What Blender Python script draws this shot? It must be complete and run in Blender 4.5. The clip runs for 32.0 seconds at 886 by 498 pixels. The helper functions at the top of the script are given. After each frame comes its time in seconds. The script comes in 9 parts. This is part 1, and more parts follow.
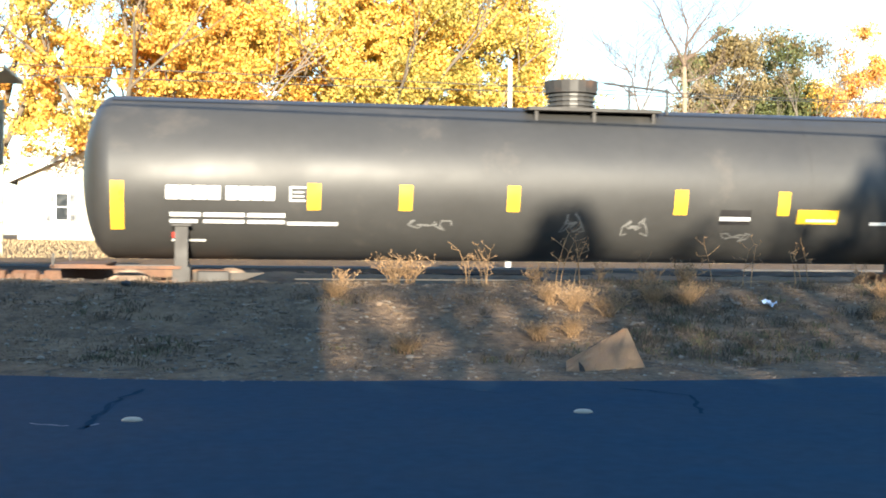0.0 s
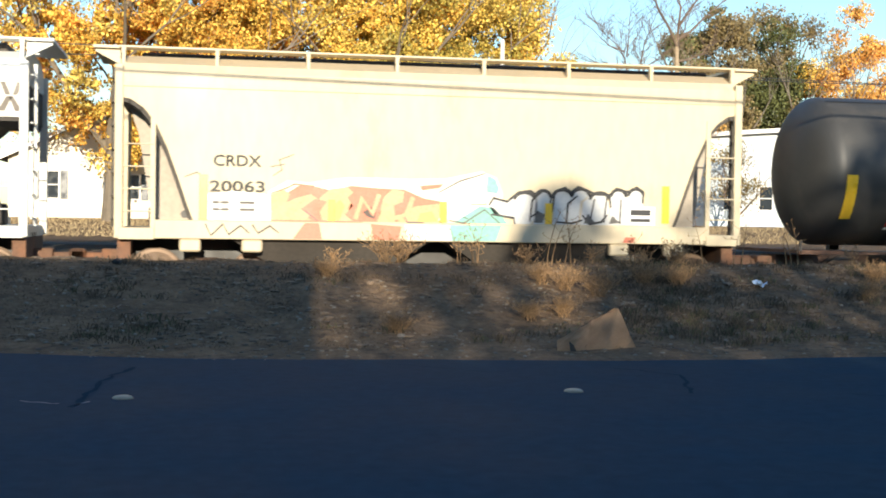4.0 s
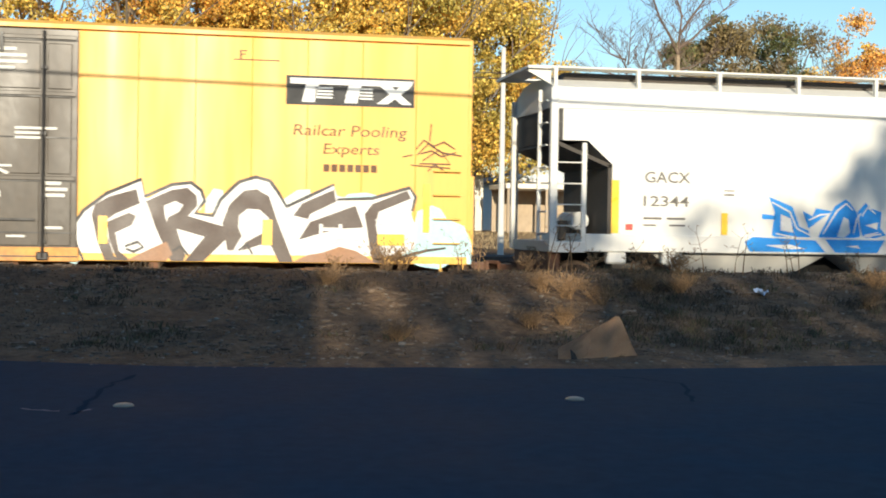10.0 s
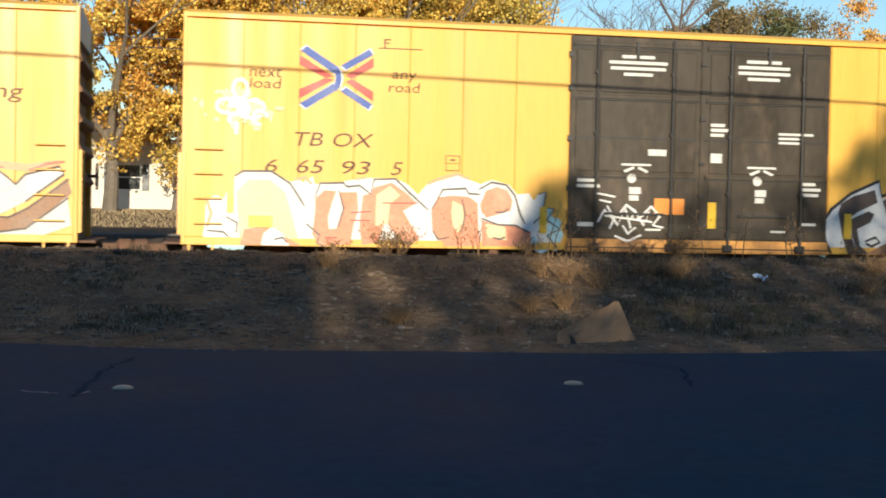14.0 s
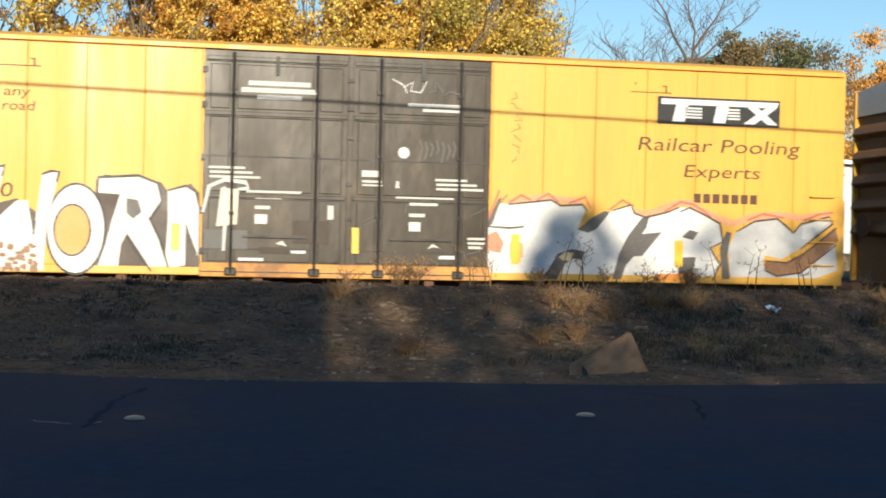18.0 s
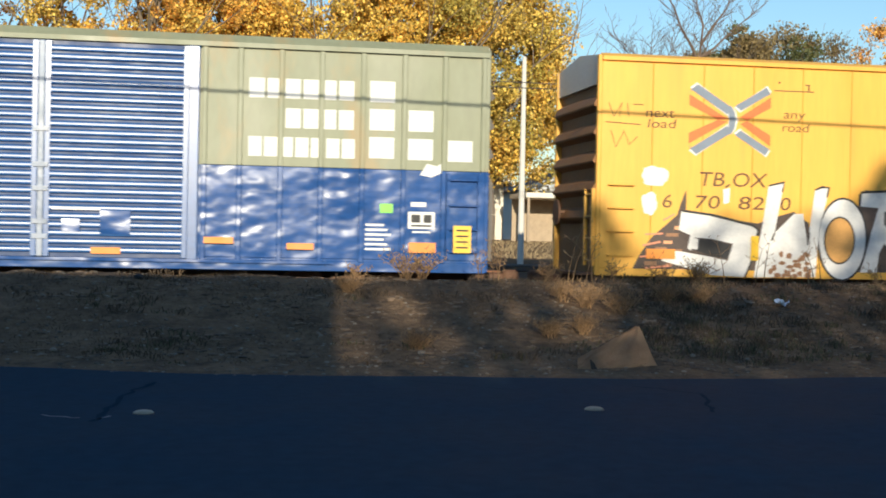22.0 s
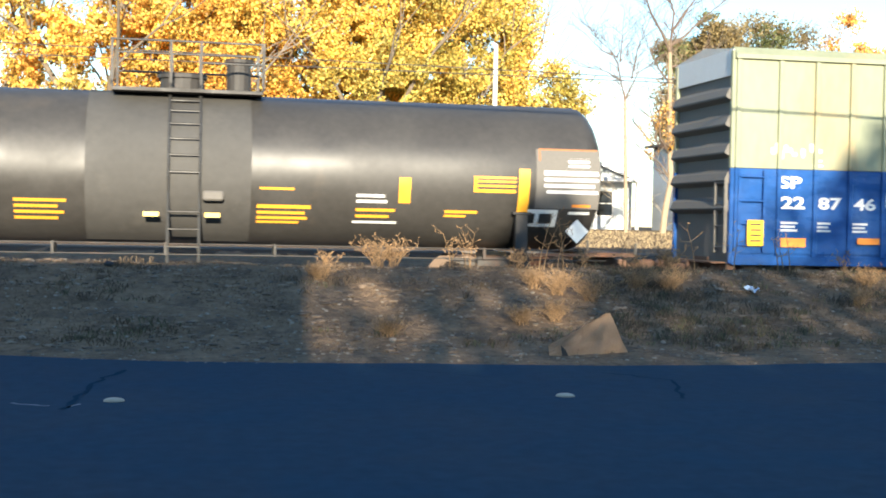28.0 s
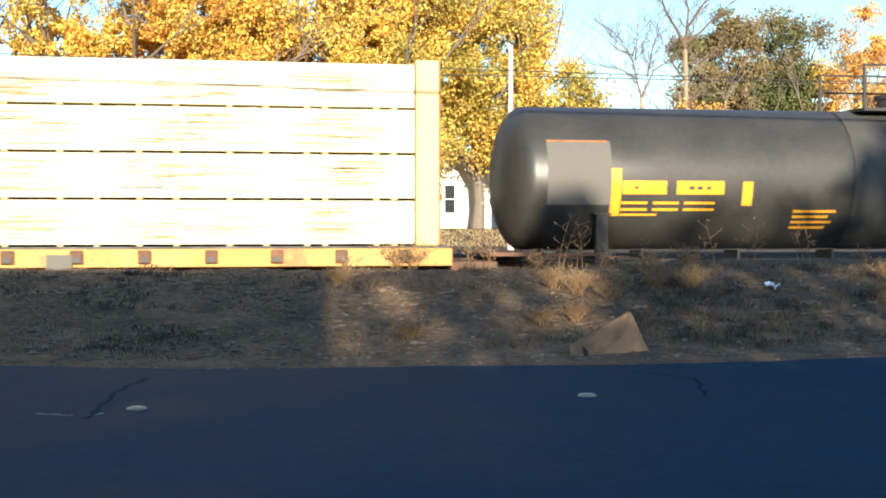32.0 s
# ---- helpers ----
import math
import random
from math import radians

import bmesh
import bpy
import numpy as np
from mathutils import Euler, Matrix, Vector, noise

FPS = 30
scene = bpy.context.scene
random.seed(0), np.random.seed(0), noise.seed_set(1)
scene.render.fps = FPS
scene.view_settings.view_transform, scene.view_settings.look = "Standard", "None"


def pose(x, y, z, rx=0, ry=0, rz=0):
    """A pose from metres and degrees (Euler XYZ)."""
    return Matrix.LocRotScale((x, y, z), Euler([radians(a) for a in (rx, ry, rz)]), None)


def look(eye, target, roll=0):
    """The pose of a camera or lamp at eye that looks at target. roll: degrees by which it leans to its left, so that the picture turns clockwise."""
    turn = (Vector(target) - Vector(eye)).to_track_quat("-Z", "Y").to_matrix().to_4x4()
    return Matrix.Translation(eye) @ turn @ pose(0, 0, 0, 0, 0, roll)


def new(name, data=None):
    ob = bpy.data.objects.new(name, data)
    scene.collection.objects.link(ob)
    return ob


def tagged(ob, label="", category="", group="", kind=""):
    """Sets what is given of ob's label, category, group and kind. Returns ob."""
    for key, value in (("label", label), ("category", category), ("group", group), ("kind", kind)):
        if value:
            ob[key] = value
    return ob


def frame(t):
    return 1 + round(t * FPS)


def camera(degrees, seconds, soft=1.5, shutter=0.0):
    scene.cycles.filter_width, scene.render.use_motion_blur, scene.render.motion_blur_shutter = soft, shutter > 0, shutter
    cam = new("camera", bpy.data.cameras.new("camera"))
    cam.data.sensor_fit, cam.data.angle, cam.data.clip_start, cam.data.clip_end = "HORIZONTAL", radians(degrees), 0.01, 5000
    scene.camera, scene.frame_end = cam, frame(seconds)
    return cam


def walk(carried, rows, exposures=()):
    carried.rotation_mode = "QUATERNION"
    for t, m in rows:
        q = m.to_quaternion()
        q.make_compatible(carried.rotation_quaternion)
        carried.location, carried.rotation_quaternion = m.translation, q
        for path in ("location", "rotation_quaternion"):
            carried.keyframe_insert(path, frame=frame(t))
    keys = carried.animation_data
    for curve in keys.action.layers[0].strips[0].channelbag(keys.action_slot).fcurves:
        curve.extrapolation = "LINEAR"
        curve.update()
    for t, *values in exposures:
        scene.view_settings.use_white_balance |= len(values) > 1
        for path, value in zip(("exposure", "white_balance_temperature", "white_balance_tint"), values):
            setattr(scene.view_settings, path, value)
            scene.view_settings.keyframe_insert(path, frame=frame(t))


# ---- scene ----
LENS = 36.90
EYE = (0.0, 0.0, 1.65)
# seconds, heading, pitch, lean of the hand-held camera
CAMERA_ROWS = [
    (0.0, -10.26, -0.42, -0.63), (0.5, -10.35, -0.75, -1.12), (1.0, -10.66, -0.86, -1.02), (1.5, -10.47, -1.30, -1.15),
    (2.0, -10.16, -1.43, -1.15), (2.5, -10.09, -1.37, -1.36), (4.5, -10.74, -1.31, -0.79), (5.0, -10.93, -1.42, -1.14),
    (5.5, -10.98, -1.47, -1.07), (6.0, -10.89, -1.53, -0.78), (6.5, -10.76, -1.63, -1.05), (7.0, -10.99, -1.71, -1.13),
    (7.5, -10.97, -1.82, -1.25), (8.0, -10.87, -2.14, -1.38), (8.5, -10.51, -2.33, -1.18), (9.0, -10.40, -1.86, -0.81),
    (9.5, -10.33, -1.44, -0.76), (10.0, -10.58, -0.97, -0.92), (10.5, -10.81, -0.68, -0.90), (11.0, -10.62, -1.17, -0.98),
    (11.5, -10.45, -1.32, -1.05), (12.0, -10.38, -1.47, -0.96), (12.5, -10.31, -1.58, -1.00), (13.0, -10.21, -1.62, -0.86),
    (13.5, -10.38, -1.64, -1.11), (14.0, -10.59, -1.66, -1.17), (14.5, -10.45, -1.42, -1.16), (16.5, -10.34, -0.12, -0.92),
    (17.0, -10.45, -0.15, -1.26), (17.5, -10.29, -0.17, -1.29), (18.0, -10.07, -0.34, -1.27), (18.5, -9.93, -0.47, -1.14),
    (19.0, -9.87, -0.53, -1.11), (19.5, -9.85, -0.52, -1.12), (20.0, -9.67, -0.54, -1.11), (20.5, -10.06, -0.52, -1.26),
    (21.0, -9.87, -0.43, -1.29), (21.5, -9.74, -0.50, -1.26), (22.0, -9.72, -0.60, -1.17), (22.5, -9.73, -0.69, -1.09),
    (23.0, -9.64, -0.73, -1.21), (23.5, -9.77, -0.76, -1.24), (24.0, -9.59, -0.82, -1.36), (24.5, -9.55, -1.03, -1.40),
    (25.0, -9.57, -1.18, -1.32), (25.5, -9.82, -1.30, -1.58), (27.5, -10.62, -1.46, -1.01), (28.0, -10.95, -1.13, -1.17),
    (28.5, -11.37, -0.98, -0.93), (29.0, -11.26, -0.83, -0.75), (29.5, -10.36, -0.79, -0.58), (30.0, -10.25, -0.72, -0.54),
    (30.5, -10.20, -0.86, -0.40), (31.0, -10.08, -0.94, -0.08), (31.5, -10.00, -1.02, -0.04), (32.0, -10.16, -1.04, 0.01)]
# seconds, metres that the train has rolled
TRAIN_ROWS = [
    (0.0, -43.99), (0.5, -42.19), (1.0, -40.61), (1.5, -38.83), (2.0, -37.24), (2.5, -35.47),
    (4.5, -28.71), (5.0, -27.01), (5.5, -25.33), (6.0, -23.63), (6.5, -21.91), (7.0, -20.22),
    (7.5, -18.52), (8.0, -16.84), (8.5, -15.19), (9.0, -13.51), (9.5, -11.85), (10.0, -10.16),
    (10.5, -8.47), (11.0, -6.81), (11.5, -5.11), (12.0, -3.41), (12.5, -1.69), (13.0, 0.00),
    (13.5, 1.69), (14.0, 3.38), (14.5, 5.09), (16.5, 11.87), (17.0, 13.55), (17.5, 15.27),
    (18.0, 16.98), (18.5, 18.69), (19.0, 20.39), (19.5, 22.09), (20.0, 23.80), (20.5, 25.51),
    (21.0, 27.20), (21.5, 28.90), (22.0, 30.63), (22.5, 32.32), (23.0, 34.04), (23.5, 35.75),
    (24.0, 37.46), (24.5, 39.14), (25.0, 40.82), (25.5, 42.57), (27.5, 49.49), (28.0, 51.21),
    (28.5, 52.93), (29.0, 54.64), (29.5, 56.35), (30.0, 58.05), (30.5, 59.76), (31.0, 61.47),
    (31.5, 63.19), (32.0, 64.95)]
cam = camera(LENS, 32.0, soft=1.8, shutter=0.35)
walk(cam, [(t, pose(*EYE, 90 + p, r, h)) for t, h, p, r in CAMERA_ROWS],
     exposures=[(t, e, 5900, 9) for t, e in ((0.0, 1.7), (2.0, 1.27), (4.5, 0.65), (6.0, 0.42), (9.0, 0.38), (14.5, 0.20), (16.5, 0.19), (20.0, 0.12),
                                             (24.0, 0.48), (25.5, 0.9), (27.5, 1.4), (30.0, 1.5), (31.5, 1.3), (32.0, 1.05))])

# ---- light ----
SUN_SIDE, SUN_RISE = 0.07, 0.20   # sun's offset to -x and upwards for each metre towards -y
world = bpy.data.worlds.new("evening_sky")
scene.world = world
world.use_nodes = True
wn = world.node_tree
sky = wn.nodes.new("ShaderNodeTexSky")
sky.sky_type, sky.sun_disc = "NISHITA", False
sun_vec = Vector((-SUN_SIDE, -1, SUN_RISE)).normalized()
sky.sun_elevation = math.asin(sun_vec.z)
sky.sun_rotation = math.atan2(sun_vec.x, sun_vec.y)
sky.air_density, sky.dust_density, sky.ozone_density = 1.15, 0.1, 3.0
wn.links.new(sky.outputs[0], wn.nodes["Background"].inputs[0])
wn.nodes["Background"].inputs[1].default_value = 0.140
sun = new("sun", bpy.data.lights.new("sun", "SUN"))
sun.data.energy, sun.data.angle, sun.data.color = 5.0, radians(0.53), (1.0, 0.84, 0.60)
sun.matrix_world = look(sun_vec * 60, (0, 0, 0))

# ---- materials ----


def mat(name, color, rough=0.6, metal=0.0, vary=0.15, scale=3.0, bump=0.0, bump_scale=40.0, dirt=None, dirt_amount=0.0,
        dirt_scale=1.2, per=None, coat=0.0, stretch=(1, 1, 1), bump_detail=6.0):
    """A surface with variation at two scales, optional stains of a second colour, and fine relief."""
    m = bpy.data.materials.new(name)
    m.use_nodes = True
    nt = m.node_tree
    b = nt.nodes["Principled BSDF"]
    tc = nt.nodes.new("ShaderNodeTexCoord")
    mp = nt.nodes.new("ShaderNodeMapping")
    mp.inputs["Scale"].default_value = stretch
    nt.links.new(tc.outputs["Object"], mp.inputs[0])
    n1 = nt.nodes.new("ShaderNodeTexNoise")
    n1.inputs["Scale"].default_value, n1.inputs["Detail"].default_value = scale, 6.0
    n2 = nt.nodes.new("ShaderNodeTexNoise")
    n2.inputs["Scale"].default_value, n2.inputs["Detail"].default_value = scale * 9, 4.0
    for n in (n1, n2):
        nt.links.new(mp.outputs[0], n.inputs[0])
    add = nt.nodes.new("ShaderNodeMath")
    add.operation = "ADD"
    nt.links.new(n1.outputs[0], add.inputs[0])
    nt.links.new(n2.outputs[0], add.inputs[1])
    last = add.outputs[0]
    if per:
        if per == "island":
            g = nt.nodes.new("ShaderNodeNewGeometry")
            rnd = g.outputs["Random Per Island"]
        else:
            g = nt.nodes.new("ShaderNodeObjectInfo")
            rnd = g.outputs["Random"]
        ad2 = nt.nodes.new("ShaderNodeMath")
        ad2.operation = "MULTIPLY_ADD"
        nt.links.new(rnd, ad2.inputs[0])
        ad2.inputs[1].default_value = 1.0
        nt.links.new(last, ad2.inputs[2])
        sub = nt.nodes.new("ShaderNodeMath")
        sub.operation = "SUBTRACT"
        nt.links.new(ad2.outputs[0], sub.inputs[0])
        sub.inputs[1].default_value = 0.5
        last = sub.outputs[0]
    mr = nt.nodes.new("ShaderNodeMapRange")
    mr.inputs[1].default_value, mr.inputs[2].default_value = 0.55, 1.45
    mr.inputs[3].default_value, mr.inputs[4].default_value = 1 - vary, 1 + vary
    nt.links.new(last, mr.inputs[0])
    mul = nt.nodes.new("ShaderNodeVectorMath")
    mul.operation = "SCALE"
    mul.inputs[0].default_value = color
    nt.links.new(mr.outputs[0], mul.inputs["Scale"])
    out = mul.outputs[0]
    if dirt:
        n3 = nt.nodes.new("ShaderNodeTexNoise")
        n3.inputs["Scale"].default_value, n3.inputs["Detail"].default_value, n3.inputs["Roughness"].default_value = dirt_scale, 8.0, 0.65
        nt.links.new(mp.outputs[0], n3.inputs[0])
        r3 = nt.nodes.new("ShaderNodeMapRange")
        r3.inputs[1].default_value, r3.inputs[2].default_value = 0.62 - 0.3 * dirt_amount, 0.78 - 0.3 * dirt_amount
        r3.inputs[4].default_value = min(1.0, 0.35 + dirt_amount)
        nt.links.new(n3.outputs[0], r3.inputs[0])
        mx = nt.nodes.new("ShaderNodeMix")
        mx.data_type = "RGBA"
        nt.links.new(r3.outputs[0], mx.inputs[0])
        nt.links.new(out, mx.inputs[6])
        mx.inputs[7].default_value = (*dirt, 1)
        out = mx.outputs[2]
    nt.links.new(out, b.inputs["Base Color"])
    rr = nt.nodes.new("ShaderNodeMapRange")
    rr.inputs[1].default_value, rr.inputs[2].default_value = 0.3, 0.7
    rr.inputs[3].default_value, rr.inputs[4].default_value = max(0.03, rough - 0.1), min(1, rough + 0.1)
    nt.links.new(n1.outputs[0], rr.inputs[0])
    nt.links.new(rr.outputs[0], b.inputs["Roughness"])
    b.inputs["Metallic"].default_value = metal
    b.inputs["Coat Weight"].default_value = coat
    if bump:
        n4 = nt.nodes.new("ShaderNodeTexNoise")
        n4.inputs["Scale"].default_value, n4.inputs["Detail"].default_value = bump_scale, bump_detail
        nt.links.new(mp.outputs[0], n4.inputs[0])
        bp = nt.nodes.new("ShaderNodeBump")
        bp.inputs["Strength"].default_value, bp.inputs["Distance"].default_value = min(1, bump * 10), bump
        nt.links.new(n4.outputs[0], bp.inputs["Height"])
        nt.links.new(bp.outputs[0], b.inputs["Normal"])
    return m


def glass(name, tint=(0.03, 0.035, 0.04)):
    m = mat(name, tint, 0.08, vary=0.05)
    m.node_tree.nodes["Principled BSDF"].inputs["Coat Weight"].default_value = 1.0
    return m


RUST = (0.22, 0.10, 0.045)
M_YELLOW = mat("boxcar_yellow_paint", (0.82, 0.44, 0.060), 0.45, vary=0.12, scale=0.8, dirt=(0.50, 0.24, 0.06), dirt_amount=0.12, dirt_scale=0.9, bump=0.004, bump_scale=6, stretch=(2.2, 1, 0.25))
M_DOOR = mat("door_black_paint", (0.056, 0.043, 0.029), 0.36, vary=0.4, scale=0.9, dirt=(0.165, 0.118, 0.072), dirt_amount=0.24, dirt_scale=1.3, bump=0.03, bump_scale=2.2, bump_detail=3.0, stretch=(1, 1, 0.5))
M_DOOR.node_tree.nodes["Principled BSDF"].inputs["Specular IOR Level"].default_value = 0.3
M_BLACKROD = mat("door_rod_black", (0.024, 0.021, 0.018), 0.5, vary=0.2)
M_RUSTY = mat("rusty_steel", (0.14, 0.075, 0.045), 0.8, vary=0.35, scale=2.5, dirt=(0.30, 0.12, 0.05), dirt_amount=0.3, bump=0.006, bump_scale=25)
M_TRUCK = mat("grimy_truck_steel", (0.17, 0.095, 0.055), 0.85, vary=0.35, scale=3, dirt=(0.20, 0.10, 0.05), dirt_amount=0.3, bump=0.006, bump_scale=30)
M_WHEEL = mat("wheel_steel", (0.13, 0.085, 0.055), 0.6, metal=0.2, vary=0.3)
M_TREAD = mat("worn_wheel_rim_steel", (0.22, 0.15, 0.10), 0.55, metal=0.3, vary=0.25)
M_BROWNEND = mat("dark_end_brown", (0.30, 0.145, 0.055), 0.7, vary=0.25, scale=1.5, dirt=RUST, dirt_amount=0.25, bump=0.004)
M_GREYROOF = mat("galvanised_roof", (0.55, 0.55, 0.54), 0.45, metal=0.5, vary=0.15, scale=1.5)
M_WHITE = mat("stencil_white", (0.78, 0.77, 0.73), 0.6, vary=0.12, scale=6)
M_BLACK = mat("stencil_black", (0.025, 0.025, 0.025), 0.6, vary=0.2)
M_STENCIL = mat("faded_white_stencil", (0.66, 0.64, 0.58), 0.6, vary=0.25, scale=9)
M_RUSTLINE = mat("rust_streak_orange", (0.36, 0.15, 0.06), 0.8, vary=0.4, scale=4)
M_PATCH = mat("rusty_primer_patch", (0.085, 0.066, 0.05), 0.7, vary=0.3)
M_FARROAD = mat("grey_far_asphalt", (0.036, 0.031, 0.026), 0.95, vary=0.3)
M_FARROAD.node_tree.nodes["Principled BSDF"].inputs["Specular IOR Level"].default_value = 0.05
M_BROWNTXT = mat("stencil_brown", (0.11, 0.05, 0.02), 0.6, vary=0.2)
M_REFL = mat("yellow_reflective_tape", (0.85, 0.52, 0.03), 0.35, vary=0.08)
M_ORANGE = mat("orange_plate_paint", (0.80, 0.27, 0.03), 0.5, vary=0.12)
M_REDORANGE = mat("red_orange_marking", (0.76, 0.17, 0.035), 0.5, vary=0.15)
M_RED = mat("red_marking", (0.60, 0.07, 0.05), 0.5, vary=0.15)
M_BLUEMARK = mat("blue_marking", (0.05, 0.10, 0.36), 0.5, vary=0.15)
M_GREYMARK = mat("grey_blue_marking", (0.20, 0.24, 0.30), 0.5, vary=0.15)
M_GREENTAG = mat("green_tag", (0.25, 0.72, 0.08), 0.5, vary=0.1)
M_HOPWHITE = mat("hopper_white_paint", (0.72, 0.70, 0.64), 0.5, vary=0.06, scale=0.8, dirt=(0.50, 0.46, 0.38), dirt_amount=0.05, stretch=(1, 1, 0.4), bump=0.003, bump_scale=5)
M_HOPTAN = mat("hopper_cream_paint", (0.57, 0.475, 0.32), 0.55, vary=0.12, scale=0.8, dirt=(0.40, 0.28, 0.16), dirt_amount=0.12, stretch=(1, 1, 0.35), bump=0.003, bump_scale=5)
M_SLOPE = mat("slope_sheet_grey", (0.40, 0.345, 0.28), 0.7, vary=0.2, scale=1.2, dirt=RUST, dirt_amount=0.1)
# Near-black holds both grime and the shade of the hopper end recesses.
M_SLOPEDARK = mat("grimy_shaded_sheet", (0.07, 0.06, 0.05), 0.8, vary=0.3, scale=1.5)
M_GREEN = mat("boxcar_grey_green_paint", (0.255, 0.27, 0.175), 0.5, vary=0.14, scale=0.9, dirt=(0.40, 0.27, 0.12), dirt_amount=0.32, stretch=(1, 1, 0.4), bump=0.004, bump_scale=5)
M_BLUE = mat("boxcar_blue_paint", (0.022, 0.080, 0.26), 0.27, vary=0.25, scale=1.1, dirt=(0.06, 0.11, 0.24), dirt_amount=0.2, bump=0.068, bump_scale=2.4, bump_detail=1.3, stretch=(0.75, 1, 1.25))
M_BLUEDOOR = mat("corrugated_blue_paint", (0.018, 0.090, 0.28), 0.36, vary=0.30, scale=1.3, coat=1.0, bump=0.03, bump_scale=2.0, bump_detail=2.0)
M_BLUE.node_tree.nodes["Principled BSDF"].inputs["Specular IOR Level"].default_value = 0.28
M_BLUEDOOR.node_tree.nodes["Principled BSDF"].inputs["Coat Roughness"].default_value = 0.29
M_BLUEDOOR.node_tree.nodes["Principled BSDF"].inputs["Specular IOR Level"].default_value = 0.12
M_SILVERBLUE = mat("worn_silver_blue_paint", (0.24, 0.29, 0.38), 0.4, vary=0.3, scale=2, dirt=(0.6, 0.62, 0.66), dirt_amount=0.2, bump=0.05, bump_scale=3, coat=0.6)
M_SILVER = mat("worn_silver_paint", (0.66, 0.68, 0.70), 0.4, metal=0.1, vary=0.15, scale=2)
M_TANK = mat("tank_black_paint", (0.050, 0.046, 0.041), 0.47, vary=0.25, scale=0.9, dirt=(0.11, 0.088, 0.065), dirt_amount=0.15, dirt_scale=0.7, bump=0.002, bump_scale=3)
M_TANKGREY = mat("tank_jacket_grey_black", (0.050, 0.048, 0.045), 0.50, vary=0.10, scale=0.6, dirt=(0.13, 0.11, 0.09), dirt_amount=0.15, dirt_scale=0.6, bump=0.002, bump_scale=3)
M_TANKBAND = mat("matt_grey_jacket_band", (0.066, 0.062, 0.056), 0.72, vary=0.18, scale=0.8, dirt=(0.11, 0.10, 0.085), dirt_amount=0.2)
# Darker copy of the door blue, for the shade between corrugations.
M_DOORGAP = mat("shaded_blue_recess", (0.022, 0.052, 0.15), 0.5, vary=0.2)
M_PANEL = mat("tank_grey_patch", (0.15, 0.137, 0.12), 0.8, vary=0.12)
M_WRAP = mat("white_lumber_wrap", (0.78, 0.69, 0.47), 0.55, vary=0.08, scale=1.5, bump=0.02, bump_scale=5, stretch=(0.4, 1, 1.5))
M_WOOD = mat("sawn_lumber_ends", (0.62, 0.45, 0.24), 0.8, vary=0.2, scale=4)
M_CREASE = mat("wrap_fold_tan", (0.50, 0.37, 0.19), 0.8, vary=0.3)
M_BULKHEAD = mat("bulkhead_cream_yellow", (0.74, 0.52, 0.23), 0.6, vary=0.12)
M_TAPE = mat("orange_yellow_tape", (0.86, 0.40, 0.03), 0.35, vary=0.10)
M_SILL = mat("pale_grimy_sill", (0.06, 0.05, 0.04), 0.7, vary=0.25, dirt=RUST, dirt_amount=0.12)
M_TANKFIT = mat("tank_fittings_grimy", (0.040, 0.035, 0.030), 0.6, vary=0.3, dirt=RUST, dirt_amount=0.1)
M_FLAT = mat("flatcar_yellow_brown", (0.68, 0.32, 0.07), 0.6, vary=0.25, scale=1.5, dirt=RUST, dirt_amount=0.4)
# The blue of skylit shade is put into the asphalt's base colour.
M_ASPHALT = mat("old_asphalt_shade_blue", (0.018, 0.046, 0.073), 0.9, vary=0.24, scale=0.7, dirt=(0.018, 0.055, 0.090), dirt_amount=0.2, dirt_scale=0.35, bump=0.006, bump_scale=120)
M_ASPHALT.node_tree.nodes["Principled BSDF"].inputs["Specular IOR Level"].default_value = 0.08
M_CRACK = mat("crack_sealant", (0.010, 0.035, 0.058), 1.0, vary=0.2)
M_CRACK.node_tree.nodes["Principled BSDF"].inputs["Specular IOR Level"].default_value = 0.03
M_CHALK = mat("faded_chalk_mark", (0.30, 0.30, 0.30), 0.9, vary=0.3)
M_DIRT = mat("dry_dirt", (0.190, 0.126, 0.076), 0.95, vary=0.5, scale=1.1, dirt=(0.085, 0.062, 0.044), dirt_amount=0.42, dirt_scale=2.6, bump=0.09, bump_scale=9)
M_DIRT.node_tree.nodes["Principled BSDF"].inputs["Specular IOR Level"].default_value = 0.12
M_SCRAWL = mat("faint_grey_scrawl", (0.17, 0.165, 0.155), 0.7, vary=0.3, scale=8)
M_STRAW = mat("sunlit_dry_straw", (0.34, 0.25, 0.13), 0.9, vary=0.4, per="island")
M_BALLAST = mat("ballast_gravel", (0.22, 0.20, 0.18), 0.95, vary=0.4, scale=8, bump=0.05, bump_scale=18)
M_TIE = mat("weathered_tie", (0.10, 0.075, 0.055), 0.9, vary=0.3, stretch=(4, 0.5, 1))
M_GRASS = mat("dry_grass", (0.118, 0.078, 0.042), 0.85, vary=0.65, per="island")
M_WEED = mat("dead_weed_stalks", (0.28, 0.17, 0.08), 0.85, vary=0.4, per="island")
M_DULLWEED = mat("dull_dead_stalks", (0.105, 0.072, 0.042), 0.9, vary=0.5, per="island")
M_OLIVEWEED = mat("olive_weed_blades", (0.085, 0.075, 0.036), 0.85, vary=0.5, per="island")
M_CLOD = mat("dirt_clods", (0.17, 0.12, 0.078), 0.95, vary=0.5, per="island", bump=0.01)
M_STONE = mat("pale_stones", (0.19, 0.155, 0.115), 0.9, vary=0.5, per="island", bump=0.01)
M_BAG = mat("brown_paper", (0.50, 0.34, 0.21), 0.8, vary=0.12, scale=5, bump=0.012, bump_scale=9)
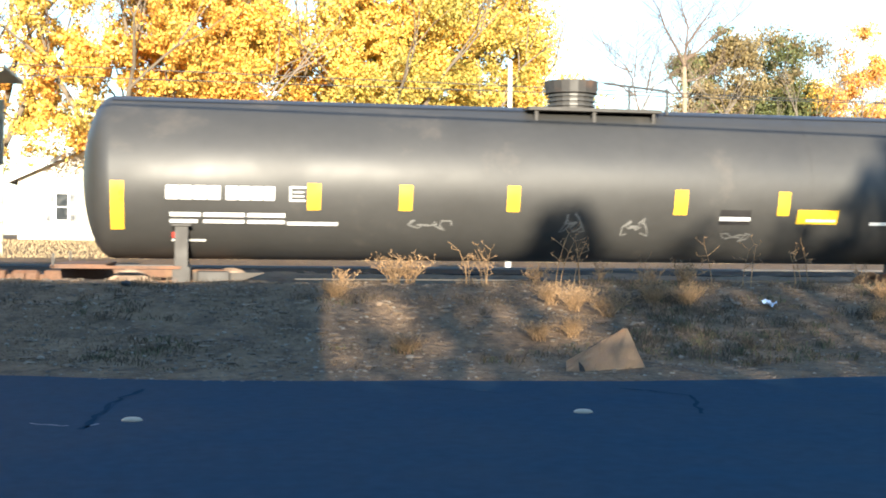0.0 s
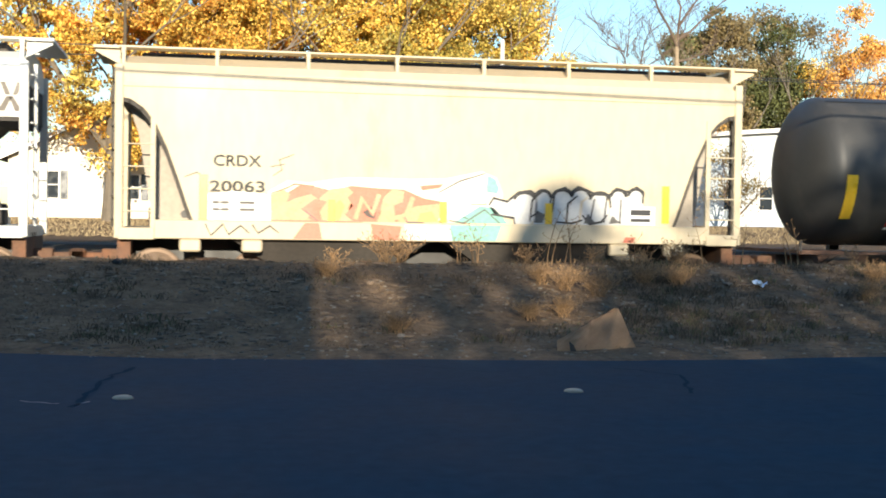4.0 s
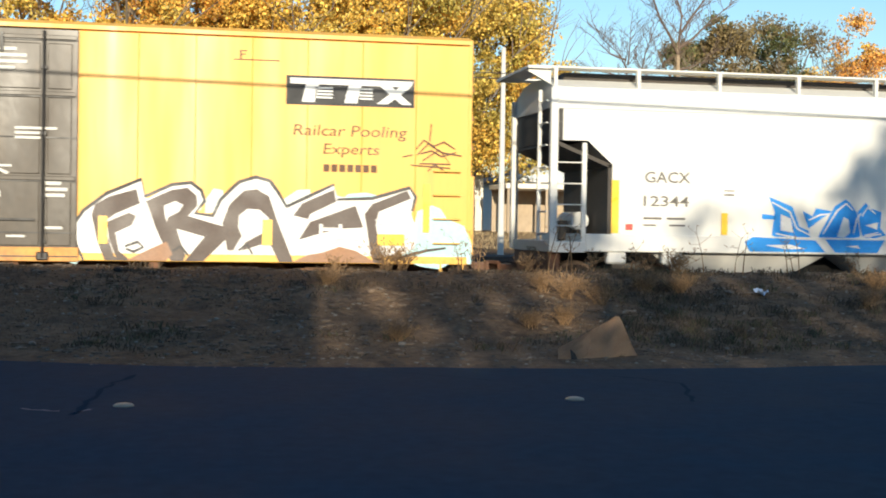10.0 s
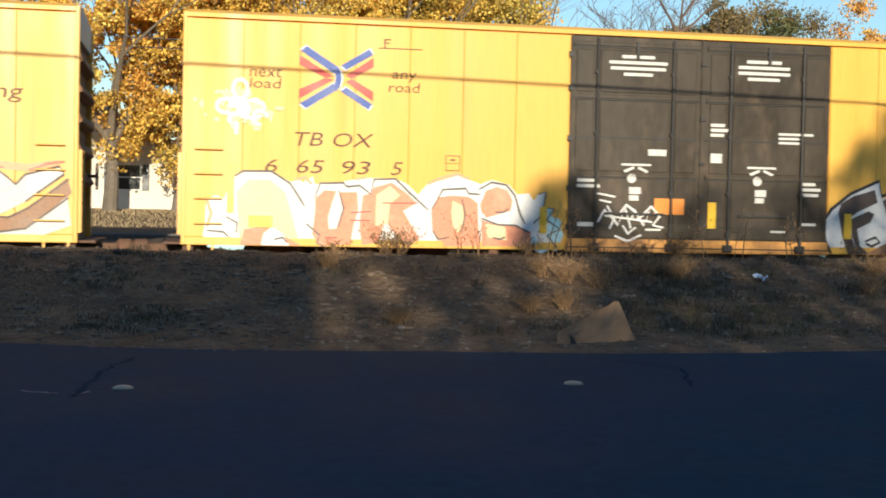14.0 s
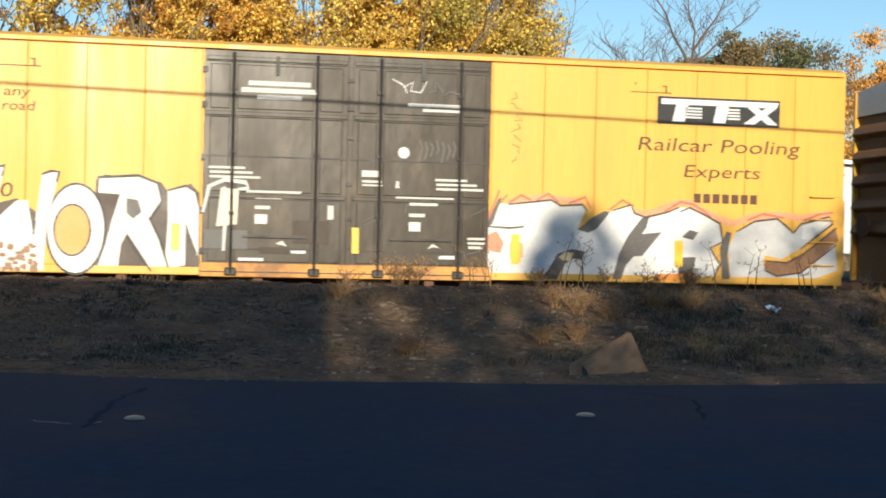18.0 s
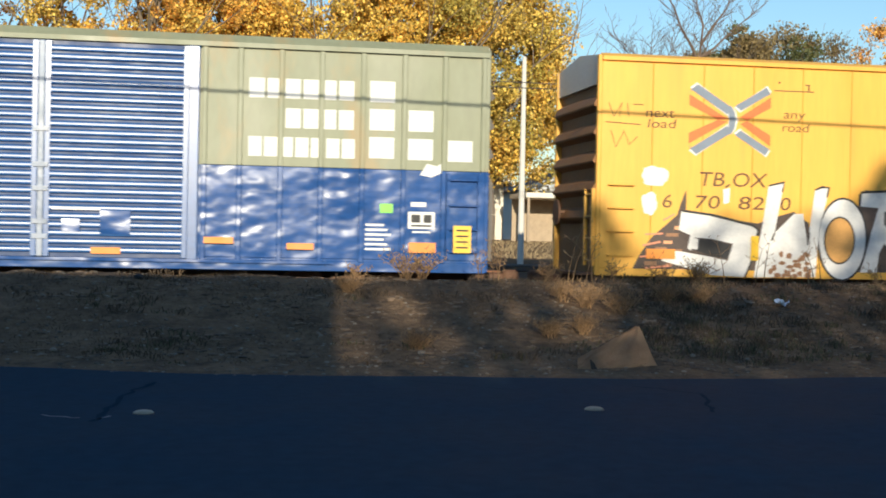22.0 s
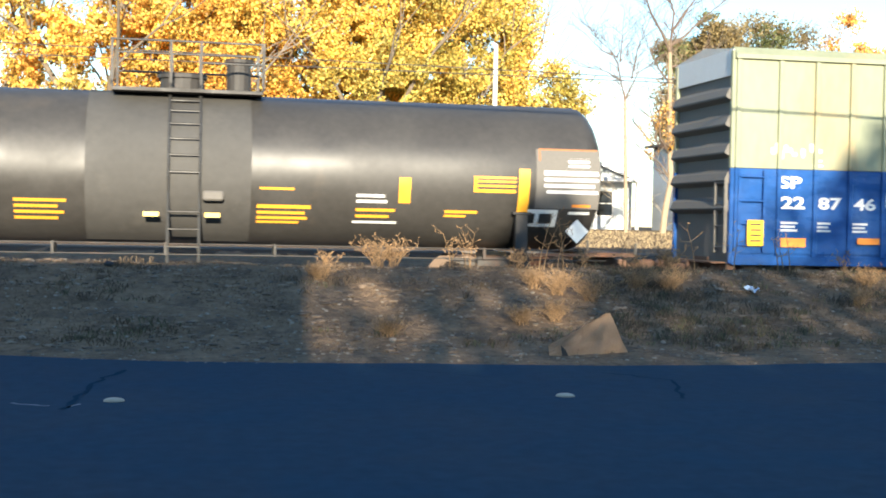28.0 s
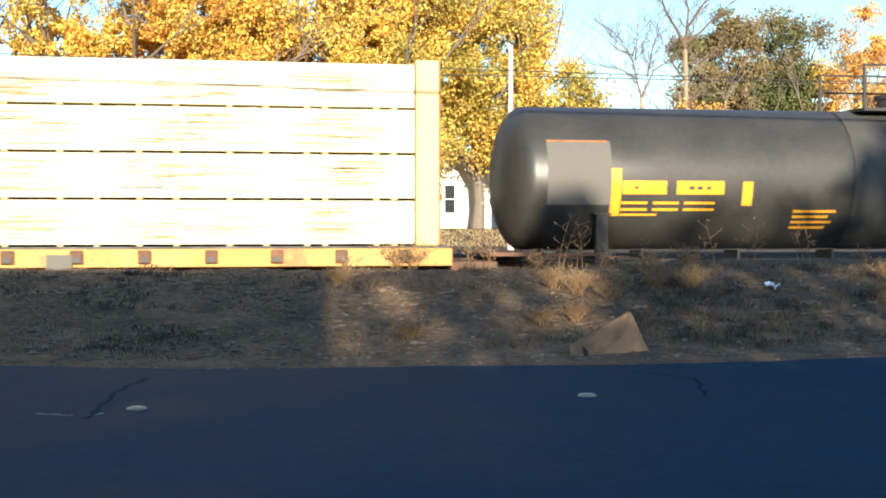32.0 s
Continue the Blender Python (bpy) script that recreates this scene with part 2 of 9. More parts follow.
M_LITTER = mat("white_plastic_litter", (0.62, 0.72, 0.85), 0.5, vary=0.1)
M_MARKER = mat("ceramic_road_marker", (0.42, 0.33, 0.22), 0.5, vary=0.2, dirt=(0.2, 0.18, 0.15), dirt_amount=0.2)
M_BARK = mat("grey_bark", (0.20, 0.165, 0.13), 0.9, vary=0.3, scale=4, bump=0.03, bump_scale=10)
M_BARETREE = mat("bare_tree_bark", (0.15, 0.105, 0.075), 0.9, vary=0.3, scale=3)
M_LITBARK = mat("smooth_pale_bark", (0.34, 0.26, 0.17), 0.85, vary=0.35, scale=2.0, dirt=(0.20, 0.15, 0.10), dirt_amount=0.3, dirt_scale=2)
M_PALEBARK = mat("pale_sycamore_bark", (0.17, 0.135, 0.095), 0.85, vary=0.4, scale=2.5, dirt=(0.26, 0.20, 0.14), dirt_amount=0.25, dirt_scale=3)


def leaf_mat(name, color, vary):
    m = mat(name, color, 0.6, vary=vary, scale=0.25, per="island")
    b = m.node_tree.nodes["Principled BSDF"]
    nt = m.node_tree
    tr = nt.nodes.new("ShaderNodeBsdfTranslucent")
    mx = nt.nodes.new("ShaderNodeMixShader")
    mx.inputs[0].default_value = 0.22
    nt.links.new(b.inputs["Base Color"].links[0].from_socket, tr.inputs[0])
    nt.links.new(b.outputs[0], mx.inputs[1])
    nt.links.new(tr.outputs[0], mx.inputs[2])
    nt.links.new(mx.outputs[0], nt.nodes["Material Output"].inputs[0])
    return m


M_LEAF_GOLD = leaf_mat("golden_leaves", (0.74, 0.475, 0.085), 0.62)
M_LEAF_YELLOW = leaf_mat("yellow_leaves", (0.70, 0.505, 0.105), 0.62)
M_LEAF_ORANGE = leaf_mat("orange_leaves", (0.74, 0.395, 0.07), 0.62)
M_LEAF_RUST = leaf_mat("deep_orange_leaves", (0.74, 0.41, 0.10), 0.5)
M_LEAF_GREEN = leaf_mat("dark_green_leaves", (0.13, 0.14, 0.045), 0.5)
M_LEAF_OLIVE = leaf_mat("olive_brown_leaves", (0.26, 0.195, 0.085), 0.5)
M_LEAF_LIME = leaf_mat("yellow_green_leaves", (0.47, 0.37, 0.075), 0.45)
M_KERB = mat("grimy_kerb", (0.15, 0.13, 0.11), 0.9, vary=0.2)
M_STUCCO = mat("white_stucco", (0.78, 0.72, 0.60), 0.85, vary=0.08, scale=1.5, bump=0.006)
M_GREYHOUSE = mat("grey_blue_siding", (0.58, 0.62, 0.64), 0.75, vary=0.12)
M_ROOF = mat("brown_shingles", (0.16, 0.115, 0.085), 0.85, vary=0.3, scale=5)
M_TRIM = mat("white_trim", (0.74, 0.72, 0.68), 0.6, vary=0.06)
M_FENCE = mat("weathered_fence", (0.36, 0.28, 0.19), 0.85, vary=0.3, per="object")
M_GLASS = glass("dark_window_glass")
M_CARWHITE = mat("white_car_paint", (0.70, 0.69, 0.66), 0.3, vary=0.04, coat=0.6)
M_CARDARK = mat("dark_car_paint", (0.03, 0.035, 0.045), 0.25, vary=0.1, coat=0.8)
M_TYRE = mat("tyre_rubber", (0.02, 0.02, 0.02), 0.8, vary=0.2)
M_POLE = mat("pale_concrete_pole", (0.66, 0.63, 0.56), 0.7, vary=0.1)
M_CABLE = mat("black_cable", (0.02, 0.02, 0.02), 0.6)
M_BACKWALL = mat("grey_block_wall", (0.35, 0.33, 0.30), 0.9, vary=0.15)

# ---- building helpers ----


def box(bm, x0, x1, y0, y1, z0, z1, bevel=0.0):
    r = bmesh.ops.create_cube(bm, size=1.0)
    m = Matrix.Translation(((x0 + x1) / 2, (y0 + y1) / 2, (z0 + z1) / 2)) @ Matrix.Diagonal((abs(x1 - x0), abs(y1 - y0), abs(z1 - z0), 1))
    bmesh.ops.transform(bm, matrix=m, verts=r["verts"])
    if bevel:
        edges = {e for v in r["verts"] for e in v.link_edges}
        bmesh.ops.bevel(bm, geom=list(edges), offset=bevel, segments=1, affect="EDGES")
    return bm


def rod(bm, p0, p1, r0, r1=None, seg=8):
    r1 = r0 if r1 is None else r1
    a, b = Vector(p0), Vector(p1)
    d = b - a
    c = bmesh.ops.create_cone(bm, cap_ends=True, segments=seg, radius1=r0, radius2=r1, depth=d.length)
    q = d.to_track_quat("Z", "Y").to_matrix().to_4x4()
    bmesh.ops.transform(bm, matrix=Matrix.Translation((a + b) / 2) @ q, verts=c["verts"])
    return bm


def slab(bm, pts, y0, y1):
    """A plate whose outline (x, z) is given, from y0 to y1."""
    f = [bm.verts.new((x, y0, z)) for x, z in pts]
    g = [bm.verts.new((x, y1, z)) for x, z in pts]
    n = len(pts)
    bm.faces.new(f)
    bm.faces.new(g[::-1])
    for i in range(n):
        bm.faces.new((f[i], g[i], g[(i + 1) % n], f[(i + 1) % n]))
    bmesh.ops.recalc_face_normals(bm, faces=bm.faces)
    return bm


def loft(bm, rings, closed=True):
    rows = [[bm.verts.new(p) for p in ring] for ring in rings]
    n = len(rows[0])
    for a, b in zip(rows, rows[1:]):
        for i in range(n if closed else n - 1):
            bm.faces.new((a[i], a[(i + 1) % n], b[(i + 1) % n], b[i]))
    if closed:
        bm.faces.new(rows[0][::-1])
        bm.faces.new(rows[-1])
    bmesh.ops.recalc_face_normals(bm, faces=bm.faces)
    return bm


def part(name, bm, material, parent=None, label="", smooth=False):
    me = bpy.data.meshes.new(name)
    bm.to_mesh(me)
    bm.free()
    me.materials.append(material)
    if smooth:
        for p in me.polygons:
            p.use_smooth = True
    ob = new(name, me)
    ob.parent = parent
    if label:
        ob["label"] = label
    return ob


def raw(name, verts, faces, material, parent=None, label="", smooth=False):
    me = bpy.data.meshes.new(name)
    me.from_pydata([tuple(v) for v in verts], [], [tuple(f) for f in faces])
    me.materials.append(material)
    if smooth:
        for p in me.polygons:
            p.use_smooth = True
    ob = new(name, me)
    ob.parent = parent
    if label:
        ob["label"] = label
    return ob


def B():
    return bmesh.new()


def bx(name, m, parent, x0, x1, y0, y1, z0, z1, bevel=0.0, label=""):
    return part(name, box(B(), x0, x1, y0, y1, z0, z1, bevel), m, parent, label)


def thing(name, at, label, category, group=""):
    e = new(name)
    e.empty_display_size = 0.3
    e.matrix_basis = at
    return tagged(e, label, category, group)


def lettering(name, words, material, parent, x0, x1, z0, z1, y, lean=0.0, fat=0.0, label="", space=1.0, step=0.0):
    """Letters of the built-in font, fitted into a box on a plane that faces -y. fat: how much their strokes swell (share of height)."""
    cu = bpy.data.curves.new(name, "FONT")
    cu.body, cu.size, cu.shear, cu.offset, cu.space_character = words, 1.0, lean, fat, space
    cu.resolution_u = 3
    ob = bpy.data.objects.new(name, cu)
    scene.collection.objects.link(ob)
    dg = bpy.context.evaluated_depsgraph_get()
    me = bpy.data.meshes.new_from_object(ob.evaluated_get(dg))
    bpy.data.objects.remove(ob)
    bpy.data.curves.remove(cu)
    co = np.empty(len(me.vertices) * 3)
    me.vertices.foreach_get("co", co)
    co = co.reshape(-1, 3)
    lo, hi = co.min(0), co.max(0)
    out = np.empty_like(co)
    k = (co[:, 0] - lo[0]) / (hi[0] - lo[0])
    out[:, 0] = x0 + k * (x1 - x0)
    out[:, 1] = y
    out[:, 2] = z0 + (co[:, 1] - lo[1]) / (hi[1] - lo[1]) * (z1 - z0) + step * np.sin(k * 9.0)
    me.vertices.foreach_set("co", out.ravel())
    # one part for each letter: the outlines that hang together
    root = list(range(len(me.vertices)))

    def find(i):
        while root[i] != i:
            root[i] = root[root[i]]
            i = root[i]
        return i

    for e in me.edges:
        root[find(e.vertices[0])] = find(e.vertices[1])
    pieces = {}
    for p in me.polygons:
        pieces.setdefault(find(p.vertices[0]), []).append(list(p.vertices))
    for faces in pieces.values():
        used = sorted({i for f in faces for i in f})
        at = {v: k for k, v in enumerate(used)}
        raw(name, [out[i] for i in used], [[at[i] for i in f] for f in faces], material, parent, label)
    bpy.data.meshes.remove(me)


def bars(name, m, parent, y, *rows):
    """Unreadable lettering as plain bars: rows of x0, x1, z0, z1."""
    for x0, x1, z0, z1 in rows:
        o = bx(name, m, parent, x0, x1, y, y + 0.003, z0, z1)
    return o


def poly(name, m, parent, y, *shapes, label="", thick=0.003):
    for pts in shapes:
        o = part(name, slab(B(), pts, y, y + thick), m, parent, label)
    return o

# ---- ground, road, track ----


def smooth01(a, b, v):
    k = min(1.0, max(0.0, (v - a) / (b - a)))
    return k * k * (3 - 2 * k)


def road_edge(x):
    return 15.45 + 1.35 * smooth01(1.6, -3.5, x) + 0.16 * math.sin(x * 0.9) + 0.10 * noise.noise((x * 0.8, 3.1, 0))


def ground_z(x, y):
    if y < 10:
        return -0.06
    e = road_edge(x)
    z = -0.06 + 0.10 * smooth01(e - 0.9, e + 0.25, y)
    rough = 0.05 * noise.noise((x * 0.9, y * 0.9, 0)) + 0.03 * noise.noise((x * 3.1, y * 3.1, 4))
    z += 0.93 * smooth01(15.8 + 0.4 * (e - 15.45), 20.6, y) + rough * smooth01(e, e + 0.8, y) * (1 - smooth01(30, 60, y))
    z -= 1.25 * smooth01(20.5, 22.2, y)
    z += 1.0 * smooth01(27.5, 33.0, y) + 0.75 * smooth01(41, 66, y)
    return z


def axis(dense, far):
    a = np.arange(dense[0], dense[1] + 1e-6, dense[2])
    lo = dense[0] - np.array(far)
    hi = dense[1] + np.array(far)
    return np.concatenate([lo[::-1], a, hi])


FAR = (0.5, 1.2, 2.5, 5, 9, 15, 25, 45, 80, 150, 300, 600, 1200)
gx = axis((-8, 18, 0.16), FAR)
gy = np.concatenate([[-900, -400, -150, -60, -30, -10, 3, 10, 14.2], np.arange(14.6, 22.61, 0.12), np.arange(23, 34, 0.8), np.arange(35, 80, 3), [90, 110, 150, 220, 400, 800, 1500]])
gv = [(x, y, ground_z(x, y)) for y in gy for x in gx]
nx = len(gx)
gf = [(j * nx + i, j * nx + i + 1, (j + 1) * nx + i + 1, (j + 1) * nx + i) for j in range(len(gy) - 1) for i in range(nx - 1)]
ground = tagged(raw("ground", gv, gf, M_DIRT, smooth=True), "dry bare dirt bank beside a road and rail line", "ground", kind="structure")

rx = np.concatenate([[-600, -200, -80, -40, -20], np.arange(-12, 24, 0.25), [30, 50, 90, 200, 600]])
rv, rf = [], []
for x in rx:
    e = road_edge(x)
    e += 0.05 * noise.noise((x * 6.0, 1.0, 2.0)) + 0.03 * noise.noise((x * 17.0, 5.0, 2.0))
    for y, z in ((-6, 0.0), (e - 3, 0.0), (e - 0.3, 0.0), (e, -0.012), (e + 0.02, -0.09)):
        rv.append((x, y, z))
for i in range(len(rx) - 1):
    for j in range(4):
        rf.append((i * 5 + j, (i + 1) * 5 + j, (i + 1) * 5 + j + 1, i * 5 + j + 1))
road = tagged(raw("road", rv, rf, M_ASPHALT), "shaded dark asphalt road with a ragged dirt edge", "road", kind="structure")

TRACK_Y = 24.6


def track():
    bm = B()
    box(bm, -300, 300, TRACK_Y - 1.9, TRACK_Y + 1.9, -0.5, -0.04)
    bed = tagged(part("ballast", bm, M_BALLAST), "grey gravel track ballast", "ballast", kind="structure")
    line = thing("railway_track", pose(0, 0, 0.13), "steel rails on weathered wooden ties", "railway")
    for y in (-0.755, 0.755):
        bm = B()
        prof = [(-0.075, -0.16), (0.075, -0.16), (0.075, -0.145), (0.012, -0.125), (0.012, -0.045), (0.036, -0.035), (0.036, 0.0), (-0.036, 0.0), (-0.036, -0.035), (-0.012, -0.045), (-0.012, -0.125), (-0.075, -0.145)]
        loft(bm, [[(x, TRACK_Y + y + a, b) for a, b in prof] for x in (-300, 300)])
        part("rail", bm, M_RUSTY, line)
    bm = B()
    for i in range(120):
        x = -20 + i * 0.5
        box(bm, x - 0.11, x + 0.11, TRACK_Y - 1.3, TRACK_Y + 1.3, -0.172, -0.158)
    tagged(part("ties", bm, M_TIE, line), kind="stuff")


track()

# ---- rolling stock ----
SPIN = []      # wheelsets: object, x, z
TRAIN = []     # cars: object, x
WHEEL_R = 0.457
RAIL_Z = 0.13       # height of the rail heads


def wheelset_mesh():
    bm = B()
    for s in (-1, 1):
        rod(bm, (0, s * 0.69, 0), (0, s * 0.82, 0), WHEEL_R, seg=28)
        rod(bm, (0, s * 0.66, 0), (0, s * 0.70, 0), WHEEL_R + 0.028, seg=28)
        rod(bm, (0, s * 0.80, 0), (0, s * 0.87, 0), 0.13, seg=12)
        for k in range(4):
            a = k * math.pi / 2
            rod(bm, (0.25 * math.cos(a), s * 0.82, 0.25 * math.sin(a)), (0.25 * math.cos(a), s * 0.826, 0.25 * math.sin(a)), 0.045, seg=6)
    rod(bm, (0, -1.06, 0), (0, 1.06, 0), 0.08, seg=10)
    me = bpy.data.meshes.new("wheelset")
    bm.to_mesh(me)
    bm.free()
    me.materials.append(M_WHEEL)
    return me


WHEELSET = wheelset_mesh()


def rim_mesh():
    """The polished outer edge of the near wheel."""
    bm = B()
    n = 32
    prof = [(WHEEL_R + 0.001, -0.80), (WHEEL_R + 0.001, -0.826), (WHEEL_R - 0.05, -0.828), (WHEEL_R - 0.06, -0.815)]
    rows = [[bm.verts.new((q * math.cos(2 * math.pi * k / n), y, q * math.sin(2 * math.pi * k / n))) for q, y in prof] for k in range(n)]
    for k in range(n):
        for i in range(4):
            bm.faces.new((rows[k][i], rows[k][(i + 1) % 4], rows[(k + 1) % n][(i + 1) % 4], rows[(k + 1) % n][i]))
    bmesh.ops.recalc_face_normals(bm, faces=bm.faces)
    me = bpy.data.meshes.new("wheel_rim")
    bm.to_mesh(me)
    bm.free()
    me.materials.append(M_TREAD)
    return me


RIM = rim_mesh()


def truck(car, x, tint=None):
    """Two side frames on a bolster with springs, and two wheelsets."""
    m = tint or M_TRUCK
    frame_top = [(-1.14, 0.50), (-1.12, 0.58), (-0.72, 0.60), (-0.35, 0.74), (0.35, 0.74), (0.72, 0.60), (1.12, 0.58), (1.14, 0.50), (1.02, 0.36), (0.78, 0.36), (0.70, 0.46), (0.50, 0.50), (0.38, 0.20), (-0.38, 0.20), (-0.50, 0.50), (-0.70, 0.46), (-0.78, 0.36), (-1.02, 0.36)]
    bol = part("bolster", box(box(B(), x - 0.22, x + 0.22, -1.12, 1.12, 0.52, 0.76, 0.03), x - 0.3, x + 0.3, -0.35, 0.35, 0.70, 0.92), m, car)
    bol.matrix_basis = pose(0, 0, RAIL_Z)
    for s in (-1, 1):
        y = s * 0.99
        fr = part("truck_frame", slab(B(), [(x + a, b) for a, b in frame_top], y - 0.09, y + 0.09), m, bol)
        bm = B()
        for dx in (-0.17, 0, 0.17):
            for k in range(5):
                rod(bm, (x + dx, y, 0.24 + k * 0.055), (x + dx, y, 0.275 + k * 0.055), 0.07, seg=8)
        part("spring", bm, M_RUSTY, bol)
        for dx in (-0.89, 0.89):
            part("bearing_cap", rod(B(), (x + dx, y - 0.16, WHEEL_R), (x + dx, y + 0.16, WHEEL_R), 0.12, seg=14), m, bol)
    for dx in (-0.89, 0.89):
        w = new("wheelset", WHEELSET)
        w.parent = car
        w.matrix_basis = pose(x + dx, 0, WHEEL_R + RAIL_Z)
        new("wheel_rim", RIM).parent = w
        SPIN.append((w, x + dx))


def coupler(car, x, s, m=None):
    """Draft gear and knuckle at the end x, pointing to side s, with the hose."""
    m = m or M_RUSTY
    bm = B()
    box(bm, x - 0.1 * s, x + 0.35 * s, -0.2, 0.2, 0.72, 1.02, 0.02)
    box(bm, x + 0.3 * s, x + 0.72 * s, -0.08, 0.08, 0.80, 0.95, 0.02)
    box(bm, x + 0.62 * s, x + 0.92 * s, -0.17, 0.13, 0.74, 1.02, 0.05)
    part("coupler", bm, m, car)
    bm = B()
    pts = [(x + 0.2 * s, -0.35, 0.8), (x + 0.35 * s, -0.36, 0.55), (x + 0.6 * s, -0.3, 0.42), (x + 0.85 * s, -0.2, 0.50)]
    for a, b in zip(pts, pts[1:]):
        rod(bm, a, b, 0.025, seg=6)
    part("brake_hose", bm, M_BLACKROD, car)


def ladder(car, x0, x1, y, zs, m, stile=0.03, r=0.014, off=0.09, posts=True):
    """Rungs that stand off a side at y, facing -y."""
    if posts:
        for x in (x0, x1):
            bx("ladder_rail", m, car, x - stile, x + stile, y - off, y - off + 0.02, min(zs) - 0.12, max(zs) + 0.12)
    for z in zs:
        bm = B()
        rod(bm, (x0, y - off, z), (x1, y - off, z), r, seg=6)
        rod(bm, (x0, y - off, z), (x0, y, z), r, seg=5)
        rod(bm, (x1, y - off, z), (x1, y, z), r, seg=5)
        part("rung", bm, m, car)


def end_ladder(car, x, s, y0, y1, zs, m):
    for z in zs:
        part("rung", rod(B(), (x + 0.1 * s, y0, z), (x + 0.1 * s, y1, z), 0.016, seg=6), m, car)
    for y in (y0, y1):
        bx("ladder_rail", m, car, x + 0.06 * s, x + 0.12 * s, y - 0.03, y + 0.03, min(zs) - 0.1, max(zs) + 0.1)


def cross_mark(car, x0, x1, z0, z1, y, arrow, wings):
    """The crossed-tracks emblem as plain bands: a bent arrow, two straight arrows, and two chevrons, with white edges."""
    cx, cz, w, h = (x0 + x1) / 2, (z0 + z1) / 2, (x1 - x0) / 2, (z1 - z0) / 2

    def at(pts):
        return [(cx + a * w, cz + b * h) for a, b in pts]

    def grown(pts, k):
        mx, mz = sum(p[0] for p in pts) / len(pts), sum(p[1] for p in pts) / len(pts)
        return [(p[0] + k * (1 if p[0] > mx else -1) * 0.5, p[1] + k * (1 if p[1] > mz else -1)) for p in pts]

    for sz in (1, -1):
        bands = ((wings, [(-1.0, .71 * sz), (-1.0, .40 * sz), (-.30, 0.0), (-.06, .04 * sz)]), (wings, [(1.0, .71 * sz), (1.0, .40 * sz), (.42, 0.0), (.25, .10 * sz)]),
                 (arrow, [(-.97, .85 * sz), (-.80, 1.0 * sz), (-.01, .40 * sz), (-.07, .16 * sz)]), (arrow, [(.88, .98 * sz), (.98, .80 * sz), (.26, .28 * sz), (.12, .42 * sz)]))
        for k, (m, pts) in enumerate(bands):
            if m is arrow:
                poly("emblem_edge", M_WHITE, car, y - 0.004, at(grown(pts, 0.05)))
            poly("emblem_band", m, car, y - (0.002 if m is wings else 0.008), at(pts))
        for sx in (-1, 1):
            poly("emblem_arrowhead", arrow, car, y - 0.011, at([(sx * .80, 1.04 * sz), (sx * 1.02, .74 * sz), (sx * .90, .86 * sz)]))
    bow = [(-.09, .42), (.02, .40), (.10, .26), (.14, 0.0), (.10, -.26), (.02, -.40), (-.09, -.42), (-.05, -.20), (-.02, 0.0), (-.05, .20)]
    poly("emblem_edge", M_WHITE, car, y - 0.0055, at([(a * 1.35, b) for a, b in bow]))
    poly("emblem_band", arrow, car, y - 0.0095, at(bow))


def corrugated_end(car, x, s, half, z0, z1, m, ribs=5):
    """An end wall with deep horizontal ribs."""
    step = (z1 - z0) / ribs
    prof = [(0.0, z0)]
    for k in range(ribs):
        a = z0 + k * step
        prof += [(0.0, a + step * .06), (0.15, a + step * .20), (0.16, a + step * .26), (0.10, a + step * .52), (0.0, a + step * .66)]
    prof += [(0.0, z1), (-0.05, z1), (-0.05, z0)]
    bm = B()
    loft(bm, [[(x + s * a, y, b) for a, b in prof] for y in (-half, half)])
    return part("end_wall", bm, m, car)


BOX_HALF = 1.50
SIDE = -BOX_HALF - 0.03     # plane of the side's outer skin


